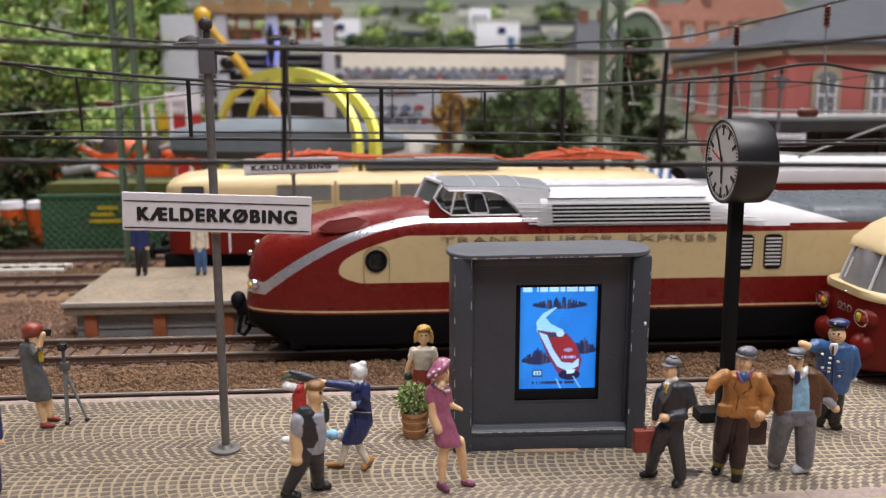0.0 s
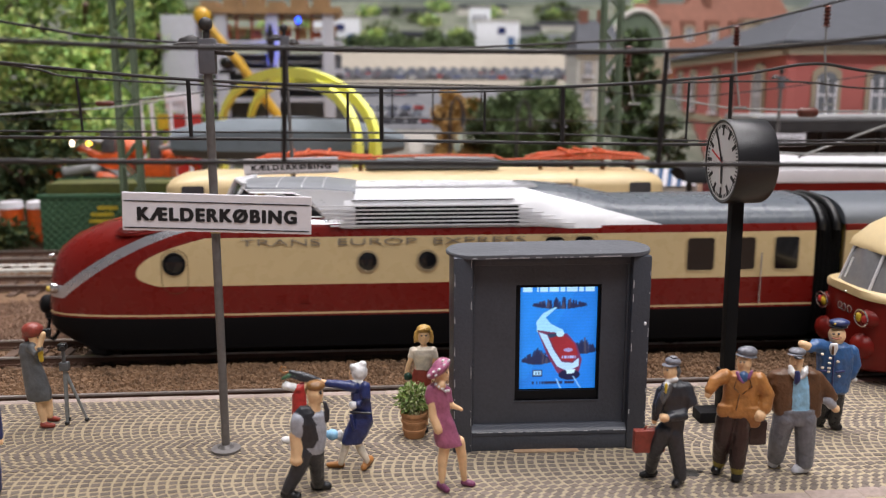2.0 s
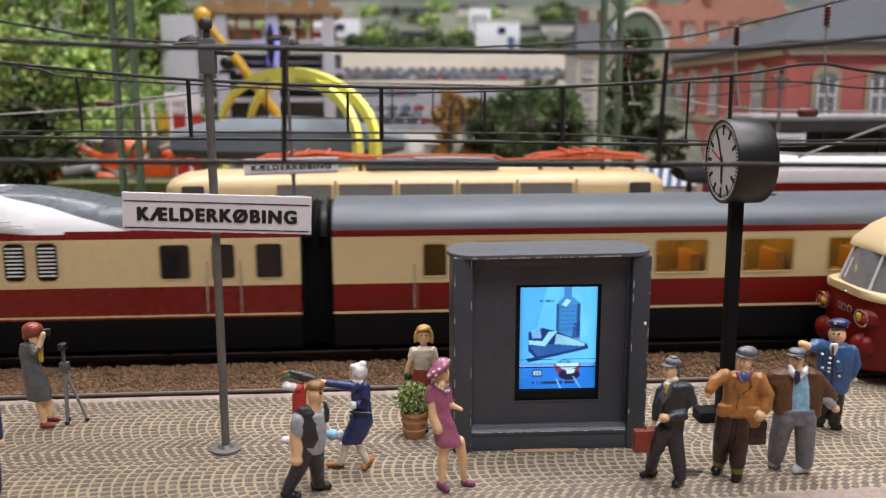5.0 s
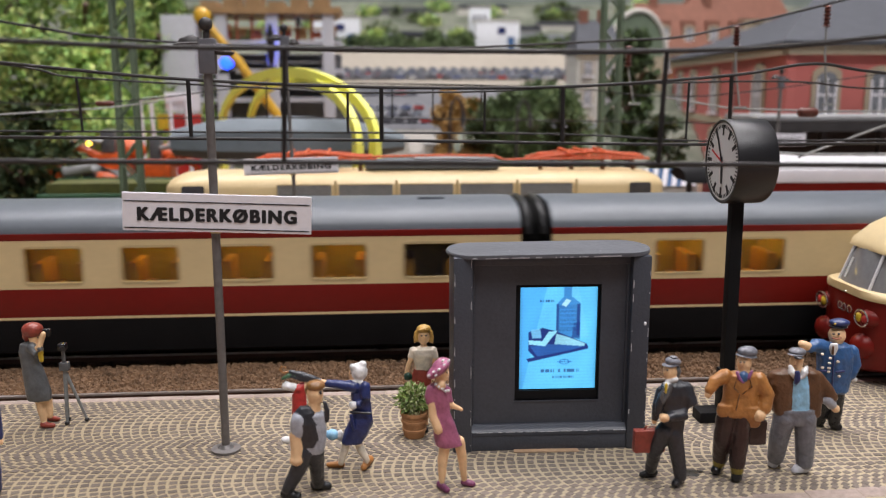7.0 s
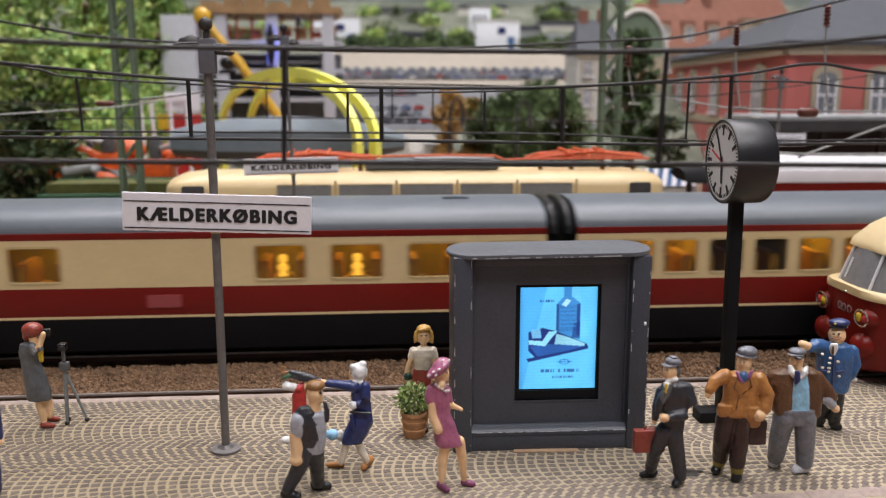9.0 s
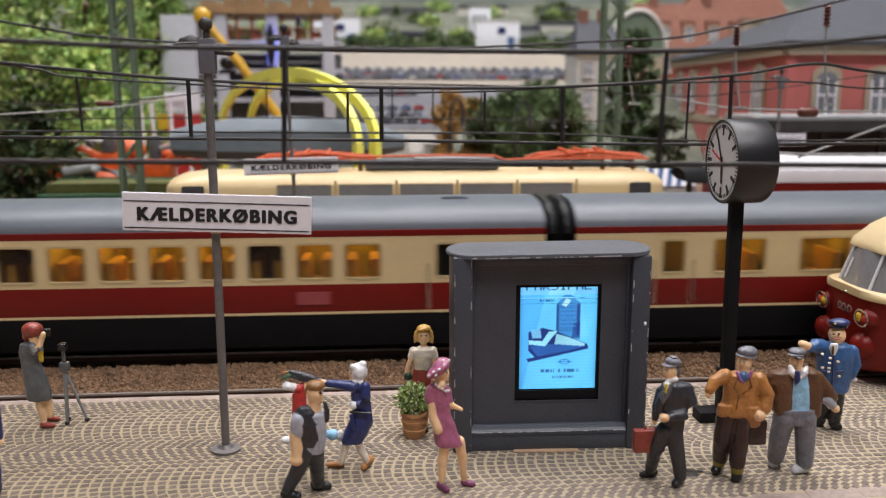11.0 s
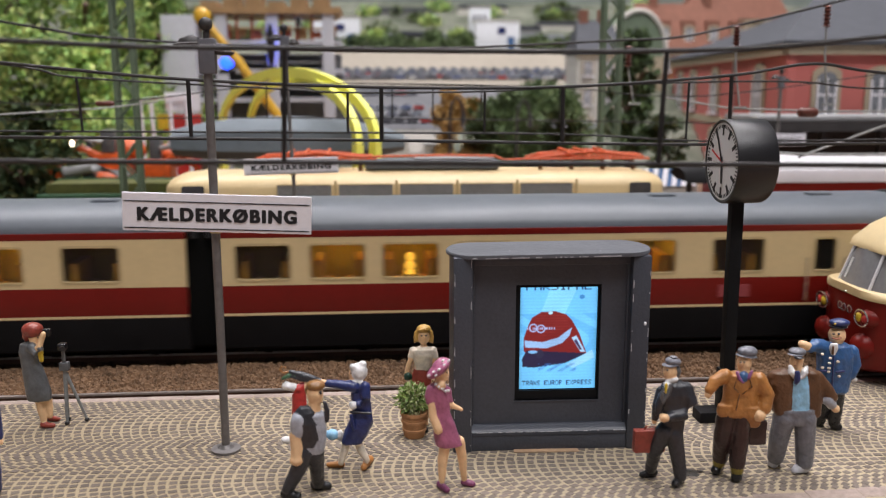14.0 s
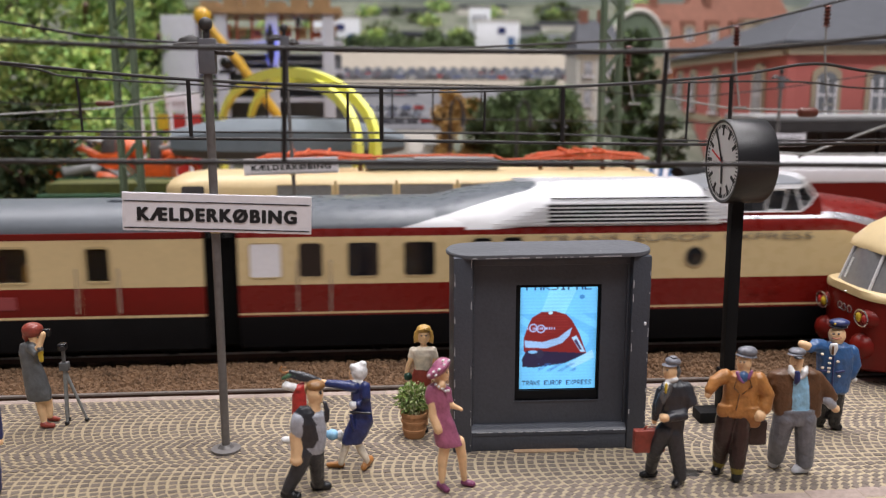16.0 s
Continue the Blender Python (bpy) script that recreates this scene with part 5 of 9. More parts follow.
def build_train():
    a = power_car()
    gangway(a, 171.5 + GAP)
    TRAIN.append((a, 0.0, 0))
    comp = [(37.8 + k * 24.12, 52.4 + k * 24.12) for k in range(6)]
    dine = [(5.8, 19.2), (28.0, 41.6), (51.0, 64.2), (113.0, 126.3), (132.6, 146.3), (152.8, 166.4), (174.0, 187.0)]
    bar = [(11.5, 21.0)] + [(23.6 + k * 12.55, 33.1 + k * 12.55) for k in range(10)]
    club = [(4.0, 18.4), (23.3, 37.8), (42.2, 57.2), (61.7, 76.2), (106.4, 121.2), (131.2, 145.8)]
    start = 175.7 + GAP
    spec = ((comp, [(23.5, 30)], [], "cream and wine red compartment coach with grey roof", lambda a: a < 140, ()),
            (dine, [], [], "cream and wine red dining coach with lit table lamps", lambda a: 20 < a < 70 or 100 < a < 160, (113.0, 132.6)),
            (bar, [(160.5, 166.5)], [(178.2, 186.4)], "cream and wine red bar coach with small windows", lambda a: int(a) % 3 != 0, ()),
            (comp, [(23.5, 30)], [], "cream and wine red compartment coach with grey roof", lambda a: a < 140, ()),
            (club, [(159.8, 166.0)], [], "cream and wine red dining coach with wide windows", lambda a: 20 < a < 125, (42.2, 61.7)))
    for k, (w, d, wh, label, lit, tl) in enumerate(spec):
        c = coach(w, d, wh, label, lit, tl)
        for x in {1: (85.3,), 2: (124.0,), 4: (133.4,)}.get(k, ()):
            part("route_board", box(bmesh.new(), x, x + 8.6, -17.4, -17.1, 15.2, 18.6, 0.1), PLATE_PINK, c, "pale red route board", smooth=False)
        TRAIN.append((c, start + k * PITCH, 0))
    b = copy_thing(a, pose(0, 0, 0, 0, 0, 180))
    for o in list(b.children):
        if o.name.startswith("gangway"):
            for fold in list(o.children):
                bpy.data.objects.remove(fold)
            bpy.data.objects.remove(o)
    TRAIN.append((b, start + 5 * PITCH + 171.5 + 0.3, 180))


build_train()


# ---- painted figurines on the platform ----
SKIN = mat("figure_skin", (0.82, 0.54, 0.30), 0.5, var=0.12, bump=0.1)
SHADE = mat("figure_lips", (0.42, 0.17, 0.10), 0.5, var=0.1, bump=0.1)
PAINTS = {}


def paint(name, rgb, rough=0.38):
    if name not in PAINTS:
        PAINTS[name] = mat("paint_" + name, rgb, rough, var=0.34, bump=0.7, scale=900, coarse=330, coat=0.16)
    return PAINTS[name]


NAVY, BLUE, SKY = paint("navy", (0.018, 0.030, 0.125)), paint("uniform_blue", (0.028, 0.092, 0.235)), paint("sky", (0.27, 0.52, 0.72))
MAUVE, MAUVE_DARK = paint("mauve", (0.36, 0.11, 0.20)), paint("mauve_dark", (0.20, 0.045, 0.12))
TAN, COCOA, PLUM = paint("tan", (0.38, 0.163, 0.043)), paint("cocoa", (0.105, 0.048, 0.021)), paint("plum", (0.030, 0.012, 0.012))
COAL, SHOE, SLATE = paint("coal", (0.026, 0.028, 0.035)), paint("shoe_black", (0.010, 0.010, 0.012), 0.3), paint("slate", (0.155, 0.16, 0.185))
PALE, WHITE, SCARLET = paint("pale_grey", (0.36, 0.38, 0.43)), paint("white", (0.72, 0.72, 0.72)), paint("scarlet", (0.48, 0.035, 0.03))
BRICK, BLOND, HAIR = paint("brick_red", (0.25, 0.045, 0.03)), paint("blond", (0.55, 0.33, 0.08)), paint("brown_hair", (0.17, 0.08, 0.03))
OLIVE, DENIM, WOOL = paint("olive", (0.22, 0.17, 0.02)), paint("denim", (0.05, 0.12, 0.27)), paint("grey_wool", (0.10, 0.105, 0.11))
ASH = paint("ash_white", (0.52, 0.53, 0.57))
YELLOW, LILAC, CREAMY = paint("yellow", (0.6, 0.42, 0.03)), paint("lilac", (0.33, 0.12, 0.30)), paint("creamy", (0.74, 0.66, 0.54))


def trunk(bm, rings, mi):
    """A trunk or coat: rings (x, y, z, half width, half depth) from neck to hem."""
    out = []
    for x, y, z, rx, ry in rings:
        r = []
        for k in range(18):
            a = 2 * math.pi * k / 18
            c, s = math.cos(a), math.sin(a)
            r.append((x + rx * abs(c) ** 0.8 * (1 if c >= 0 else -1), y + ry * abs(s) ** 0.8 * (1 if s >= 0 else -1), z))
        out.append(r)
    return loft(bm, out, mi)


def fused(bm, paints, voxel):
    """Casts the shapes of one figurine into a single skin with soft joints and cloth folds, and paints it as its shapes were."""
    bmesh.ops.recalc_face_normals(bm, faces=bm.faces)
    me = bpy.data.meshes.new("clay")
    bm.to_mesh(me)
    ob = new("clay", me)
    md = ob.modifiers.new("fuse", "REMESH")
    md.mode, md.voxel_size = "VOXEL", voxel
    cast = bpy.data.meshes.new_from_object(ob.evaluated_get(bpy.context.evaluated_depsgraph_get()))
    bpy.data.objects.remove(ob)
    n = len(cast.vertices)
    co, ed = np.zeros(n * 3), np.zeros(len(cast.edges) * 2, dtype=np.int64)
    cast.vertices.foreach_get("co", co)
    cast.edges.foreach_get("vertices", ed)
    co, ed = co.reshape(-1, 3), ed.reshape(-1, 2)
    a, b = np.concatenate((ed[:, 0], ed[:, 1])), np.concatenate((ed[:, 1], ed[:, 0]))
    deg = np.maximum(np.bincount(a, minlength=n), 1)[:, None]
    for _ in range(4):
        mean = np.stack([np.bincount(a, weights=co[b, k], minlength=n) for k in range(3)], axis=1) / deg
        co = co * 0.45 + mean * 0.55
    cast.vertices.foreach_set("co", co.ravel())
    cast.update()
    near = mathutils.bvhtree.BVHTree.FromBMesh(bm)
    bm.faces.ensure_lookup_table()
    faces = [(tuple(q.vertices), bm.faces[near.find_nearest(q.center)[2]].material_index) for q in cast.polygons]
    nor = np.zeros(n * 3)
    cast.vertices.foreach_get("normal", nor)
    nor = nor.reshape(-1, 3)
    out = bmesh.new()
    vs = []
    for p, d in zip(co, nor):
        v = Vector(p)
        k = 0.075 * noise.noise(Vector((v.x * 1.0, v.y * 1.0, v.z * 0.65))) + 0.045 * noise.noise(Vector((v.x * 2.6 + v.z, v.y * 2.6, v.z * 1.7)))
        v += Vector(d) * k
        v.z = max(v.z, 0.0)
        vs.append(out.verts.new(v))
    for q, mi in faces:
        f = out.faces.new([vs[i] for i in q])
        f.material_index = mi
    bpy.data.meshes.remove(cast)
    return out


def figurine(x, y, z, shapes, label, rz=0, voxel=0.15):
    """One painted figurine: limbs (L), trunks (T), balls (B) and boxes (X), each with its paint; millimetres from the feet."""
    paints, body, fine = [], bmesh.new(), bmesh.new()
    for kind, colour, *rest in shapes:
        if colour not in paints:
            paints.append(colour)
        mi = paints.index(colour)
        thin = kind == "X" or (kind == "L" and max(rest[1]) < 0.36) or (kind == "B" and min(rest[1] if isinstance(rest[1], tuple) else (rest[1],)) < 0.36)
        bm = fine if thin else body
        if kind == "L":
            limb(bm, rest[0], rest[1], mi, 14, rest[2] if len(rest) > 2 else 1.0)
        elif kind == "T":
            trunk(bm, rest[0], mi)
        elif kind == "B":
            ball(bm, rest[0], rest[1], mi, 14, Matrix.Rotation(radians(rest[2]), 4, "Y") if len(rest) > 2 else None)
        else:
            box(bm, *rest[0], bev=0.45, mi=mi)
    skin = fused(body, paints, voxel)
    body.free()
    me = bpy.data.meshes.new("details")
    bmesh.ops.recalc_face_normals(fine, faces=fine.faces)
    fine.to_mesh(me)
    fine.free()
    skin.from_mesh(me)
    bpy.data.meshes.remove(me)
    ob = part("figurine", skin, paints)
    ob.matrix_basis = pose(x * MM, y * MM, z * MM, 0, 0, rz)
    return tagged(ob, label, "figurine", "figurines on the platform")


def face(cx, cy, cz, side=0.0, r=1.35, skin=SKIN):
    """Head, neck, nose and ear; side turns the nose towards +x (1) or the viewer (0)."""
    return [("B", skin, (cx, cy, cz + 0.15), (r * 0.95, r, r * 1.1)), ("B", skin, (cx + side * r * 0.3, cy - (1 - abs(side)) * r * 0.25, cz - r * 0.62), (r * 0.74, r * 0.8, r * 0.66)), ("B", SHADE, (cx + side * r * 0.86, cy - (1 - abs(side)) * r * 0.98, cz - r * 0.62), (0.34, 0.2, 0.12)), ("L", skin, [(cx - 0.1, cy, cz - 2.1), (cx, cy, cz - 0.6)], [0.75, 0.75]),
            ("B", skin, (cx + side * r, cy - (1 - abs(side)) * r, cz - 0.15), (0.26, 0.26, 0.42)),
            ("B", COAL, (cx + side * r * 0.78 - 0.45 * (1 - abs(side)), cy - r * (0.93 - 0.2 * abs(side)), cz + 0.25), (0.17, 0.14, 0.15)),
            ("B", COAL, (cx + side * r * 0.78 + 0.45 * (1 - abs(side)), cy - r * (0.93 - 0.2 * abs(side)), cz + 0.25), (0.17, 0.14, 0.15))]


def woman_in_mauve():
    s = [
        ("B", SKIN, (-0.97, 0, 22.27), (1.07, 1.09, 1.43)),
        ("B", SKIN, (-0.78, -0.06, 21.54), (0.77, 0.86, 0.71)),
        ("B", SKIN, (-0.22, -0.4, 22.2), (0.21, 0.19, 0.29)),
        ("B", SHADE, (-0.44, -0.59, 21.68), (0.24, 0.21, 0.1)),
        ("B", COAL, (-0.45, -0.92, 22.74), (0.17, 0.15, 0.14)),
        ("B", HAIR, (-1.63, 0.3, 22.47), (1.03, 0.93, 1.27)),
        ("B", MAUVE, (-1.85, 0, 23.12), (2.62, 2.3, 0.95), -38),
        ("B", MAUVE, (-1.45, 0, 23.77), (1.66, 1.58, 1.19), -35),
        ("B", WHITE, (-3.69, -2.15, 22.66), (0.31, 0.28, 0.2), -38),
        ("B", WHITE, (-2.87, -2.15, 23.29), (0.31, 0.28, 0.2), -38),
        ("B", WHITE, (-1.93, -2.15, 23.67), (0.31, 0.28, 0.2), -38),
        ("B", WHITE, (-0.98, -1.5, 24.29), (0.31, 0.28, 0.2), -38),
        ("B", WHITE, (-0.19, -1.5, 25.01), (0.31, 0.28, 0.2), -38),
        ("B", WHITE, (-1.17, -1.5, 25.07), (0.31, 0.28, 0.2), -38),
        ("B", WHITE, (-2.48, -2.15, 22.62), (0.31, 0.28, 0.2), -38),
        ("L", SKIN, [(-1.65, 0, 21.33), (-1.77, 0, 20.08)], [0.68, 0.88]),
        ("T", MAUVE, [(-1.77, 0, 20.63, 0.8, 0.54), (-1.93, 0, 20.05, 1.59, 1.08), (-1.93, 0, 18.63, 1.87, 1.27), (-1.66, 0, 16.73, 1.76, 1.2), (-1.38, 0, 15.04, 1.64, 1.12), (-0.89, 0, 12.91, 1.97, 1.34), (-0.45, 0, 10.77, 2.25, 1.53), (-0.0, 0, 9.0, 2.42, 1.65), (-0.0, 0, 8.74, 2.1, 1.43)]),
        ("B", SKIN, (-1.44, -0.8, 20.36), (0.87, 0.78, 0.71)),
        ("B", WHITE, (-2.43, -1.35, 20.74), (0.28, 0.25, 0.28)),
        ("B", WHITE, (-1.87, -1.35, 20.27), (0.28, 0.25, 0.28)),
        ("B", WHITE, (-1.28, -1.35, 19.88), (0.28, 0.25, 0.28)),
        ("B", WHITE, (-0.72, -1.35, 19.45), (0.28, 0.25, 0.28)),
        ("B", WHITE, (-0.21, -1.35, 19.52), (0.28, 0.25, 0.28)),
        ("L", MAUVE, [(-3.16, -0.5, 19.59), (-3.4, -0.5, 18.35), (-3.25, -0.5, 17.34)], [0.91, 0.95, 0.87]),
        ("L", SKIN, [(-3.18, -0.7, 17.25), (-2.97, -1.0, 14.85), (-2.14, -1.6, 12.62)], [0.68, 0.68, 0.72]),
        ("B", SKIN, (-2.06, -1.6, 12.33), (0.76, 0.68, 0.79)),
        ("L", MAUVE, [(-0.31, 0.3, 18.89), (0.09, 0.3, 17.12)], [0.8, 0.72]),
        ("L", SKIN, [(0.01, 0.2, 16.82), (0.81, 0.2, 16.04), (2.26, 0.2, 15.4)], [0.56, 0.52, 0.36]),
        ("L", SKIN, [(-0.73, 0, 8.85), (-1.14, 0, 5.86), (-1.26, 0, 2.05)], [1.01, 0.93, 0.57]),
        ("L", SKIN, [(1.89, 0.3, 9.41), (2.56, 1.2, 5.63), (2.93, 1.76, 1.64)], [0.97, 0.9, 0.54]),
        ("L", MAUVE_DARK, [(-1.54, 1.63, 0.67), (-0.37, -0.65, 0.59)], [0.7, 0.61]),
        ("L", MAUVE_DARK, [(2.93, 2.1, 0.68), (4.51, 1.4, 0.56)], [0.7, 0.58]),
    ]
    return figurine(12.6, 146.7, 0, s, "painted figurine in mauve dress and spotted hat")


def man_in_vest():
    s = [
        ("B", SKIN, (2.63, 0, 19.29), (1.49, 1.52, 1.8)),
        ("B", SKIN, (2.86, -0.08, 18.36), (1.07, 1.19, 0.9)),
        ("B", SKIN, (3.66, -0.46, 19.2), (0.3, 0.27, 0.36)),
        ("B", SHADE, (3.39, -0.62, 18.51), (0.33, 0.29, 0.13)),
        ("B", paint("ginger_hair", (0.27, 0.13, 0.04)), (2.75, 0, 20.89), (1.72, 1.57, 0.94)),
        ("B", paint("ginger_hair", (0.27, 0.13, 0.04)), (1.61, 0.4, 19.99), (0.79, 0.71, 1.18)),
        ("B", COAL, (3.6, -1.0, 19.91), (0.31, 0.28, 0.35)),
        ("L", SKIN, [(2.51, 0, 17.85), (2.38, 0, 15.99)], [1.1, 1.18]),
        ("T", PALE, [(2.01, 0, 16.54, 1.42, 0.96), (1.67, 0, 15.8, 2.52, 1.71), (1.62, 0, 13.72, 2.76, 1.88), (2.02, 0, 11.2, 2.45, 1.67), (1.97, 0, 9.31, 2.14, 1.46), (1.95, 0, 8.67, 1.83, 1.24)]),
        ("T", COAL, [(0.9, -0.55, 17.36, 1.02, 0.69), (0.88, -0.55, 16.45, 1.8, 1.23), (1.13, -0.55, 14.37, 2.28, 1.55), (1.6, -0.55, 11.65, 2.05, 1.39), (1.55, -0.55, 10.1, 1.58, 1.07), (1.55, -0.55, 9.85, 1.19, 0.81)]),
        ("L", COAL, [(4.32, -0.4, 17.74), (4.64, -0.4, 16.28), (4.56, -0.4, 14.54)], [0.39, 0.55, 0.39]),
        ("L", PALE, [(-0.22, -0.9, 15.17), (-0.41, -0.9, 13.94), (-0.36, -0.9, 12.98)], [1.41, 1.45, 1.33]),
        ("L", SKIN, [(-0.84, -1.0, 12.34), (-0.73, -1.3, 9.96), (-0.85, -1.6, 7.8)], [1.1, 1.02, 0.94]),
        ("B", SKIN, (-0.84, -1.7, 7.93), (1.1, 0.99, 0.94)),
        ("L", COAL, [(0.63, -0.2, 8.81), (-0.73, -0.2, 5.47), (-2.53, -0.2, 2.04)], [1.66, 1.43, 1.12]),
        ("L", COAL, [(2.48, 0.3, 8.53), (2.47, 1.5, 5.0), (2.53, 2.91, 1.4)], [1.51, 1.37, 1.14]),
        ("L", SHOE, [(-3.11, 0.12, 0.93), (-0.82, -0.79, 0.77)], [0.96, 0.8]),
        ("L", SHOE, [(1.96, 3.43, 0.91), (4.28, 3.11, 0.71)], [0.94, 0.74]),
    ]
    return figurine(-13.4, 146.0, 0, s, "painted figurine with black vest and rolled sleeves")


def old_lady():
    s = [
        ("B", SKIN, (-0.98, 0, 19.08), (0.93, 0.94, 1.35)),
        ("B", SKIN, (-1.19, -0.04, 18.39), (0.67, 0.74, 0.67)),
        ("B", SKIN, (-1.74, -0.28, 19.03), (0.18, 0.17, 0.27)),
        ("B", SHADE, (-1.54, -0.55, 18.55), (0.2, 0.18, 0.09)),
        ("B", COAL, (-1.39, -0.84, 19.54), (0.15, 0.13, 0.13)),
        ("B", WHITE, (0.04, 0, 19.54), (1.68, 1.52, 1.77)),
        ("B", WHITE, (0.73, 0, 20.97), (0.88, 0.79, 0.71)),
        ("B", WHITE, (-1.02, -0.5, 20.61), (0.75, 0.68, 0.67)),
        ("L", WHITE, [(-0.9, -0.8, 17.86), (-0.15, -0.8, 18.01), (0.6, -0.8, 17.55)], [0.38, 0.46, 0.38]),
        ("T", NAVY, [(0.0, 0, 17.73, 0.84, 0.57), (0.16, 0, 17.02, 1.6, 1.09), (0.3, 0, 15.33, 1.86, 1.27), (0.35, 0, 13.33, 1.78, 1.21), (0.49, 0, 11.76, 1.83, 1.24), (0.29, 0, 9.97, 2.21, 1.51), (-0.6, 0, 7.74, 2.39, 1.62), (-1.48, 0, 5.69, 2.05, 1.39), (-1.49, 0, 5.42, 1.71, 1.16)]),
        ("B", NAVY, (1.43, 0.3, 9.59), (1.11, 1.0, 1.54)),
        ("L", NAVY, [(-0.67, -0.8, 16.88), (-3.46, -0.8, 17.36), (-5.9, -0.8, 17.73)], [1.13, 0.88, 0.71]),
        ("L", SKIN, [(-6.15, -0.8, 17.87), (-6.81, -0.8, 18.11)], [0.54, 0.5]),
        ("L", COAL, [(-6.15, -0.8, 18.0), (-8.21, -0.8, 18.58), (-10.26, -0.8, 19.25), (-12.5, -0.8, 20.09)], [0.25, 0.63, 0.79, 0.42]),
        ("L", COAL, [(-6.74, -1.2, 18.16), (-10.66, -1.2, 18.7), (-12.89, -1.2, 19.54)], [0.17, 0.37, 0.21]),
        ("L", paint("umbrella_green", (0.05, 0.12, 0.06)), [(-13.95, -1.1, 18.93), (-12.7, -1.1, 19.5), (-11.67, -1.1, 19.47)], [0.33, 0.5, 0.25]),
        ("L", TAN, [(-12.91, -0.8, 20.1), (-13.87, -0.8, 19.95), (-14.42, -0.8, 20.49), (-14.07, -0.8, 21.17), (-13.42, -0.8, 20.98)], [0.21, 0.21, 0.21, 0.21, 0.17]),
        ("L", NAVY, [(1.09, -0.9, 16.87), (1.15, -1.4, 14.93), (-0.04, -1.7, 13.84)], [1.05, 0.97, 0.76]),
        ("B", WHITE, (-1.16, -1.9, 13.68), (0.8, 0.72, 0.84)),
        ("L", NAVY, [(-1.57, -2.0, 11.7), (-1.04, -2.0, 9.02)], [0.29, 0.29]),
        ("L", COAL, [(-1.57, -1.75, 12.32), (2.11, -1.75, 11.94)], [0.25, 0.25]),
        ("L", CREAMY, [(-2.5, 0, 5.73), (-3.05, 0, 3.75), (-3.61, 0, 1.58)], [0.85, 0.77, 0.6]),
        ("L", CREAMY, [(-0.39, 0.3, 5.53), (0.35, 0.3, 3.5), (1.26, 0.3, 1.82)], [0.86, 0.77, 0.6]),
        ("L", TAN, [(-3.59, 1.3, 0.67), (-6.19, 1.67, 0.5)], [0.69, 0.52]),
        ("L", TAN, [(1.75, 3.06, 0.75), (0.65, -0.33, 0.66)], [0.79, 0.69]),
    ]
    return figurine(-3.4, 156.9, 0, s, "painted figurine in navy coat swinging an umbrella")


def man_in_red():
    s = [
        ("L", SCARLET, [(0.59, 0, 17.12), (-0.04, 0, 15.47), (-0.13, 0, 12.38), (0.85, 0, 8.79)], [1.0, 1.34, 1.43, 1.69], 0.8),
        ("B", SKIN, (1.09, 0, 17.1), (0.84, 0.75, 0.92)),
        ("L", SCARLET, [(-0.13, -0.4, 16.93), (-0.75, -0.4, 17.03)], [0.83, 0.75]),
        ("L", WHITE, [(-1.02, -0.5, 17.25), (-2.49, -0.5, 17.56)], [0.83, 0.71]),
        ("B", WHITE, (-2.31, -0.5, 18.07), (0.5, 0.45, 0.42)),
        ("L", DENIM, [(1.27, 0, 8.77), (2.45, 0, 6.04), (2.56, 0, 2.42)], [1.44, 1.19, 0.94]),
        ("L", PALE, [(0.42, 0, 8.35), (-1.3, 0, 6.84)], [1.27, 0.93]),
        ("L", WHITE, [(-1.81, 0, 6.72), (-3.14, 0, 6.86)], [0.76, 0.63]),
        ("L", WHITE, [(2.55, 0, 1.97), (3.81, 0, 1.7)], [0.68, 0.55]),
        ("B", SKY, (5.79, 1.2, 7.05), (1.15, 1.04, 1.11)),
        ("B", WHITE, (7.26, 1.4, 6.74), (0.69, 0.62, 1.2)),
        ("L", SKY, [(2.83, 1.2, 7.33), (5.16, 1.2, 7.48)], [0.43, 0.43]),
    ]
    return figurine(-14.4, 156.2, 0, s, "painted figurine in red falling with a light blue bag")


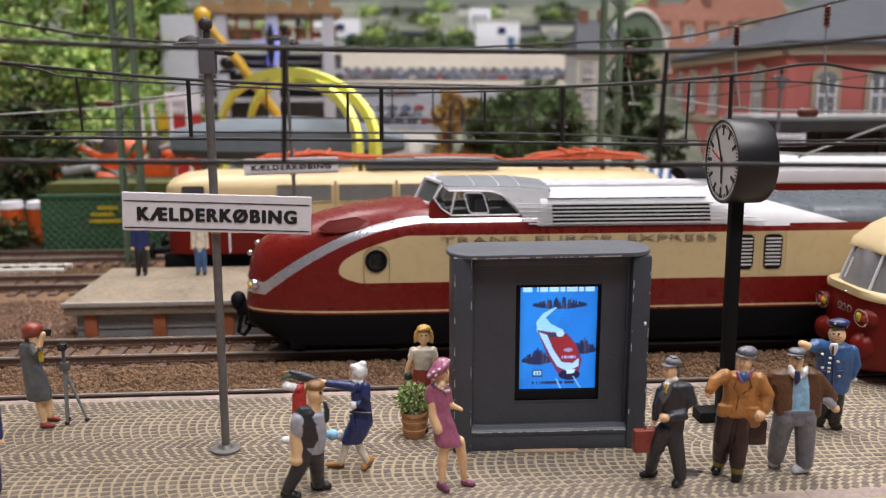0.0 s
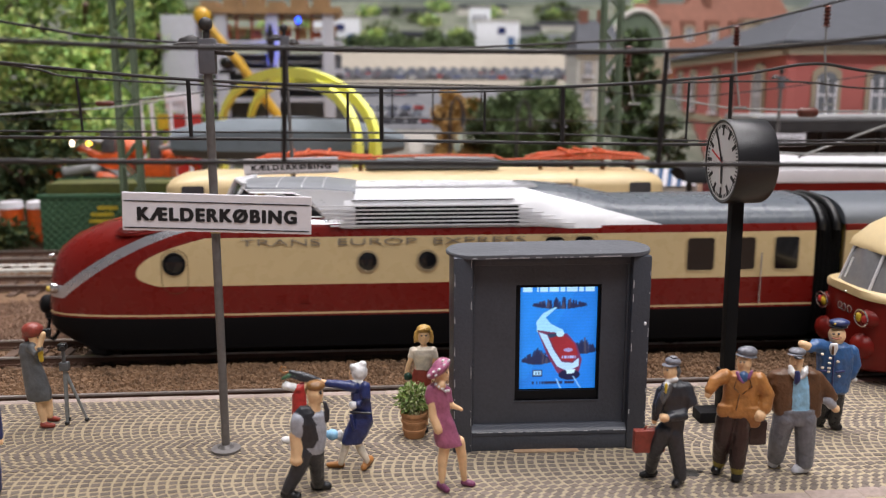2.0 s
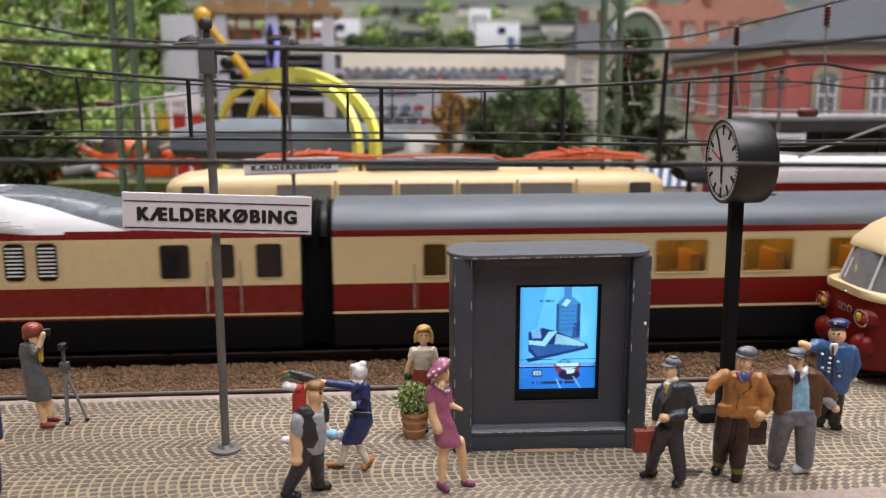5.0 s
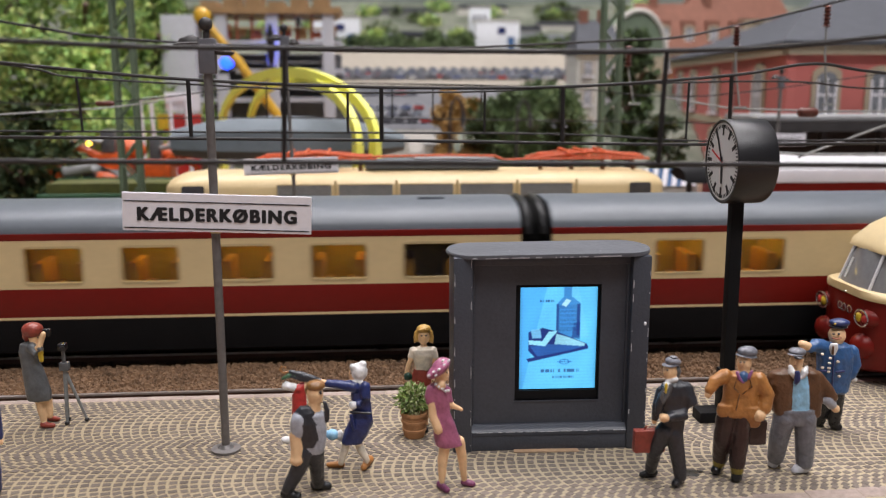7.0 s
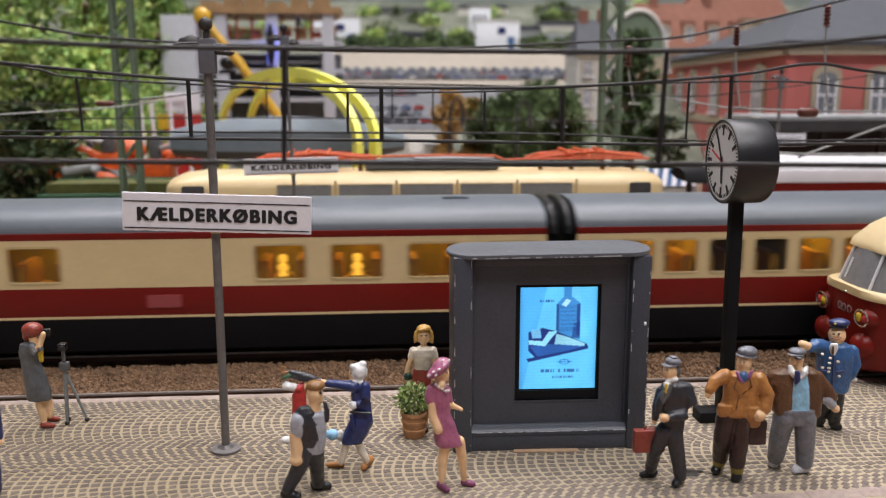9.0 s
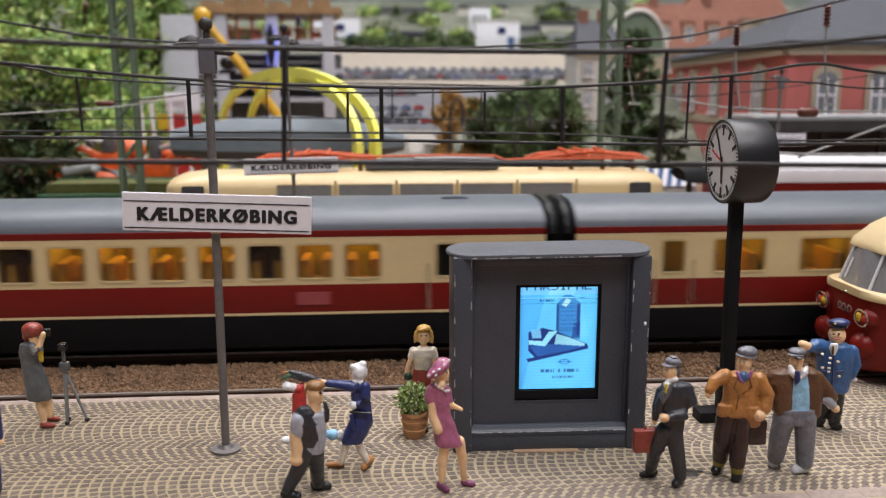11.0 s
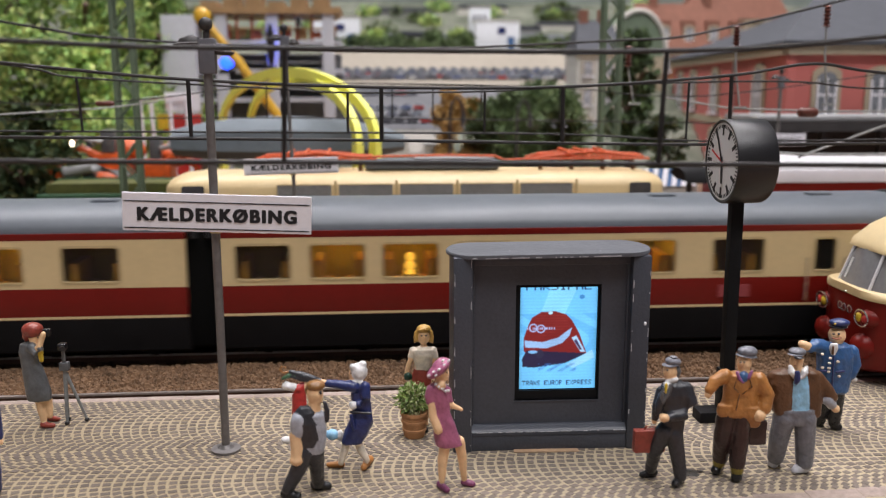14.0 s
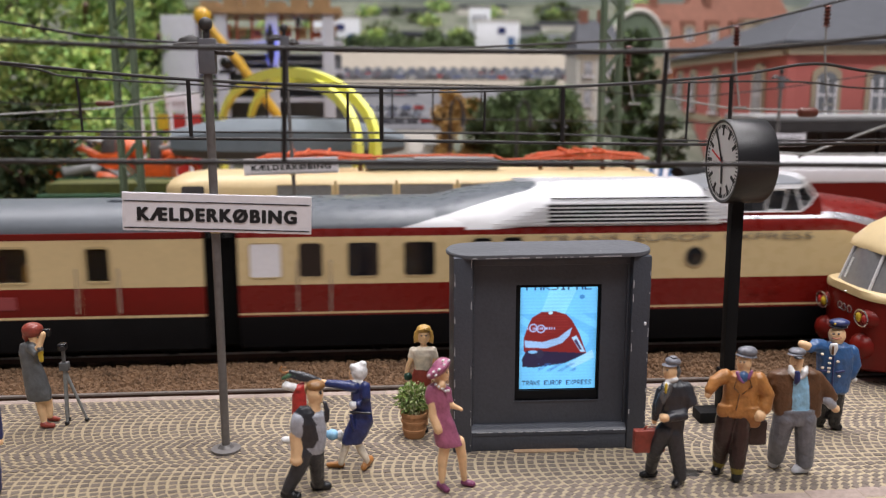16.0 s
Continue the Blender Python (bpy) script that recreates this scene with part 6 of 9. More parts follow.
def blonde_woman():
    s = [
        ("B", SKIN, (-0.53, 0, 19.7), (1.29, 1.32, 1.63)),
        ("B", SKIN, (-0.55, -0.25, 18.93), (0.93, 1.03, 0.81)),
        ("B", SKIN, (-0.6, -1.3, 19.88), (0.26, 0.23, 0.32)),
        ("B", SHADE, (-0.59, -0.95, 19.1), (0.28, 0.25, 0.11)),
        ("B", COAL, (-1.06, -1.23, 20.27), (0.21, 0.18, 0.16)),
        ("B", COAL, (-0.14, -1.23, 20.25), (0.21, 0.18, 0.16)),
        ("B", BLOND, (-0.51, 0.3, 21.29), (1.63, 1.46, 0.96)),
        ("B", BLOND, (-0.48, 0.9, 19.93), (1.63, 1.47, 1.54)),
        ("L", BLOND, [(-2.01, 0, 20.72), (-2.21, 0, 19.63), (-2.07, 0, 18.64), (-2.45, 0, 18.45)], [0.53, 0.53, 0.53, 0.24]),
        ("L", BLOND, [(0.96, 0, 20.65), (1.15, 0, 19.56), (1.0, 0, 18.57), (1.38, 0, 18.36)], [0.53, 0.53, 0.53, 0.24]),
        ("L", BLOND, [(-1.53, -1.0, 21.39), (-0.35, -1.1, 21.69), (0.62, -0.9, 21.12)], [0.24, 0.33, 0.24]),
        ("L", SKIN, [(-0.58, 0, 18.31), (-0.64, 0, 17.31)], [0.62, 0.81]),
        ("T", CREAMY, [(-0.63, 0, 17.61, 0.96, 0.65), (-0.68, 0, 17.11, 2.11, 1.43), (-0.69, 0, 15.97, 2.3, 1.57), (-0.7, 0, 14.47, 2.02, 1.37), (-0.8, 0, 12.96, 1.73, 1.18), (-0.8, 0, 12.41, 1.64, 1.11)]),
        ("T", BRICK, [(-0.9, 0, 12.61, 1.69, 1.15), (-1.1, 0, 11.21, 2.03, 1.38), (-1.21, 0, 8.18, 2.51, 1.71), (-1.22, 0, 4.11, 2.91, 1.98), (-1.23, 0, 3.9, 2.43, 1.65)]),
        ("L", CREAMY, [(-2.8, 0, 16.77), (-3.19, 0, 15.38)], [0.81, 0.82]),
        ("L", CREAMY, [(1.43, 0, 16.66), (1.81, 0, 15.25)], [0.82, 0.82]),
        ("L", SKIN, [(-3.3, -0.3, 15.08), (-3.79, -0.3, 13.64), (-4.28, -0.3, 12.1)], [0.58, 0.53, 0.48]),
        ("L", SKIN, [(1.79, -0.3, 14.95), (1.69, -0.3, 13.25), (1.35, -0.3, 11.75)], [0.58, 0.53, 0.48]),
        ("B", paint("bottle_green", (0.01, 0.05, 0.035)), (-4.01, -0.5, 11.16), (0.86, 0.78, 0.96)),
        ("L", SKIN, [(-2.29, 0, 4.14), (-2.22, 0, -0.23)], [0.87, 0.54]),
        ("L", SHOE, [(-2.39, -3.53, 0.54), (-2.62, -4.28, 0.45)], [0.57, 0.48]),
        ("L", SKIN, [(-0.16, 0, 4.07), (-0.27, 0, -0.29)], [0.87, 0.54]),
        ("L", SHOE, [(-0.48, -3.68, 0.54), (-0.34, -4.46, 0.45)], [0.57, 0.48]),
    ]
    return figurine(10.5, 178.5, 0, s, "blonde painted figurine in white blouse and red skirt")


def photographer():
    s = [
        ("B", SKIN, (-0.27, 0, 19.73), (1.19, 1.21, 1.34)),
        ("B", SKIN, (-0.12, -0.1, 19.05), (0.85, 0.95, 0.67)),
        ("B", SKIN, (0.61, -0.58, 19.71), (0.24, 0.21, 0.27)),
        ("B", SHADE, (0.42, -0.66, 19.18), (0.26, 0.23, 0.09)),
        ("B", COAL, (0.74, -1.04, 20.18), (0.19, 0.17, 0.13)),
        ("B", BRICK, (-0.65, 0, 21.62), (2.21, 1.99, 1.66)),
        ("B", BRICK, (-2.12, 0.4, 20.39), (0.87, 0.78, 1.35)),
        ("T", WOOL, [(-1.33, 0, 19.01, 1.03, 0.7), (-1.67, 0, 18.61, 1.74, 1.18), (-1.82, 0, 16.8, 1.98, 1.35), (-1.53, 0, 14.32, 1.99, 1.35), (-1.0, 0, 11.39, 2.31, 1.57), (-0.51, 0, 8.03, 2.56, 1.74), (-0.37, 0, 6.35, 2.4, 1.63), (-0.39, 0, 6.14, 2.0, 1.36)]),
        ("L", WOOL, [(-0.73, -1.0, 18.11), (0.6, -1.6, 16.75), (1.19, -1.7, 17.87)], [1.18, 1.02, 0.79]),
        ("L", SKIN, [(0.94, -1.6, 18.13), (1.71, -1.6, 20.07), (2.18, -1.6, 21.2)], [0.67, 0.59, 0.59]),
        ("L", YELLOW, [(1.1, -1.2, 17.19), (1.1, -1.2, 15.26)], [0.55, 0.47]),
        ("X", SHOE, (1.78, 3.43, -1.7, -0.3999999999999999, 20.5, 22.09)),
        ("L", SKIN, [(-0.39, 0, 6.14), (-0.19, 0, 3.81), (0.1, 0, 1.17)], [1.0, 0.88, 0.6]),
        ("L", SKIN, [(0.95, 0.6, 6.09), (1.11, 0.6, 4.18), (1.27, 0.6, 2.26)], [0.97, 0.81, 0.57]),
        ("L", BRICK, [(-0.03, -0.28, 0.69), (2.05, -0.48, 0.53)], [0.72, 0.56]),
        ("L", BRICK, [(-0.06, 3.78, 0.62), (1.82, 3.37, 0.47)], [0.66, 0.49]),
    ]
    return figurine(-71.2, 183.4, 0, s, "painted figurine in grey coat holding a camera")


def business_man():
    s = [
        ("B", SKIN, (-1.08, 0, 21.97), (1.25, 1.28, 1.61)),
        ("B", SKIN, (-1.29, -0.08, 21.16), (0.9, 1.0, 0.8)),
        ("B", SKIN, (-2.11, -0.46, 21.95), (0.25, 0.22, 0.32)),
        ("B", SHADE, (-1.9, -0.62, 21.33), (0.27, 0.25, 0.11)),
        ("B", COAL, (-1.94, -1.21, 22.6), (0.2, 0.18, 0.16)),
        ("B", SLATE, (-0.5, 0.2, 23.75), (1.52, 1.29, 0.8), 8),
        ("B", SLATE, (-0.96, 0, 23.18), (1.56, 1.34, 0.22), -4),
        ("B", SLATE, (-0.48, 0, 24.56), (0.71, 0.62, 0.27), 10),
        ("B", WOOL, (0.32, 0.3, 21.74), (0.81, 0.73, 1.25)),
        ("L", SKIN, [(-0.76, 0, 20.98), (-0.41, 0, 19.56)], [0.89, 0.99]),
        ("L", WHITE, [(-1.85, -0.9, 20.34), (-0.95, -0.9, 20.59), (0.04, -0.9, 20.75)], [0.36, 0.45, 0.36]),
        ("L", WHITE, [(-1.99, -1.1, 19.85), (-2.02, -1.1, 18.59)], [0.62, 0.36]),
        ("L", YELLOW, [(-2.16, -1.6, 20.03), (-2.19, -1.6, 18.64)], [0.27, 0.22]),
        ("T", COAL, [(-0.26, 0, 20.26, 1.25, 0.85), (0.05, 0, 19.5, 2.42, 1.65), (0.13, 0, 17.9, 2.7, 1.83), (-0.04, 0, 15.78, 2.52, 1.71), (-0.03, 0, 13.64, 2.26, 1.53), (0.16, 0, 11.73, 1.9, 1.29), (0.15, 0, 10.0, 1.72, 1.17), (0.17, 0, 9.71, 1.45, 0.99)]),
        ("L", COAL, [(-2.42, -0.9, 17.83), (-3.02, -0.9, 15.97), (-3.12, -0.9, 14.28)], [0.8, 0.8, 0.54]),
        ("L", WOOL, [(-1.22, -1.75, 20.06), (-1.77, -1.75, 18.35), (-2.51, -1.75, 16.65)], [0.27, 0.4, 0.18]),
        ("L", WOOL, [(-2.68, -1.6, 19.49), (-2.89, -1.6, 18.1), (-2.64, -1.6, 16.6)], [0.22, 0.36, 0.18]),
        ("L", COAL, [(2.01, -0.3, 18.66), (2.76, -0.9, 16.03), (1.43, -1.5, 14.37), (-1.19, -2.0, 14.08)], [1.35, 1.3, 1.12, 0.85]),
        ("B", SKIN, (-2.41, -2.1, 14.06), (0.89, 0.8, 0.85)),
        ("L", COAL, [(-2.32, 0.4, 18.06), (-3.01, 0.4, 15.0), (-3.2, 0.4, 13.3)], [0.99, 0.9, 0.72]),
        ("B", SKIN, (-3.32, 0.5, 12.5), (0.54, 0.49, 0.68)),
        ("L", COAL, [(-1.46, 0, 10.82), (-2.73, 1.2, 6.49), (-2.53, 3.54, 1.99)], [1.63, 1.37, 1.07]),
        ("L", COAL, [(0.27, 0.1, 10.24), (1.23, 0.1, 5.87), (1.9, 0.1, 1.94)], [1.63, 1.37, 1.15]),
        ("L", SHOE, [(-1.67, 4.29, 0.82), (-3.93, 3.79, 0.63)], [0.85, 0.66]),
        ("L", SHOE, [(2.52, 1.46, 0.98), (0.78, -0.61, 0.75)], [1.02, 0.78]),
        ("X", BRICK, (-6.76, -0.91, 0.5, 2.3, 6.26, 10.6)),
        ("L", BRICK, [(-4.83, 1.3, 10.4), (-4.49, 1.3, 11.16), (-2.77, 1.3, 11.1), (-2.41, 1.3, 10.32)], [0.23, 0.23, 0.23, 0.23]),
    ]
    return figurine(53.0, 145.5, 0, s, "painted figurine in black suit with red bag")


def man_in_tan():
    s = [
        ("B", SKIN, (1.75, 0, 22.61), (1.36, 1.39, 1.63)),
        ("B", SKIN, (1.61, -0.16, 21.81), (0.98, 1.09, 0.82)),
        ("B", SKIN, (0.89, -0.88, 22.71), (0.27, 0.24, 0.32)),
        ("B", SHADE, (1.1, -0.78, 22.0), (0.3, 0.27, 0.11)),
        ("B", COAL, (0.55, -1.24, 23.25), (0.22, 0.19, 0.16)),
        ("B", COAL, (1.13, -1.39, 23.28), (0.22, 0.19, 0.16)),
        ("B", SLATE, (2.35, 0.2, 24.7), (1.81, 1.54, 1.09)),
        ("B", SLATE, (2.12, 0, 24.02), (1.99, 1.54, 0.27), 6),
        ("L", SKIN, [(1.82, 0, 21.52), (1.8, 0, 20.33)], [1.0, 1.18]),
        ("B", DENIM, (1.29, -1.2, 20.37), (0.9, 0.81, 1.08)),
        ("L", LILAC, [(-0.23, -1.75, 21.54), (0.22, -1.75, 20.4), (0.91, -1.75, 19.63)], [0.27, 0.31, 0.23]),
        ("L", LILAC, [(2.46, -1.75, 21.56), (1.98, -1.75, 20.35), (1.1, -1.75, 19.62)], [0.27, 0.32, 0.23]),
        ("T", TAN, [(1.65, 0, 21.19, 1.36, 0.85), (1.5, 0, 20.62, 2.73, 1.69), (1.52, 0, 18.91, 3.28, 2.03), (1.49, 0, 16.52, 3.2, 1.98), (1.36, 0, 14.11, 3.48, 2.16), (1.32, 0, 13.15, 3.58, 2.22), (1.34, 0, 12.86, 3.03, 1.88)]),
        ("T", TAN, [(2.73, -0.75, 14.84, 2.19, 1.53), (3.19, -0.75, 12.9, 2.19, 1.54), (3.88, -0.75, 11.04, 1.19, 0.83), (4.01, -0.75, 10.55, 0.55, 0.39)]),
        ("T", TAN, [(-1.26, -0.7, 15.18, 1.64, 1.15), (-1.54, -0.7, 13.75, 1.55, 1.08), (-1.69, -0.7, 13.13, 1.28, 0.89), (-1.78, -0.7, 12.94, 0.73, 0.51)]),
        ("L", COCOA, [(-0.5, -2.2, 20.01), (-0.8, -2.2, 18.8), (0.19, -2.2, 17.83)], [0.09, 0.13, 0.09]),
        ("L", COCOA, [(2.08, -2.2, 20.13), (2.53, -2.2, 18.89), (0.85, -2.2, 17.62)], [0.09, 0.13, 0.09]),
        ("L", COCOA, [(0.24, -2.35, 17.6), (-0.22, -2.35, 14.58)], [0.09, 0.09]),
        ("L", TAN, [(-1.66, 0, 20.33), (-3.68, -0.3, 19.25), (-4.69, -0.7, 17.99)], [1.36, 1.18, 0.91]),
        ("B", SKIN, (-4.96, -0.8, 17.13), (0.72, 0.65, 0.68)),
        ("L", TAN, [(4.49, -0.3, 19.6), (6.07, -0.9, 16.62), (5.33, -1.6, 14.6)], [1.46, 1.41, 1.23]),
        ("B", SKIN, (4.35, -2.0, 13.35), (1.13, 1.02, 1.13)),
        ("L", PLUM, [(-0.91, 0, 12.73), (-1.06, 0.8, 8.03), (-0.41, 2.91, 3.22)], [1.83, 1.67, 1.46]),
        ("L", PLUM, [(1.6, -0.3, 12.77), (1.79, -0.3, 8.4), (1.54, -0.3, 3.4)], [1.83, 1.66, 1.44]),
        ("L", OLIVE, [(-0.49, 2.91, 3.02), (-0.56, 2.91, 2.42)], [1.37, 1.23]),
        ("L", OLIVE, [(1.57, -0.3, 2.9), (1.56, -0.3, 2.31)], [1.3, 1.21]),
        ("L", SHOE, [(-0.09, 4.11, 1.06), (-1.2, 2.53, 0.91)], [1.1, 0.94]),
        ("L", SHOE, [(2.06, 0.71, 1.13), (1.45, -0.64, 0.98)], [1.17, 1.02]),
        ("X", PLUM, (3.88, 7.18, 0.3, 2.3, 6.5, 11.3)),
        ("L", PLUM, [(4.79, 1.2, 11.01), (5.19, 1.2, 12.08), (6.39, 1.2, 12.04), (6.95, 1.2, 10.95)], [0.28, 0.28, 0.28, 0.28]),
    ]
    return figurine(64.4, 147.0, 0, s, "painted figurine in tan jacket with brown bag")


def man_in_grey():
    s = [
        ("B", SKIN, (0.29, 0, 22.1), (1.25, 1.27, 1.67)),
        ("B", SKIN, (0.18, -0.19, 21.29), (0.9, 1.0, 0.83)),
        ("B", SKIN, (-0.53, -1.0, 22.23), (0.25, 0.22, 0.33)),
        ("B", SHADE, (-0.3, -0.83, 21.48), (0.27, 0.25, 0.12)),
        ("B", SLATE, (0.4, 0.2, 23.77), (1.66, 1.39, 0.74)),
        ("B", SLATE, (-0.06, -0.2, 23.42), (1.48, 1.33, 0.18)),
        ("B", COAL, (0.09, -1.12, 23.04), (0.87, 0.78, 0.32)),
        ("L", SKIN, [(0.4, 0, 21.23), (0.61, 0, 19.77)], [0.93, 1.11]),
        ("T", SKY, [(0.54, -0.45, 19.68, 1.57, 1.18), (0.67, -0.45, 17.98, 1.85, 1.39), (0.86, -0.45, 15.54, 1.95, 1.46), (1.06, -0.45, 12.99, 1.87, 1.4)]),
        ("T", COCOA, [(-1.38, 0, 20.69, 0.93, 0.74), (-2.19, 0, 20.04, 2.04, 1.63), (-2.42, 0, 17.91, 2.32, 1.86), (-2.11, 0, 14.97, 2.14, 1.71), (-1.72, 0, 12.31, 1.87, 1.5), (-1.69, 0, 11.91, 1.5, 1.2)]),
        ("T", COCOA, [(2.37, 0, 20.59, 0.93, 0.84), (3.1, 0, 19.9, 1.76, 1.59), (3.6, 0, 17.25, 1.86, 1.68), (3.94, 0, 14.31, 1.68, 1.51), (4.06, 0, 11.54, 1.5, 1.35), (4.09, 0, 11.24, 1.13, 1.01)]),
        ("L", WHITE, [(-1.28, -0.9, 21.28), (-1.12, -1.5, 20.32), (-0.58, -1.7, 19.41)], [0.41, 0.6, 0.23]),
        ("L", WHITE, [(1.79, -0.9, 21.0), (1.27, -1.5, 20.16), (0.57, -1.7, 19.38)], [0.41, 0.6, 0.23]),
        ("L", NAVY, [(-0.29, -2.0, 20.56), (-0.17, -2.0, 19.02), (-0.37, -2.0, 18.45)], [0.37, 0.46, 0.28]),
        ("L", NAVY, [(-0.72, -2.0, 20.57), (-0.75, -2.0, 18.46)], [0.23, 0.14]),
        ("L", COCOA, [(4.36, 0, 18.7), (6.22, -0.4, 16.44), (7.22, -0.8, 15.19)], [1.4, 1.3, 1.07]),
        ("L", PALE, [(6.39, -1.0, 14.6), (7.14, -1.0, 13.8)], [1.02, 0.93]),
        ("B", SKIN, (7.88, -1.2, 12.97), (0.79, 0.71, 0.75)),
        ("L", COCOA, [(-3.64, 0.4, 18.77), (-4.1, 0.4, 15.86)], [1.3, 1.12]),
        ("T", SLATE, [(0.75, 0, 12.92, 3.74, 2.06), (0.79, 0, 11.2, 3.75, 2.06), (0.78, 0, 9.96, 3.47, 1.91)]),
        ("L", SLATE, [(-1.23, 0, 11.01), (-1.61, 0.8, 6.72), (-1.21, 2.24, 2.34)], [2.06, 1.84, 1.58]),
        ("L", SLATE, [(2.65, -0.2, 10.97), (3.0, -0.2, 6.48), (3.23, -0.2, 2.36)], [2.06, 1.84, 1.61]),
        ("L", ASH, [(-0.8, 3.38, 1.21), (-1.5, 2.48, 1.02)], [1.26, 1.06]),
        ("L", ASH, [(3.35, 0.07, 1.33), (1.36, -0.46, 0.73)], [1.38, 0.76]),
    ]
    return figurine(76.8, 149.2, 0, s, "painted figurine in brown jacket and grey trousers")


def conductor():
    s = [
        ("B", SKIN, (0.98, 0, 20.8), (1.78, 1.82, 1.88)),
        ("B", SKIN, (0.88, -0.21, 19.88), (1.28, 1.42, 0.94)),
        ("B", SKIN, (0.1, -1.12, 20.91), (0.35, 0.32, 0.37)),
        ("B", SHADE, (0.37, -0.88, 20.05), (0.39, 0.35, 0.13)),
        ("B", COAL, (-0.71, -1.66, 21.55), (0.28, 0.25, 0.19)),
        ("B", COAL, (0.35, -1.77, 21.56), (0.28, 0.25, 0.19)),
        ("B", NAVY, (1.46, 0.3, 23.41), (2.2, 1.78, 0.89)),
        ("B", SHOE, (1.15, 0, 22.63), (1.88, 1.72, 0.31)),
        ("B", YELLOW, (-0.78, -2.0, 23.77), (0.26, 0.23, 0.26)),
        ("L", SHADE, [(-0.92, -1.75, 20.7), (0.07, -1.75, 20.46), (0.91, -1.75, 20.71)], [0.16, 0.21, 0.16]),
        ("T", BLUE, [(1.11, 0, 19.38, 1.47, 1.06), (0.84, 0, 18.62, 3.15, 2.27), (0.92, 0, 16.44, 3.68, 2.65), (1.05, 0, 13.69, 3.58, 2.58), (0.95, 0, 10.93, 3.49, 2.51), (0.8, 0, 8.83, 3.39, 2.44), (0.83, 0, 8.5, 2.86, 2.06)]),
        ("T", WHITE, [(-0.84, -2.35, 19.8, 0.83, 0.41), (-0.86, -2.35, 18.73, 1.03, 0.47), (-0.85, -2.35, 17.33, 0.31, 0.21)]),
        ("L", COCOA, [(-1.28, -2.95, 19.24), (-1.26, -2.95, 17.74)], [0.21, 0.26]),
        ("L", BLUE, [(-2.41, -0.3, 18.52), (-4.06, -0.8, 18.98), (-5.2, -1.2, 18.59)], [1.57, 1.41, 1.14]),
        ("L", SKIN, [(-5.82, -1.3, 18.91), (-7.15, -1.3, 19.42)], [0.93, 0.83]),
        ("L", BLUE, [(4.41, 0, 17.17), (5.22, -0.3, 14.23), (4.22, -0.8, 12.5)], [1.47, 1.37, 1.16]),
        ("B", WHITE, (4.98, -0.9, 11.36), (0.74, 0.66, 0.53)),
        ("B", CREAMY, (-1.66, -2.95, 16.78), (0.36, 0.33, 0.26)),
        ("B", CREAMY, (-1.78, -2.95, 15.71), (0.36, 0.33, 0.26)),
        ("B", CREAMY, (-1.8, -2.95, 14.63), (0.36, 0.33, 0.26)),
        ("B", CREAMY, (-1.84, -2.95, 13.87), (0.36, 0.33, 0.26)),
        ("B", CREAMY, (-3.45, -2.95, 17.69), (0.36, 0.32, 0.26)),
        ("B", CREAMY, (-3.21, -2.95, 14.78), (0.36, 0.33, 0.26)),
        ("B", CREAMY, (0.02, -2.95, 15.99), (0.36, 0.33, 0.26)),
        ("B", CREAMY, (0.51, -2.95, 12.84), (0.36, 0.33, 0.26)),
        ("L", NAVY, [(-3.58, -2.75, 14.07), (-2.23, -2.75, 13.93)], [0.26, 0.26]),
        ("L", NAVY, [(0.01, -2.75, 13.65), (1.56, -2.75, 13.83)], [0.26, 0.26]),
        ("L", NAVY, [(-0.96, -2.9, 17.07), (-0.75, -2.9, 10.13)], [0.16, 0.16]),
        ("L", SHOE, [(-0.62, 0, 8.76), (-0.79, 0, 5.42), (-0.15, 1.68, 1.66)], [1.69, 1.49, 1.18]),
        ("L", SHOE, [(1.91, -0.2, 8.76), (1.92, -0.2, 4.86), (1.87, -0.2, 1.49)], [1.69, 1.49, 1.17]),
        ("L", SHOE, [(0.46, 2.75, 0.93), (-0.4, 1.94, 0.82)], [0.97, 0.86]),
        ("L", SHOE, [(2.08, 0.09, 0.92), (2.84, -0.58, 0.71)], [0.96, 0.75]),
    ]
    return figurine(94.7, 169.1, 0, s, "painted figurine of a guard in blue uniform")


def edge_figure(x, y, coat, legs, label, z=0.0, k=1.0):
    s = face(0, 0, 19.3 * k, 0.2, 1.3 * k)
    s += [("B", HAIR, (0, 0.3, 20 * k), (1.5 * k, 1.5 * k, 1.2 * k)), ("L", coat, [(0, 0, 16 * k), (0, 0, 10 * k)], [2.0 * k, 2.0 * k], 0.75), ("L", coat, [(-2.2 * k, 0, 16 * k), (-2.5 * k, -0.3, 11 * k)], [0.9 * k, 0.7 * k]), ("L", coat, [(2.2 * k, 0, 16 * k), (2.6 * k, -0.3, 11 * k)], [0.9 * k, 0.7 * k]), ("B", SKIN, (2.6 * k, -0.4, 10 * k), 0.7 * k), ("B", SKIN, (-2.6 * k, -0.4, 10 * k), 0.7 * k)]
    s += [("L", legs, [(-1.0 * k, 0, 9.6 * k), (-1.1 * k, 0, 1.2)], [1.3 * k, 0.85 * k]), ("L", legs, [(1.0 * k, 0, 9.6 * k), (1.2 * k, 0, 1.2)], [1.3 * k, 0.85 * k]), ("L", SHOE, [(-1.1 * k, 0, 0.6), (-1.2 * k, -1.2, 0.5)], [0.7, 0.55]), ("L", SHOE, [(1.2 * k, 0, 0.6), (1.4 * k, -1.2, 0.5)], [0.7, 0.55])]
    return figurine(x, y, z, s, label)


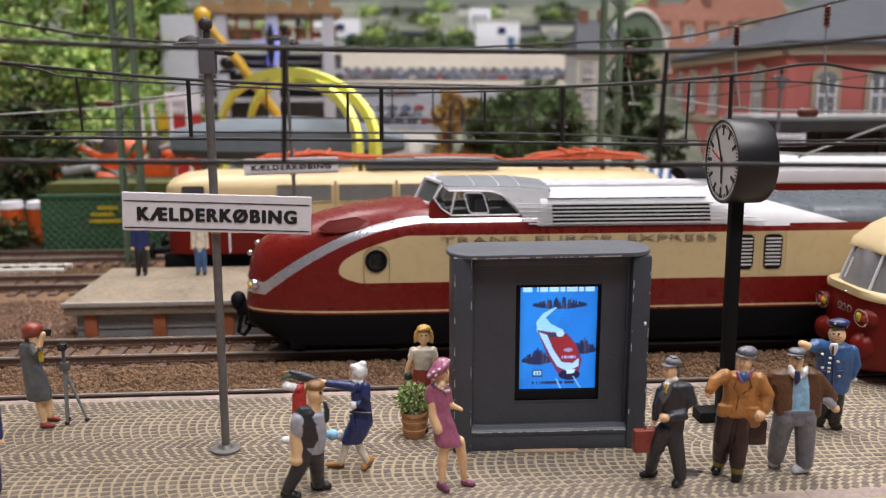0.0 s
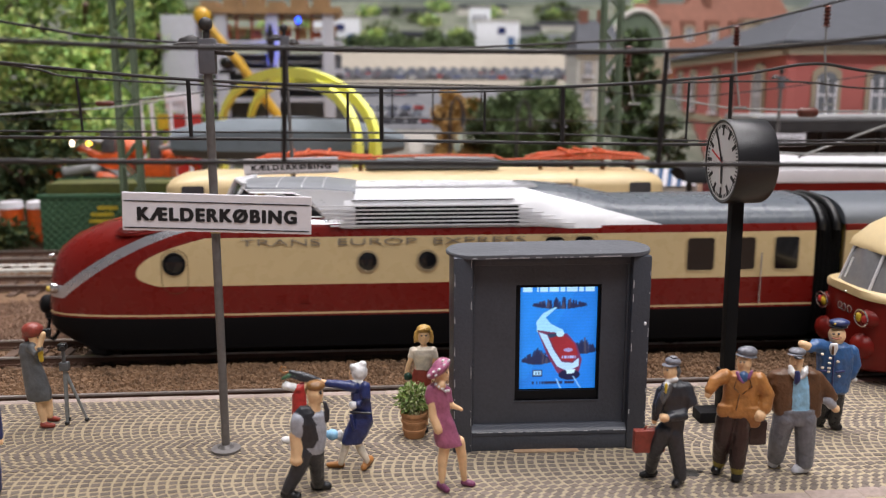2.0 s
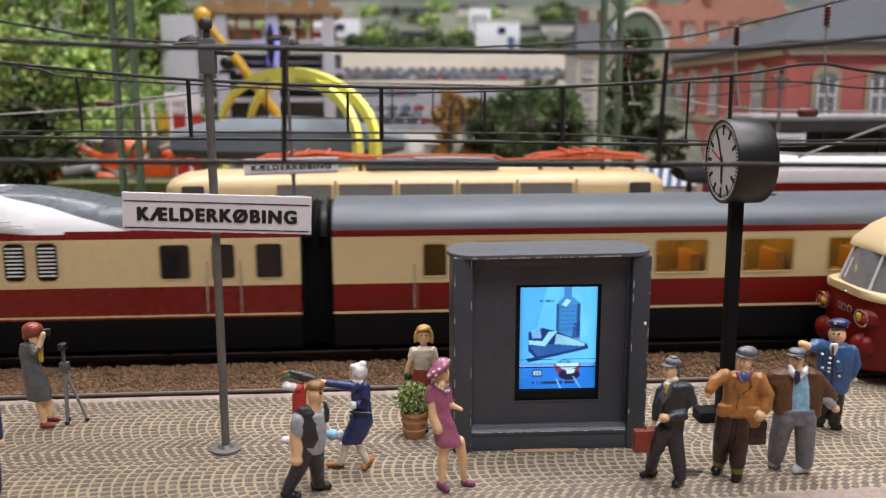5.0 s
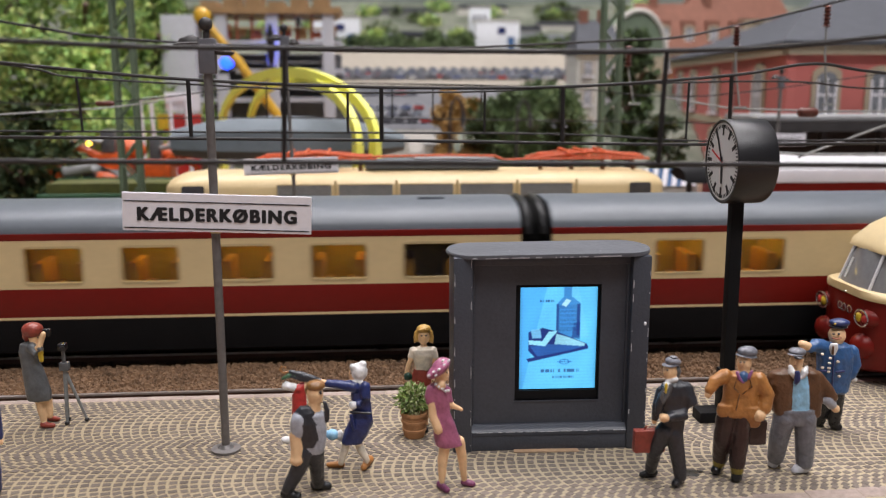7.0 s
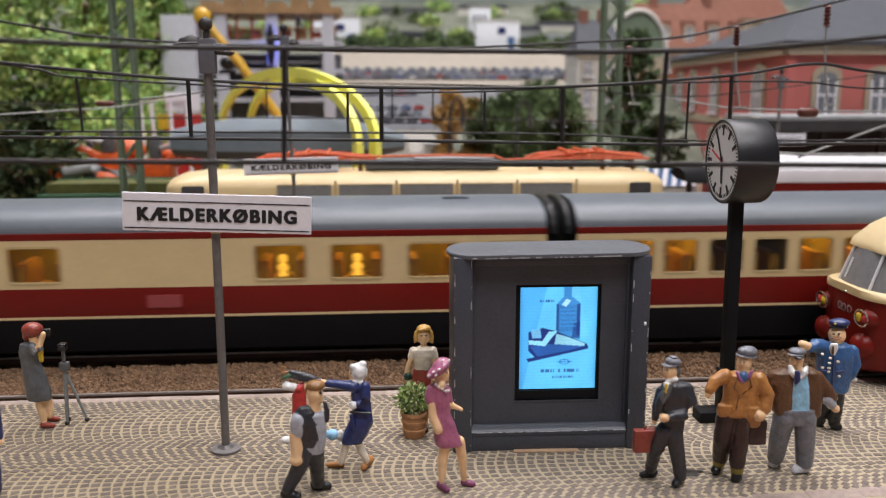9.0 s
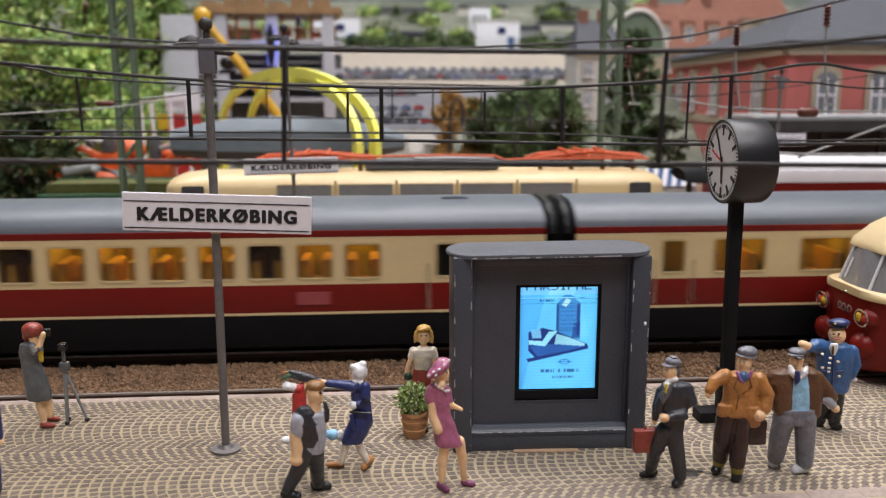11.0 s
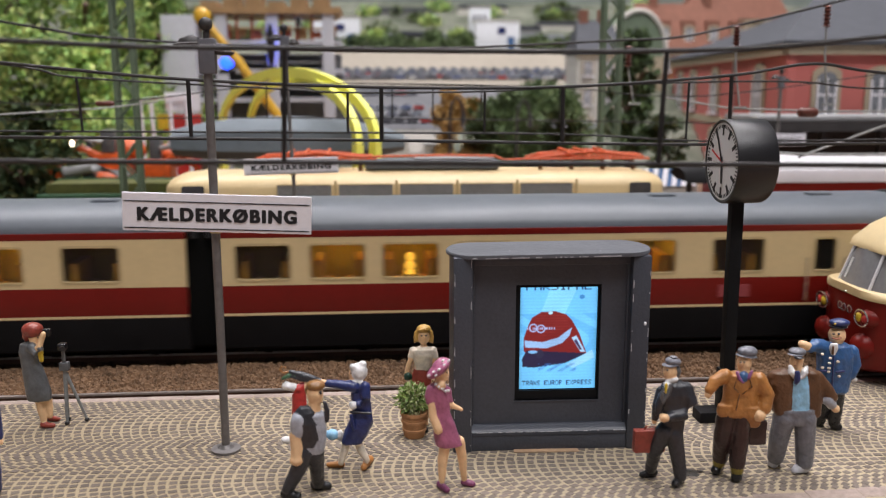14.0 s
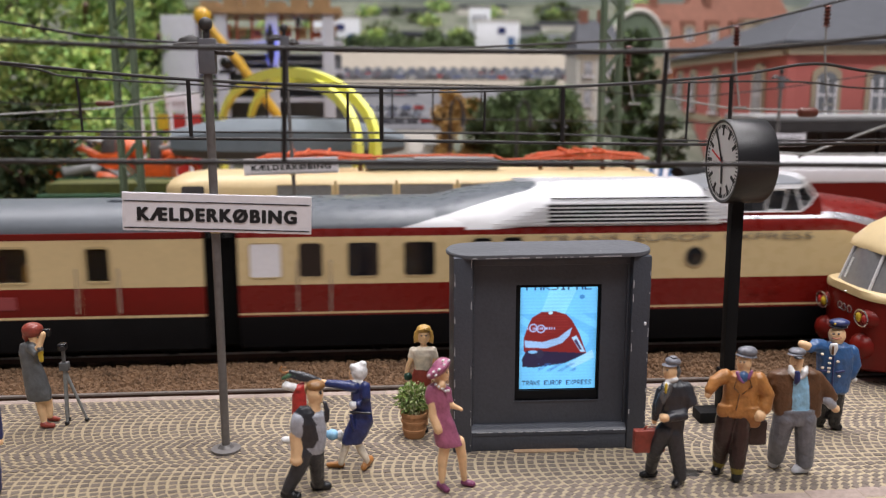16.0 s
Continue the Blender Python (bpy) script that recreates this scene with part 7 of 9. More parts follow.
for build in (woman_in_mauve, man_in_vest, old_lady, man_in_red, blonde_woman, photographer, business_man, man_in_tan, man_in_grey, conductor):
    build()
edge_figure(-69.3, 152.0, NAVY, NAVY, "painted figurine in dark blue suit")
edge_figure(-80.2, 302.0, NAVY, SHOE, "painted figurine in blue jacket on the far platform", 7.65, 0.95)
edge_figure(-60.0, 301.5, CREAMY, DENIM, "painted figurine in jeans on the far platform", 7.65, 0.95)


def tripod():
    ob = empty("camera_tripod", -66.7, 184.8, 0)
    for x, y in ((0.0, -0.4), (3.6, 1.4), (-0.6, 2.2)):
        leg = part("leg", rod(bmesh.new(), (0, 0.6, 12.0), (x, y, 0.5), 0.42, 0.3, 8), paint("dull_metal", (0.20, 0.21, 0.21)), ob)
        part("foot", ball(bmesh.new(), (x, y, 0.45), (0.55, 0.55, 0.45)), SHOE, leg)
    bm = bmesh.new()
    rod(bm, (0, 0.6, 11), (0, 0.6, 16.8), 0.4)
    box(bm, -0.9, 1.0, -0.2, 1.4, 12.0, 13.8, 0.2)
    part("column", bm, WOOL, ob)
    bm = bmesh.new()
    box(bm, -0.9, 0.8, -0.4, 1.6, 16.4, 18.0, 0.45)
    rod(bm, (0.2, -0.4, 17.2), (0.5, -1.2, 17.2), 0.55)
    part("tripod_camera", bm, SHOE, ob)
    return tagged(ob, "small grey tripod with black camera", "tripod")


tripod()


def leaf_cloud(bm, c, r, count, size, seed, mats=3, shell=0.55):
    """Many small bent leaves round a middle, denser towards the outside."""
    rng = random.Random(seed)
    for k in range(count):
        d = Vector((rng.gauss(0, 1), rng.gauss(0, 1), rng.gauss(0, 1))).normalized()
        q = rng.uniform(shell, 1.0)
        p = Vector(c) + Vector((d.x * r[0], d.y * r[1], d.z * r[2])) * q
        u = Vector((rng.gauss(0, 1), rng.gauss(0, 1), rng.gauss(0, 1))).normalized()
        n = (d + u * 0.8).normalized()
        w = n.cross(u).normalized()
        s = size * rng.uniform(0.6, 1.3)
        a = [bm.verts.new(p + n * s), bm.verts.new(p + w * s * 0.45), bm.verts.new(p - n * s * 0.9 + u * s * 0.3), bm.verts.new(p - w * s * 0.45)]
        f = bm.faces.new(a)
        f.material_index = rng.randrange(mats)
    return bm


LEAVES = [mat("leaf_dark", (0.05, 0.085, 0.03), 0.7, var=0.4, spread=0.3), mat("leaf_mid", (0.085, 0.135, 0.045), 0.7, var=0.4, spread=0.3), mat("leaf_light", (0.15, 0.205, 0.08), 0.7, var=0.4, spread=0.3)]
POT_LEAVES = [mat("pot_leaf", (0.36, 0.48, 0.15), 0.6, var=0.3, spread=0.3), mat("pot_leaf_pale", (0.66, 0.70, 0.40), 0.6, var=0.3, spread=0.3), mat("pot_leaf_deep", (0.20, 0.32, 0.08), 0.6, var=0.3, spread=0.3)]


def potted_plant():
    ob = empty("potted_plant", 7.6, 172.6, 0)
    bm = bmesh.new()
    loft(bm, [ring((0, 0, z), (0, 0, 1), r, 24) for z, r in ((0, 2.0), (0.3, 2.2), (1.4, 2.35), (1.5, 2.55), (1.9, 2.55), (2.0, 2.4), (3.2, 2.55), (3.3, 2.75), (3.7, 2.75), (3.8, 2.6), (4.8, 2.7), (4.9, 2.95), (5.5, 2.95), (5.5, 2.4), (5.0, 2.3))])
    part("pot", bm, mat("terracotta", (0.45, 0.225, 0.10), 0.7, var=0.2, bump=0.3), ob, "ribbed terracotta pot")
    bm = bmesh.new()
    leaf_cloud(bm, (0, 0, 8.4), (3.5, 3.1, 3.6), 1500, 0.52, 3, shell=0.25)
    leaf_cloud(bm, (-1.4, -0.6, 8.0), (2.6, 2.4, 3.3), 320, 0.62, 4, shell=0.3)
    part("leaves", bm, POT_LEAVES, ob, smooth=False)
    bm = bmesh.new()
    for k in range(7):
        a = k * 0.9
        tube(bm, [(0.4 * math.cos(a), 0.4 * math.sin(a), 4.8), (1.2 * math.cos(a), 1.2 * math.sin(a), 7.5), (2.2 * math.cos(a), 2.2 * math.sin(a), 9.8)], 0.14, 5)
    part("stems", bm, LEAVES[0], ob)
    return tagged(ob, "bushy green plant in ribbed terracotta pot", "potted plant")


potted_plant()


# ---- standing trains beside the express ----
def nose_train():
    """The rounded front of a red and cream railcar on the platform track."""
    ob = empty("railcar", 118.0, 206.0, 0)
    tip = [(0, 7.0, 12), (0.6, 10.0, 13), (2.0, 12.6, 14), (4.5, 14.6, 15), (8, 15.9, 15.8), (14, 16.8, 16), (26, 17.0, 16), (70, 17.0, 16)]
    bm = bmesh.new()
    rings = []
    for x, w, _ in tip:
        half = [(w * 0.7, 3.0), (w * 0.92, 4.2), (w, 8), (w * 1.0, 13), (w * 0.99, 18), (w * 0.98, 21.0)]
        rings.append([(x, -y, z) for y, z in half] + [(x, y, z) for y, z in half[::-1]])
    loft(bm, rings)
    part("lower_body", bm, RED, ob, "wine red lower body")
    bm = bmesh.new()
    rings = []
    for x, w, _ in tip:
        half = [(w * 0.985 + 0.2, 20.9), (w * 0.99 + 0.3, 21.3), (w * 0.98 + 0.1, 22.2), (w * 0.9, 22.8), (0, 22.9)]
        rings.append([(x - 0.3, -y, z) for y, z in half] + [(x - 0.3, y, z) for y, z in half[-2::-1]])
    loft(bm, rings)
    part("cream_belt", bm, CREAM, ob, "cream belt below the windscreen")
    bm = bmesh.new()
    rings = []
    for x0, w, z in ((0.9, 0, 22.8), (4.4, 0, 31.8)):
        r = []
        for k in range(15):
            a = radians(-88 + 176 * k / 14)
            r.append((x0 + 13 * (1 - math.cos(a) ** 0.7), 15.0 * math.sin(a) * (1.0 if z < 26 else 0.93), z))
        rings.append(r + [(60, 15.0, z), (60, -15.0, z)])
    loft(bm, rings)
    glassy = part("windscreen", bm, mat("grey_windscreen", (0.19, 0.19, 0.195), 0.10, var=0.15, bump=0, coat=0.5), ob, "wrapped grey windscreen")
    for k in range(4):
        a = radians(-82 + 164 * k / 3)
        p0 = (0.7 + 13 * (1 - math.cos(a) ** 0.7), 15.15 * math.sin(a), 22.6)
        p1 = (4.2 + 13 * (1 - math.cos(a) ** 0.7), 14.15 * math.sin(a), 32.0)
        part("pillar", tube(bmesh.new(), [p0, p1], 0.38, 6), SILVER, glassy)
    for k in range(2):
        a = radians(-48 + 60 * k)
        p0 = (0.9 + 13 * (1 - math.cos(a) ** 0.7), 15.3 * math.sin(a), 24.0)
        part("wiper", tube(bmesh.new(), [p0, (p0[0] + 2.2, p0[1] + 0.6, 29.0)], 0.22, 5), SILVER, glassy)
    bm = bmesh.new()
    rings = []
    for x, w, zt in ((4.4, 6, 32.0), (5.0, 9, 33.2), (7.0, 12, 35.3), (11.0, 13.8, 38.4), (17.5, 14.6, 41.4), (28, 15, 43.6), (60, 15, 44.2)):
        half = [(w, 31.6)] + [(w * math.cos(math.pi / 2 * j / 6) ** 0.7 if j < 6 else 0, 31.6 + (zt - 31.6) * math.sin(math.pi / 2 * j / 6)) for j in range(1, 7)]
        rings.append([(x, -y, z) for y, z in half] + [(x, y, z) for y, z in half[-2::-1]])
    loft(bm, rings)
    part("roof", bm, CREAM, ob, "cream domed roof")
    bm = bmesh.new()
    rod(bm, (8.2, -4.0, 37.4), (10.6, -4.0, 37.6), 0.95, 0.95, 14)
    part("top_lamp", bm, INK, ob)
    for s in (-1, 1):
        bm = bmesh.new()
        limb(bm, [(1.2, s * 9.4, 16.4), (11, s * 13.0, 16.6)], [2.5, 2.7])
        pod = part("lamp_pod", bm, RED, ob)
        part("lamp_rim", tube(bmesh.new(), [(-1.1, s * 9.4 + 2.9 * math.cos(a), 16.6 + 2.0 * math.sin(a)) for a in [k * math.pi / 8 for k in range(17)]], 0.22, 6), CHROME, pod)
        part("tail_lens", ball(bmesh.new(), (-1.0, s * 10.6, 16.6), (0.45, 0.95, 1.0)), SCARLET, pod)
        part("head_lens", ball(bmesh.new(), (-1.1, s * 8.4, 16.6), (0.55, 1.15, 1.2)), YELLOW, pod)
        bm = bmesh.new()
        limb(bm, [(0.6, s * 8.6, 9.4), (4.0, s * 8.6, 9.4)], [3.3, 3.2])
        part("buffer", bm, RED, ob)
    # winged badge as plain rings
    for y in (-2.2, 0, 2.2):
        part("badge_ring", tube(bmesh.new(), [(-0.35 + 0.06 * y * y, y + 1.0 * math.cos(a), 17.0 + 0.9 * math.sin(a)) for a in [k * math.pi / 7 for k in range(15)]], 0.16, 5), CHROME, ob)
    for k in range(7):
        a = radians(-70 + 140 * k / 6)
        part("belt_clip", ball(bmesh.new(), (-0.2 + 10 * (1 - math.cos(a) ** 0.6), 14.6 * math.sin(a), 21.1), (0.45, 0.5, 0.3)), CHROME, ob)
    bogies(ob, (26,))
    return tagged(ob, "wine red and cream railcar with rounded nose", "train car")


nose_train()


WIN_DARK = mat("cab_window_grey", (0.06, 0.062, 0.07), 0.2, var=0.3, bump=0)


def electric_loco():
    ob = empty("electric_locomotive", 17, 335.0, 0)
    bm = bmesh.new()
    ends = [(-93, 9, 22, 36), (-91.5, 12.5, 22, 38), (-88, 14.5, 22, 39.6), (-80, 16, 22, 40.6), (0, 16.2, 22, 41), (80, 16, 22, 40.6), (88, 14.5, 22, 39.6), (91.5, 12.5, 22, 38), (93, 9, 22, 36)]
    rings = []
    for x, w, z0, zt in ends:
        half = [(w, z0), (w, 30), (w * 0.985, 35.0)] + [(w * 0.98 * math.cos(math.pi / 2 * j / 6) ** 0.75 if j < 6 else 0, 35 + (zt - 35) * math.sin(math.pi / 2 * j / 6)) for j in range(1, 7)]
        rings.append([(x, -y, z) for y, z in half] + [(x, y, z) for y, z in half[-2::-1]])
    loft(bm, rings)
    part("upper_body", bm, CREAM, ob, "cream upper body")
    bm = bmesh.new()
    rings = []
    for x, w, z0, zt in ends:
        half = [(w * 1.0 + 0.15, 11.5), (w + 0.25, 16), (w + 0.15, 22.2)]
        rings.append([(x, -y, z) for y, z in half] + [(x, y, z) for y, z in half[::-1]])
    loft(bm, rings)
    part("lower_body", bm, RED, ob, "wine red lower body")
    bm = bmesh.new()
    box(bm, -94, 94, -13.5, 13.5, 4, 11.5, 0.6)
    part("underframe", bm, BLACK, ob)
    for x in (-96, 96):
        for s in (-1, 1):
            bm = bmesh.new()
            k = -1 if x < 0 else 1
            rod(bm, (x - k * 4, s * 9, 12), (x + k * 3, s * 9, 12), 1.4)
            rod(bm, (x + k * 2.6, s * 9, 12), (x + k * 3.6, s * 9, 12), 3.2, 3.2, 16)
            part("buffer", bm, BLACK, ob)
    for k in range(5):
        x = -52 + k * 22.2
        bm = bmesh.new()
        frame_ring(bm, x, x + 19.4, 30.6, 36.4, 0.3, 0.35, -16.5, -16.0)
        fr = part("vent_frame", bm, CREAM, ob)
        part("vent_panel", box(bmesh.new(), x, x + 19.4, -16.3, -16.0, 30.6, 36.4), mat("vent_grey", (0.20, 0.20, 0.20), 0.6, var=0.2) if k == 0 else bpy.data.materials["vent_grey"], fr, smooth=False)
        for j in range(9):
            part("vent_slat", box(bmesh.new(), x, x + 19.4, -16.4, -16.3, 31 + j * 0.6, 31.25 + j * 0.6), WALL_GREY, fr, smooth=False)
        part("panel_seam", box(bmesh.new(), x + 20.4, x + 21.4, -16.45, -16.1, 23, 38), CREAM_EDGE, ob, smooth=False)
    for x in (-86, 78):
        part("cab_window", plate(bmesh.new(), rounded(x, x + 8, 31.0, 36.4, 0.8), 0.4, Matrix.Translation((0, -16.3, 0))), WIN_DARK, ob, smooth=False)
    for x in (-70, -50, -30):
        part("panel_line", box(bmesh.new(), x, x + 0.7, -16.6, -16.3, 12, 21.5), PAPER, ob, smooth=False)
    part("equipment_box", box(bmesh.new(), -20, 30, -8, 8, 41.0, 44.0, 0.8), ROOF_GREY, ob)
    part("equipment_box", box(bmesh.new(), -2, 28, -7, 7, 44.0, 45.2, 0.6), WALL_GREY, ob)
    ORANGE_RED = mat("pantograph_red", (0.60, 0.095, 0.02), 0.5, var=0.2)
    for x0 in (-62, 42):
        bm = bmesh.new()
        for s in (-1, 1):
            tube(bm, [(x0, s * 6, 44.5), (x0 + 46, s * 6, 44.5)], 0.5, 6)
            tube(bm, [(x0 + 2, s * 6, 45.0), (x0 + 20, s * 5, 46.8), (x0 + 44, s * 2, 45.6)], 0.5, 6)
            tube(bm, [(x0 + 44, s * 6, 45.2), (x0 + 24, s * 5, 47.2), (x0 + 4, s * 3, 46.0)], 0.45, 6)
        for k in range(5):
            tube(bm, [(x0 + 4 + k * 9, -6, 45), (x0 + 8 + k * 9, 6, 45.6)], 0.4, 6)
        for x in (x0 + 14, x0 + 20, x0 + 28):
            tube(bm, [(x, -10, 46.8), (x, -8, 47.6), (x, 8, 47.6), (x, 10, 46.8)], 0.5, 6)
        pan = part("pantograph", bm, ORANGE_RED, ob, "folded orange red pantograph")
        for k in range(4):
            part("insulator", rod(bmesh.new(), (x0 + 4 + k * 12, -6, 40.5), (x0 + 4 + k * 12, -6, 44.3), 1.0, 0.7), BROWN, pan)
    part("roof_line", tube(bmesh.new(), [(-20, -9, 46), (10, -9, 46.4), (28, -9, 46), (32, -9, 44.4), (44, -9, 45)], 0.5, 6), ORANGE_RED, ob)
    for x in (-60, 60):
        bm = bmesh.new()
        for dx in (-14, 14):
            for s in (-1, 1):
                rod(bm, (x + dx, s * 8.25 - 1.2, 6), (x + dx, s * 8.25 + 1.2, 6), 6, n=20)
        part("wheelset", bm, BLACK, ob)
    return tagged(ob, "cream and wine red electric locomotive with red pantographs", "locomotive")


electric_loco()


def silver_coach():
    ob = empty("silver_coach", 230, 386, 0)
    bm = bmesh.new()
    rings = []
    for x in (-75, 85):
        half = [(16, 6), (16.5, 12), (16.5, 30)]
        rings.append([(x, -y, z) for y, z in half] + [(x, y, z) for y, z in half[::-1]])
    loft(bm, rings)
    part("body", bm, RED, ob)
    part("white_band", box(bmesh.new(), -75.2, 85, -16.9, -16.2, 30.0, 35.5, 0.2), PAPER, ob)
    bm = bmesh.new()
    half = [(16.4, 30)] + [(16.4 * math.cos(math.pi / 2 * j / 6) ** 0.75 if j < 6 else 0, 35 + 6 * math.sin(math.pi / 2 * j / 6)) for j in range(7)]
    loft(bm, [[(x, -y, z) for y, z in half] + [(x, y, z) for y, z in half[-2::-1]] for x in (-75, 85)])
    part("roof", bm, mat("pale_roof", (0.55, 0.55, 0.56), 0.45, var=0.1), ob)
    bogies(ob, (-50, 50))
    return tagged(ob, "red coach with white band and pale roof", "train car")


silver_coach()


# ---- masts, signs and street furniture behind the tracks ----
MAST_GREEN = mat("mast_green", (0.11, 0.155, 0.10), 0.6, var=0.2)


def lattice_mast(x, y, w=3.6, h=125, z0=-4):
    ob = empty("lattice_mast", x, y, z0)
    for sx in (-1, 1):
        for sy in (-1, 1):
            part("leg", box(bmesh.new(), sx * w - 0.8, sx * w + 0.8, sy * w * 0.7 - 0.5, sy * w * 0.7 + 0.5, 0, h), MAST_GREEN, ob, smooth=False)
    n = 14
    for k in range(n):
        za, zb = h * k / n, h * (k + 1) / n
        s = 1 if k % 2 else -1
        for sy in (-1, 1):
            part("brace", tube(bmesh.new(), [(-s * w, sy * w * 0.7, za), (s * w, sy * w * 0.7, zb)], 0.5, 5), MAST_GREEN, ob)
    return tagged(ob, "green steel lattice mast of the overhead line", "mast", "lattice masts")


lattice_mast(-100.2, 372)
lattice_mast(100.5, 372)
INS = mat("insulator_brown", (0.11, 0.03, 0.02), 0.35, var=0.2)
STEEL = mat("pale_steel", (0.32, 0.32, 0.31), 0.45, metal=0.3, var=0.15)


def hanger(x, y, z_top, z_bot):
    ob = empty("wire_hanger", x, y, 0)
    bm = bmesh.new()
    loft(bm, [ring((0, 0, z), (0, 0, 1), r, 12) for k in range(6) for z, r in ((z_top - 1.3 * k, 0.8), (z_top - 1.3 * k - 0.5, 1.5), (z_top - 1.3 * k - 0.8, 0.8))])
    part("insulator", bm, INS, ob)
    part("steel_rod", tube(bmesh.new(), [(0, 0, z_top - 7.5), (0.3, 0, (z_top + z_bot) / 2), (2.4, 0, z_bot)], 0.36, 6), STEEL, ob)
    part("clamp", box(bmesh.new(), 0.8, 5.0, -0.8, 0.8, z_bot - 1.2, z_bot - 0.3, 0.2), STEEL, ob)
    return tagged(ob, "brown insulator with steel hanger rod", "insulator", "wire hangers")


hanger(156.4, 300, 99, 66)
hanger(124.7, 300, 92, 65)
hanger(93, 320, 86, 66)
cross = tagged(part("cross_span_wire", tube(bmesh.new(), sagged([(-230, 330, 110), (-119, 302, 92.1), (-78.6, 300, 86.6), (0, 300, 83.5), (82.5, 300, 86.9), (104, 300, 88.1), (124.7, 300, 92.1), (156, 300, 99.3), (230, 300, 118)]), 0.42), WIRE), "black sagging cross-span wire", "wire", kind="structure")
for pts, r in (([(-130, 310, 62), (-95, 320, 64), (-78, 330, 66)], 0.28), ([(100, 300, 68), (124, 300, 64), (158, 300, 63), (230, 300, 63)], 0.32), ([(150, 300, 47), (190, 320, 56), (220, 330, 62)], 0.42), ([(122, 300, 50), (150, 300, 48), (230, 300, 47)], 0.45)):
    tagged(part("registration_arm", tube(bmesh.new(), pts, r), STEEL), "thin grey registration arm of the overhead line", "wire arm", kind="structure")
for x, y, z in ((152, 300, 62.6), (-88, 300, 66)):
    bm = bmesh.new()
    limb(bm, [(-2.2, 0, 0), (2.2, 0, 0)], [1.7 if x > 0 else 0.9] * 2)
    tagged(part("line_insulator", bm, INS, at=(x, y, z)), "round brown line insulator", "insulator")


def street_lamp(x, y, z, h):
    ob = empty("street_lamp", x, y, z)
    part("post", tube(bmesh.new(), [(0, 0, 0), (0, 0, h * 0.8), (1, 0, h * 0.93), (4, 0, h), (7.5, 0, h * 0.95), (9, 0, h * 0.85)], 1.0, 8), IRON, ob)
    part("lamp_head", rod(bmesh.new(), (9, 0, h * 0.86), (9, 0, h * 0.7), 1.2, 2.2), IRON, ob)
    return tagged(ob, "curved dark street lamp", "street lamp", "street lamps")


street_lamp(52, 600, 0, 64)
street_lamp(98, 600, 0, 62)

# ---- town behind ----
PINK = mat("salmon_plaster", (0.54, 0.155, 0.135), 0.85, var=0.12, bump=0.3, coarse=30)
TRIM = mat("sand_trim", (0.42, 0.35, 0.25), 0.8, var=0.12)
SLATE_ROOF = mat("slate_roof", (0.052, 0.056, 0.068), 0.7, var=0.2, bump=0.3)
TILE_RED = mat("orange_tiles", (0.22, 0.092, 0.06), 0.8, var=0.2, bump=0.3)
WIN = mat("window_grey", (0.20, 0.21, 0.23), 0.2, var=0.3)
OLDWHITE = mat("old_white", (0.55, 0.53, 0.48), 0.8, var=0.12)


def town_window(parent, m, x, z, w, h, arch=True):
    """A window in a wall whose plane is y = 0 under m."""
    bm = bmesh.new()
    out = [(x - w, z), (x + w, z), (x + w, z + h)] + ([(x + w * math.cos(a), z + h + w * 0.8 * math.sin(a)) for a in [math.pi * k / 8 for k in range(1, 8)]] if arch else []) + [(x - w, z + h)]
    big = [(x + (p - x) * 1.45, z - 1.5 + (q - z + 1.5) * 1.12) for p, q in out]
    surround = part("window", plate(bm, big, 1.6, m @ Matrix.Translation((0, -1.4, 0))), TRIM, parent, smooth=False)
    part("pane", plate(bmesh.new(), out, 0.5, m @ Matrix.Translation((0, -1.8, 0))), WIN, surround, smooth=False)
    bm = bmesh.new()
    box(bm, x - w * 0.12, x + w * 0.12, -2.3, -1.8, z, z + h * 1.05, m=m)
    box(bm, x - w, x + w, -2.3, -1.8, z + h * 0.6, z + h * 0.66, m=m)
    box(bm, x - w, x - w * 0.8, -2.3, -1.8, z, z + h, m=m)
    box(bm, x + w * 0.8, x + w, -2.3, -1.8, z, z + h, m=m)
    part("frame", bm, PAPER, surround, smooth=False)
    part("sill", box(bmesh.new(), x - w * 1.5, x + w * 1.5, -3.0, 0, z - 2.6, z - 1.0, m=m), PAPER, surround, smooth=False)


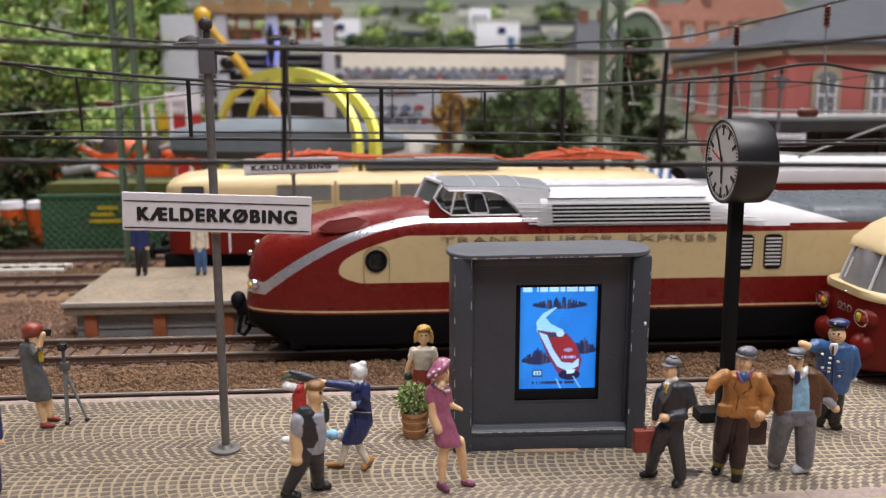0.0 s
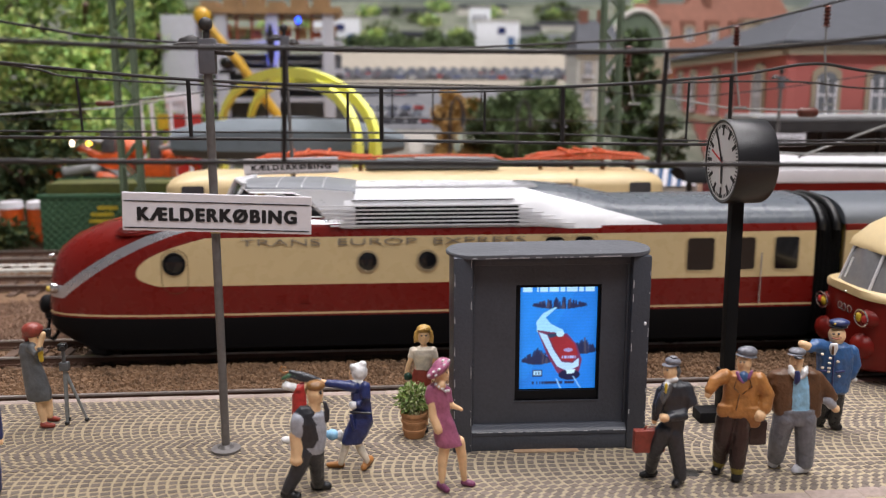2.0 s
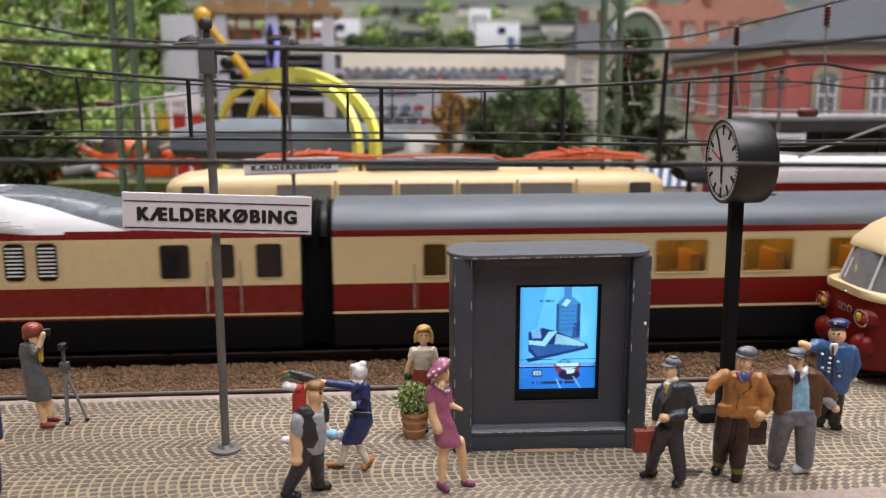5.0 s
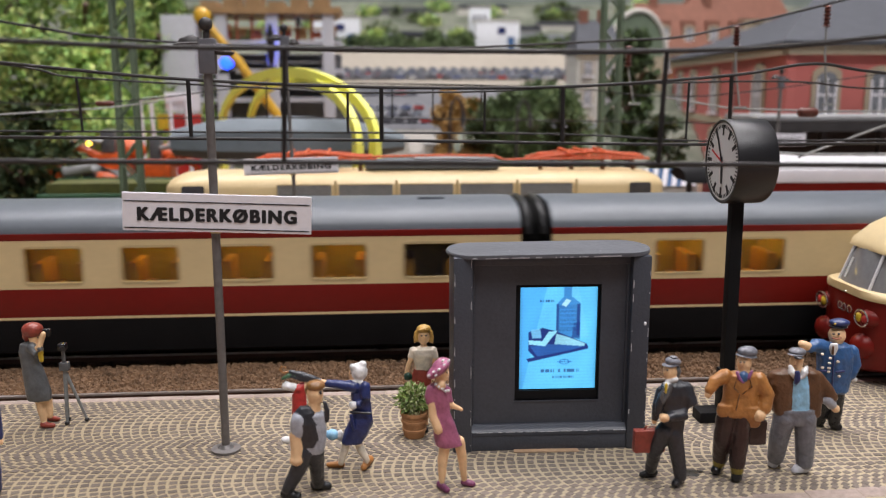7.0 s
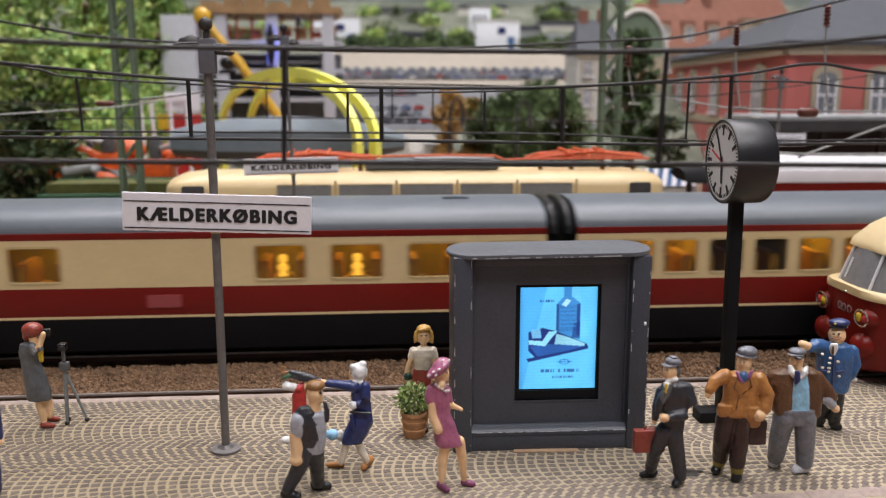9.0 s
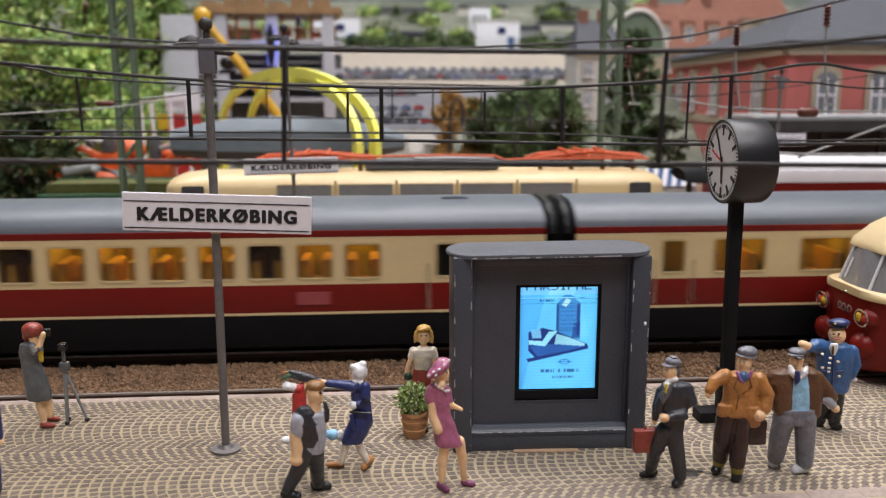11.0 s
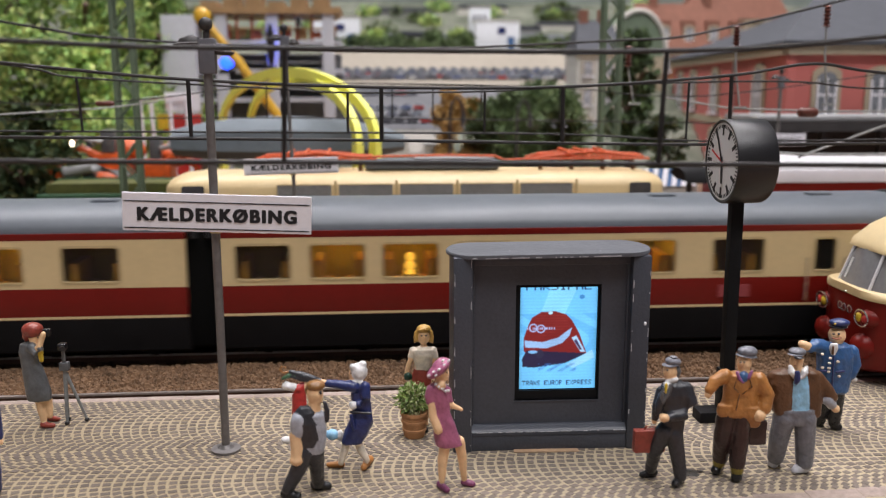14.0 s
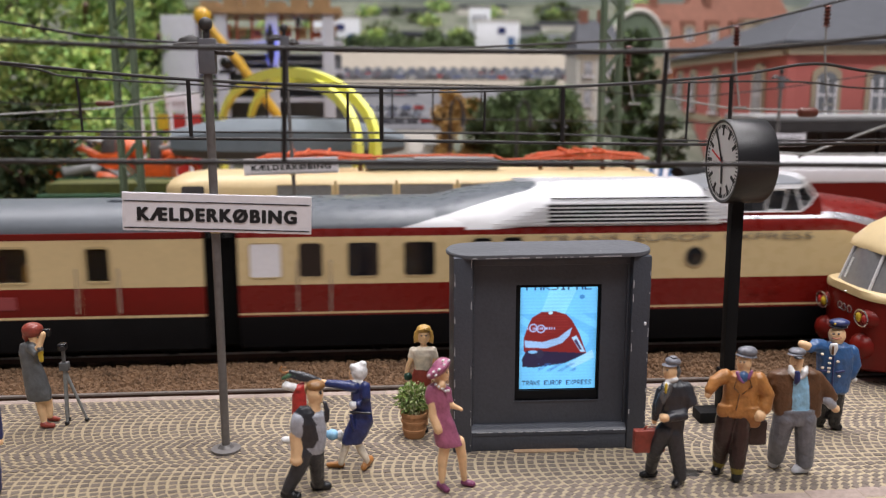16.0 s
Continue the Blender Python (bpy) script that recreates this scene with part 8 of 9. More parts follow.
def station_building():
    ob = empty("station_building", 250, 520, -3)
    h = 101.0
    left = Matrix.Translation((60.2, 380.3, 0)) @ Matrix.Rotation(radians(261), 4, "Z")      # long wall, from its far end to the corner
    right = Matrix.Rotation(radians(-3), 4, "Z")
    Ll, Lr = 385.0, 190.0
    part("wall", box(bmesh.new(), 0, Ll, 0, 4, 0, h, m=left), PINK, ob, "salmon plaster wall", smooth=False)
    part("wall", box(bmesh.new(), 0, Lr, 0.2, 4.2, 0, h, m=right), PINK, ob, "salmon plaster wall", smooth=False)
    for m, L in ((left, Ll), (right, Lr)):
        part("string_course", box(bmesh.new(), -0.6, L, -1.4, 0.4, 44, 50, m=m), TRIM, ob, smooth=False)
        part("cornice", box(bmesh.new(), -3, L, -4.5, 0.4, 93, 100, m=m), TRIM, ob, smooth=False)
        part("plinth", box(bmesh.new(), -0.6, L, -1.2, 0.4, 0, 8, m=m), TRIM, ob, smooth=False)
    part("corner_pier", box(bmesh.new(), -2.0, 3.0, -2.0, 3.0, 8, 93, 0.3), PINK, ob, smooth=False)
    for x in (13, 46, 79, 112):
        town_window(ob, right, x + 10, 54, 6.2, 24)
        town_window(ob, right, x + 10, 12, 6.2, 20)
    for x in (323, 193, 103, 40):
        town_window(ob, left, x, 54, 11.0, 23)
        town_window(ob, left, x, 12, 11.0, 18)
    bm = bmesh.new()
    a = [left @ Vector((-5, -7, h)), left @ Vector((0, -7, h)), right @ Vector((Lr, -7, h))]
    a[0] = Vector((-8, -7, h))
    ridge0, ridge1 = Vector((75, 95, 158)), Vector((190, 320, 158))
    vs = [bm.verts.new(p) for p in (a[0], a[1], a[2], ridge0, ridge1, Vector((190, 90, 158)))]
    bm.faces.new((vs[0], vs[3], vs[4], vs[1]))
    bm.faces.new((vs[0], vs[2], vs[5], vs[3]))
    lower = [bm.verts.new(v.co - Vector((0, 0, 2.5))) for v in vs]
    bm.faces.new((lower[0], lower[1], lower[4], lower[3]))
    bm.faces.new((lower[0], lower[3], lower[5], lower[2]))
    bm.faces.new((vs[0], vs[1], lower[1], lower[0]))
    bm.faces.new((vs[0], lower[0], lower[2], vs[2]))
    part("roof", bm, SLATE_ROOF, ob, "grey slate hipped roof", smooth=False)
    part("downpipe", tube(bmesh.new(), [left @ Vector((260, -2.5, 8)), left @ Vector((260, -2.5, 96))], 1.2), STEEL, ob)
    return tagged(ob, "salmon red station building with slate hipped roof", "building")


station_building()


def platform_canopy():
    ob = empty("platform_canopy", 222, 470, -4)
    part("roof", box(bmesh.new(), -22, 120, -22, 22, 56, 60, 0.6), WALL_GREY, ob)
    part("fascia", box(bmesh.new(), -23, 121, -23.5, -22, 52, 58), IRON, ob)
    for k in range(4):
        part("post", box(bmesh.new(), -10 + k * 34, -7 + k * 34, -2, 2, 0, 56), IRON, ob)
    # wall behind the posts in one even near-black brown
    part("back_wall", box(bmesh.new(), -20, 120, 18, 20, 0, 56), mat("near_black_brown", (0.05, 0.04, 0.035), 0.8), ob)
    return tagged(ob, "dark platform canopy with grey roof", "canopy")


platform_canopy()
station_sign(203, 430, -4, 49.0, 36.0, 6.0, -4.0, 0, 1.0, label="white station name board behind the clock")


def striped_awning():
    ob = empty("striped_awning", 139, 392, -10)
    for k in range(12):
        part("stripe", plate(bmesh.new(), [(-14 + k * 2.4, 38), (-11.6 + k * 2.4, 38), (-9.6 + k * 2.4, 47), (-12 + k * 2.4, 47)], 1.0, Matrix.Rotation(radians(-25), 4, "X")), PAPER if k % 2 else DENIM, ob, smooth=False)
    part("stall", box(bmesh.new(), -14, 16, 17, 40, 0, 36), OLDWHITE, ob)
    part("counter_post", box(bmesh.new(), -14, -13, 10, 18, 0, 38), STEEL, ob)
    return tagged(ob, "market stall with blue and white striped awning", "stall")


striped_awning()


def black_hood():
    ob = empty("black_hood", 141, 380, -13)
    bm = bmesh.new()
    loft(bm, [[(x + 2.5 * math.cos(a), -6 + q, 46.5 + z * k) for a, q, z in ((0.0, 0.0, -4.0), (0.6, 1.0, 0.5), (1.2, 4.0, 3.2), (1.6, 8.0, 3.6), (2.0, 12.0, 0.0), (0.5, 12.0, -4.0))] for x, k in ((-7, 0.75), (-4, 1.0), (2, 1.05), (6, 0.8))])
    part("hood", bm, BLACK, ob)
    part("post", rod(bmesh.new(), (0, 2, 8), (0, 2, 43), 1.2), IRON, ob)
    return tagged(ob, "black rounded hood on a post beside the stall", "hood")


black_hood()


def town_house(name, x, y, w, d, h, wall, roof_mat, rh, label, floors, cols, dormers=0, rz=0):
    ob = empty(name, x, y, -3, rz=rz)
    part("wall", box(bmesh.new(), -w, w, 0, d, 0, h), wall, ob, smooth=False)
    bm = bmesh.new()
    pts = [(-w - 2, -3, h), (w + 2, -3, h), (w + 2, d + 3, h), (-w - 2, d + 3, h), (-w * 0.8, d * 0.45, h + rh), (w * 0.8, d * 0.45, h + rh)]
    vs = [bm.verts.new(p) for p in pts]
    for f in ((0, 1, 5, 4), (1, 2, 5), (2, 3, 4, 5), (3, 0, 4), (3, 2, 1, 0)):
        bm.faces.new([vs[i] for i in f])
    part("roof", bm, roof_mat, ob, smooth=False)
    part("cornice", box(bmesh.new(), -w - 1, w + 1, -2, 0, h - 4, h - 0.5), TRIM, ob, smooth=False)
    I = Matrix.Identity(4)
    for fl in range(floors):
        for c in range(cols):
            town_window(ob, I, -w + (c + 0.5) * 2 * w / cols, h * (fl + 0.25) / floors, w / cols * 0.38, h / floors * 0.45, arch=False)
    for k in range(dormers):
        cx = -w + (k + 0.5) * 2 * w / dormers
        dm = part("dormer", box(bmesh.new(), cx - 7, cx + 7, d * 0.08, d * 0.3, h + 3, h + rh * 0.62), roof_mat, ob, smooth=False)
        town_window(ob, Matrix.Translation((0, d * 0.08, 0)), cx, h + 6, 4.2, rh * 0.3)
    for k in (-0.5, 0.4):
        part("chimney", box(bmesh.new(), k * w - 4, k * w + 4, d * 0.4, d * 0.55, h + rh * 0.6, h + rh * 1.3), TILE_RED, ob, smooth=False)
    return tagged(ob, label, "building", "town houses")


town_house("town_house", 345, 955, 68, 60, 112, mat("brick_town", (0.29, 0.115, 0.06), 0.85, var=0.2), TILE_RED, 52, "old brick house with orange tiled roof and dormers", 4, 5, 5)
town_house("town_house", 205, 800, 20, 50, 104, OLDWHITE, SLATE_ROOF, 30, "narrow pale town house with grey roof", 4, 2)
town_house("town_house", 420, 1010, 60, 40, 150, TRIM, TILE_RED, 40, "tall sand coloured house behind the station", 4, 4)


def green_dome():
    ob = empty("vaulted_hall", 272, 905, -3)
    bm = bmesh.new()
    arc = [(30 * math.cos(math.pi * k / 16), 104 + 46 * math.sin(math.pi * k / 16)) for k in range(17)]
    plate(bm, arc, 60)
    part("vault", bm, mat("patina_green", (0.16, 0.21, 0.14), 0.7, var=0.2), ob, smooth=False)
    part("gable_rim", tube(bmesh.new(), [(x, -1, z) for x, z in arc], 2.6), OLDWHITE, ob)
    part("wall", box(bmesh.new(), -30, 30, 0, 60, 0, 104), TRIM, ob)
    bm = bmesh.new()
    loft(bm, [ring((-4, -6, z), (0, 0, 1), r, 8) for z, r in ((104, 9), (112, 8), (116, 10), (122, 3), (134, 0.5))])
    part("turret", bm, SLATE_ROOF, ob)
    return tagged(ob, "hall with green vaulted roof and pale rim", "building")


green_dome()


def tree(x, y, z, h, r, seed, leaves, count=1500, size=5.0, label="", squash=1.0, clumps=16):
    ob = empty("tree", x, y, z)
    rng = random.Random(seed)
    bm = bmesh.new()
    loft(bm, [ring((rng.uniform(-1, 1), 0, q * h * 0.75), (0, 0, 1), max(0.6, h * 0.035 * (1 - q * 0.85)), 9) for q in (0, 0.05, 0.3, 0.6, 1.0)])
    for k in range(6):
        a, q = rng.uniform(0, 6.28), rng.uniform(0.3, 0.65)
        tube(bm, [(0, 0, h * q), (math.cos(a) * r * 0.4, math.sin(a) * r * 0.4, h * (q + 0.12)), (math.cos(a) * r * 0.75, math.sin(a) * r * 0.75, h * (q + 0.2))], h * 0.012, 6)
    part("trunk", bm, mat("bark", (0.09, 0.06, 0.04), 0.9, bump=0.5) if "bark" not in bpy.data.materials else bpy.data.materials["bark"], ob)
    bm = bmesh.new()
    for k in range(clumps):
        a, q = rng.uniform(0, 6.28), rng.uniform(0.22, 1.0)
        rad = r * math.sqrt(max(0.05, 1 - ((q - 0.45) / 0.62) ** 2)) * rng.uniform(0.25, 0.8) * squash
        leaf_cloud(bm, (math.cos(a) * rad, math.sin(a) * rad, h * q), (r * 0.42, r * 0.42, r * 0.36), count // clumps, size, seed * 50 + k, len(leaves), 0.2)
    part("crown", bm, leaves, ob, smooth=False)
    return tagged(ob, label, "tree", "trees")


BRIGHT = [mat("leaf_spring", (0.30, 0.45, 0.12), 0.8, var=0.4, spread=0.3), mat("leaf_sun", (0.52, 0.60, 0.20), 0.8, var=0.4, spread=0.3), mat("leaf_fresh", (0.20, 0.34, 0.10), 0.8, var=0.4, spread=0.3)]
AUTUMN = [mat("leaf_ochre", (0.34, 0.19, 0.05), 0.8, var=0.3, spread=0.3), mat("leaf_amber", (0.42, 0.27, 0.09), 0.8, var=0.3, spread=0.3)]
DEEP = [mat("leaf_fir", (0.020, 0.040, 0.010), 0.8, var=0.4, spread=0.4), LEAVES[0], mat("leaf_moss", (0.07, 0.075, 0.015), 0.8, var=0.4, spread=0.4)]
tree(-166, 432, -2, 66, 24, 1, DEEP, 2600, 3.0, "dark evergreen tree beside the container")
tree(-192, 470, -2, 60, 22, 2, DEEP, 1800, 3.2, "dark evergreen tree beside the container")
for k, (x, y, h, r) in enumerate(((-290, 700, 170, 62), (-215, 690, 175, 60), (-172, 720, 150, 48), (-255, 650, 110, 55), (-185, 640, 92, 42), (-330, 640, 140, 60))):
    tree(x, y, -2, h, r, 10 + k, BRIGHT, 9000, 3.3, "bright green leafy tree at the edge of the layout", clumps=34)
tree(180, 610, -2, 106, 19, 21, [LEAVES[0], DEEP[0], LEAVES[1]], 5200, 2.8, "dark green tree beside the station building", clumps=40)
tree(200, 588, -2, 52, 15, 22, DEEP, 1500, 2.6, "green tree beside the station building")
for k, (x, y, h, r) in enumerate(((102, 705, 64, 27), (128, 718, 70, 31), (152, 702, 66, 28), (113, 690, 52, 26))):
    tree(x, y, -2, h, r, 30 + k, [LEAVES[1], LEAVES[0], LEAVES[2], LEAVES[1]], 5200, 2.4, "green bushy tree in front of the hillside")
tree(62, 706, -2, 66, 21, 41, AUTUMN, 3600, 2.6, "ochre autumn tree in front of the hillside")
tree(84, 724, -2, 60, 16, 42, [AUTUMN[0], LEAVES[1]], 2600, 2.6, "ochre autumn tree in front of the hillside")


# ---- hillside, car park and backdrop ----
def hill_height(y):
    return interp(y, [(700, -4), (780, 30), (900, 66), (960, 78), (1030, 104), (1080, 122), (1300, 190)])


def hillside():
    bm = bmesh.new()
    nx, ny = 60, 30
    vs = [[bm.verts.new((-700 + 1700 * i / nx, 690 + 620 * j / ny, hill_height(690 + 620 * j / ny) + 3 * noise.noise((i * 0.5, j * 0.5, 0)))) for j in range(ny + 1)] for i in range(nx + 1)]
    for i in range(nx):
        for j in range(ny):
            bm.faces.new((vs[i][j], vs[i + 1][j], vs[i + 1][j + 1], vs[i][j + 1]))
    return tagged(part("hillside", bm, mat("hill_green", (0.075, 0.10, 0.055), 0.95, var=0.5, scale=60, coarse=14, tint=(0.16, 0.165, 0.13))), "green hillside rising behind the town", "hillside", kind="structure")


hillside()
SAND = mat("car_park_sand", (0.31, 0.275, 0.225), 0.9, var=0.12, scale=120, coarse=15)


def car_park():
    bm = bmesh.new()
    rows = [(905, 0), (960, 0), (1036, 0)]
    vs = [[bm.verts.new((x, y, hill_height(y) + 4.5)) for x in (-60 + (y - 905) * 0.1, 40, 120, 235)] for y, _ in rows]
    for a, b in zip(vs, vs[1:]):
        for i in range(3):
            bm.faces.new((a[i], a[i + 1], b[i + 1], b[i]))
    return tagged(part("car_park", bm, SAND), "pale sandy car park on the hillside", "car park", kind="structure")


car_park()


def parked_cars():
    rng = random.Random(12)
    cols = [mat("car_" + n, c, 0.3, var=0.05, bump=0) for n, c in (("slate", (0.14, 0.15, 0.20)), ("blue", (0.11, 0.14, 0.27)), ("white", (0.5, 0.5, 0.5)), ("black", (0.07, 0.07, 0.09)), ("red", (0.40, 0.03, 0.03)), ("silver", (0.24, 0.26, 0.31)))]
    first = []
    for c in cols:
        ob = empty("parked_car")
        part("body", box(bmesh.new(), -5, 5, -2.2, 2.2, 0.8, 3.6, 0.6), c, ob)
        part("cabin", box(bmesh.new(), -2.8, 2.6, -1.9, 1.9, 3.5, 5.6, 0.7), WIN, ob)
        for wx in (-3, 3):
            part("wheel", rod(bmesh.new(), (wx, -2.3, 1.0), (wx, 2.3, 1.0), 1.0), INK, ob)
        tagged(ob, "small parked car on the car park", "car", "parked cars")
        first.append(ob)
    used = set()
    for y, x_end, lift in [(y, 225, 5.2) for y in (932, 939, 946, 953, 960, 967)] + [(y, 48, 2.2) for y in (800, 818, 836, 880)]:
        x = -45 + rng.uniform(0, 6)
        while x < x_end:
            k = rng.choice((0, 1, 1, 3, 0, 5, 2, 3, 5, 4)) if y < 960 else rng.choice((0, 1, 3, 5, 0))
            m = pose(x * MM, y * MM, (hill_height(y) + lift) * MM, 0, 0, rng.uniform(-10, 10))
            if k in used:
                copy_thing(first[k], m)
            else:
                used.add(k)
                first[k].matrix_basis = m
            x += rng.uniform(10.4, 13.0)


parked_cars()


def hill_road(y0, y1, x0, x1, material, label):
    bm = bmesh.new()
    vs = [[bm.verts.new((x, y, hill_height(y) + 2.0)) for x in (x0, (x0 + x1) / 2, x1)] for y in (y0, (y0 + y1) / 2, y1)]
    for a, b in zip(vs, vs[1:]):
        for i in range(2):
            bm.faces.new((a[i], a[i + 1], b[i + 1], b[i]))
    return tagged(part("road", bm, material), label, "road", kind="structure")


hill_road(785, 900, -80, 235, mat("hill_asphalt", (0.13, 0.13, 0.14), 0.9, var=0.25, scale=120, coarse=20), "grey asphalt road below the car park")
hill_road(740, 781, -80, 60, mat("pale_gravel", (0.30, 0.28, 0.25), 0.9, var=0.25, scale=120, coarse=20), "pale gravel verge below the road")
for x, w, h in ((14, 15, 17), (52, 9, 12)):
    ob = empty("site_cabin", x, 738, hill_height(738) - 2)
    part("wall", box(bmesh.new(), -w, w, 0, 12, 0, h, 0.3), OLDWHITE, ob)
    part("roof", box(bmesh.new(), -w - 1, w + 1, -1, 13, h, h + 1.6, 0.3), WALL_GREY, ob)
    part("window", box(bmesh.new(), -w * 0.5, w * 0.2, -0.6, 0.2, h * 0.4, h * 0.75), WIN, ob)
    tagged(ob, "white site cabin with grey flat roof", "cabin", "site cabins")


def white_hall(x, y, w, d, h, label, blue=True):
    z = hill_height(y)
    ob = empty("white_hall", x, y, z - 3)
    part("wall", box(bmesh.new(), -w, w, 0, d, 0, h, 0.3), mat("hall_white", (0.78, 0.80, 0.84), 0.6, var=0.05) if "hall_white" not in bpy.data.materials else bpy.data.materials["hall_white"], ob)
    part("roof", box(bmesh.new(), -w - 1, w + 1, -1, d + 1, h, h + 1.4), OLDWHITE, ob)
    if blue:
        part("blue_door", box(bmesh.new(), w * 0.45, w * 0.75, -0.8, 0.2, 0, h * 0.5), DENIM, ob)
        part("window", box(bmesh.new(), w * 0.0, w * 0.35, -0.8, 0.2, h * 0.6, h * 0.8), NAVY, ob)
    else:
        for k in range(3):
            part("window", box(bmesh.new(), -w * 0.7 + k * w * 0.5, -w * 0.45 + k * w * 0.5, -0.8, 0.2, h * 0.5, h * 0.75), WIN, ob)
    return tagged(ob, label, "building", "halls on the hillside")


white_hall(148, 1055, 26, 30, 36, "white industrial hall with blue door")
white_hall(-42, 1060, 28, 30, 38, "white industrial hall on the hillside")
white_hall(135, 1120, 13, 20, 36, "pale grey office block on the hillside", False)
town_house("factory_hall", 75, 1130, 55, 40, 14, SLATE_ROOF, SLATE_ROOF, 10, "long dark factory hall on the hillside", 1, 6)
town_house("factory_hall", 215, 1150, 40, 40, 16, SLATE_ROOF, SLATE_ROOF, 14, "dark factory hall with pitched roof", 1, 4)
viaduct = tagged(part("viaduct", box(bmesh.new(), -60, 300, 1100, 1106, 128, 134), mat("bridge_grey", (0.25, 0.27, 0.29), 0.8)), "grey viaduct across the hillside", "viaduct", kind="structure")
for k in range(14):
    rng = random.Random(60 + k)
    x = -40 + k * 22 + rng.uniform(-6, 6)
    y = 1045 + (k % 2) * 14 if not 125 < x < 178 else 1085
    bush = part("bush", leaf_cloud(bmesh.new(), (0, 0, 0), (16, 9, 11), 260, 3.6, 70 + k, 3, 0.3), [LEAVES[1], LEAVES[2], LEAVES[0]], smooth=False, at=(x, y, hill_height(y) + 8))
    tagged(bush, "green bush on the hillside", "bush", "bushes on the hillside")
for k in range(46):
    rng = random.Random(160 + k)
    x, y = rng.uniform(-330, 420), rng.uniform(1075, 1260)
    s = rng.uniform(0.6, 1.3)
    bush = part("bush", leaf_cloud(bmesh.new(), (0, 0, 0), (18 * s, 9 * s, 10 * s), 200, 3.8, 170 + k, 3, 0.3), [LEAVES[1], LEAVES[2], DEEP[2]] if k % 3 else BRIGHT, smooth=False, at=(x, y, hill_height(y) + 6))
    tagged(bush, "green bush on the hillside", "bush", "bushes on the hillside")
for k, (x, y, w, h) in enumerate(((-10, 1088, 20, 8), (60, 1100, 26, 7), (190, 1120, 22, 9), (240, 1140, 30, 10), (40, 1210, 40, 9), (150, 1220, 34, 12), (255, 1200, 26, 14))):
    ob = empty("shed", x, y, hill_height(y) - 3)
    part("wall", box(bmesh.new(), -w, w, 0, 14, 0, h), OLDWHITE if k % 2 else WALL_GREY, ob, smooth=False)
    part("roof", plate(bmesh.new(), [(-w - 1, h), (w + 1, h), (w * 0.9, h + 5), (-w * 0.9, h + 5)], 16, Matrix.Translation((0, -1, 0))), SLATE_ROOF, ob, smooth=False)
    tagged(ob, "low grey shed on the hillside", "shed", "sheds on the hillside")
backdrop = tagged(part("backdrop", box(bmesh.new(), -1100, 1400, 1300, 1310, -50, 700), mat("backdrop_haze", (0.20, 0.23, 0.21), 0.95, var=0.25, scale=20, coarse=6, bump=0)), "hazy grey green distance behind the layout", "backdrop", kind="structure")


# ---- building site with yellow arches ----
def building_site():
    ob = empty("building_site", -80, 700, -3)
    grey = mat("pale_concrete", (0.50, 0.51, 0.56), 0.75, var=0.1)
    wood = mat("shuttering", (0.34, 0.21, 0.10), 0.8, var=0.3)
    rusty = mat("red_steel", (0.30, 0.08, 0.04), 0.7, var=0.3)
    part("tower", box(bmesh.new(), -79, -54, -6, 30, 0, 127, 0.5), grey, ob)
    for x in (3, 46, -36):
        part("column", box(bmesh.new(), x - 4.5, x + 4.5, 2, 10, 0, 132, 0.4), grey, ob)
    for z in (62, 84, 106):
        part("floor_slab", box(bmesh.new(), -54, 56, 4, 60, z, z + 3.2), grey, ob)
    # greyer than the concrete: shade inside the open floors is put into the colour
    part("back_wall", box(bmesh.new(), -54, 54, 58, 62, 0, 100), mat("site_interior_shade", (0.20, 0.21, 0.23), 0.9, var=0.3, coarse=60), ob)
    for k in range(9):
        part("post", box(bmesh.new(), -48 + k * 11.5, -46 + k * 11.5, 5, 7, 109, 128), rusty, ob)
        part("shutter_board", box(bmesh.new(), -49 + k * 11.5, -40 + k * 11.5, 8, 9.5, 110 + (k % 3), 116 + (k * 5 % 7)), rusty if k % 2 else wood, ob)
    for z in (117, 124):
        part("beam", box(bmesh.new(), -52, 54, 5, 7, z, z + 1.6), wood, ob)
    part("deck", box(bmesh.new(), -54, 56, 0, 50, 129, 134), wood, ob)
    for k in range(6):
        part("deck_board", box(bmesh.new(), -50 + k * 17, -38 + k * 17, 0, 30, 134, 138 + (k % 3) * 3), wood, ob)
    for z in (72, 78, 92, 98):
        part("rail", box(bmesh.new(), -54, 54, 3, 4, z, z + 1.0), STEEL, ob)
    return tagged(ob, "unfinished concrete building with shuttering and columns", "building site")


building_site()
SIGNAL_YELLOW = mat("arch_yellow", (0.92, 0.90, 0.16), 0.5, var=0.1)


def arch(x, y, rx, rz, z0, turn):
    bm = bmesh.new()
    rings = []
    for k in range(25):
        a = math.pi * k / 24
        c, s = math.cos(a), math.sin(a)
        rings.append([(c * (rx + d), e, s * (rz + d)) for d, e in ((-2.6, -1.5), (2.6, -1.5), (2.6, 1.5), (-2.6, 1.5))])
    loft(bm, rings)
    box(bm, rx - 2.8, rx + 2.8, -1.7, 1.7, -38, -0.5)
    box(bm, -rx - 2.8, -rx + 2.8, -1.7, 1.7, -38, -0.5)
    ob = part("yellow_arch", bm, SIGNAL_YELLOW)
    ob.matrix_basis = pose(x * MM, y * MM, z0 * MM, 0, 0, turn)
    return tagged(ob, "large bright yellow steel arch", "arch", "yellow arches")


arch(-45.3, 472.5, 85.8, 31, 47.5, -57.6)
arch(-41.8, 477.5, 89.5, 28.5, 46.5, -67.2)


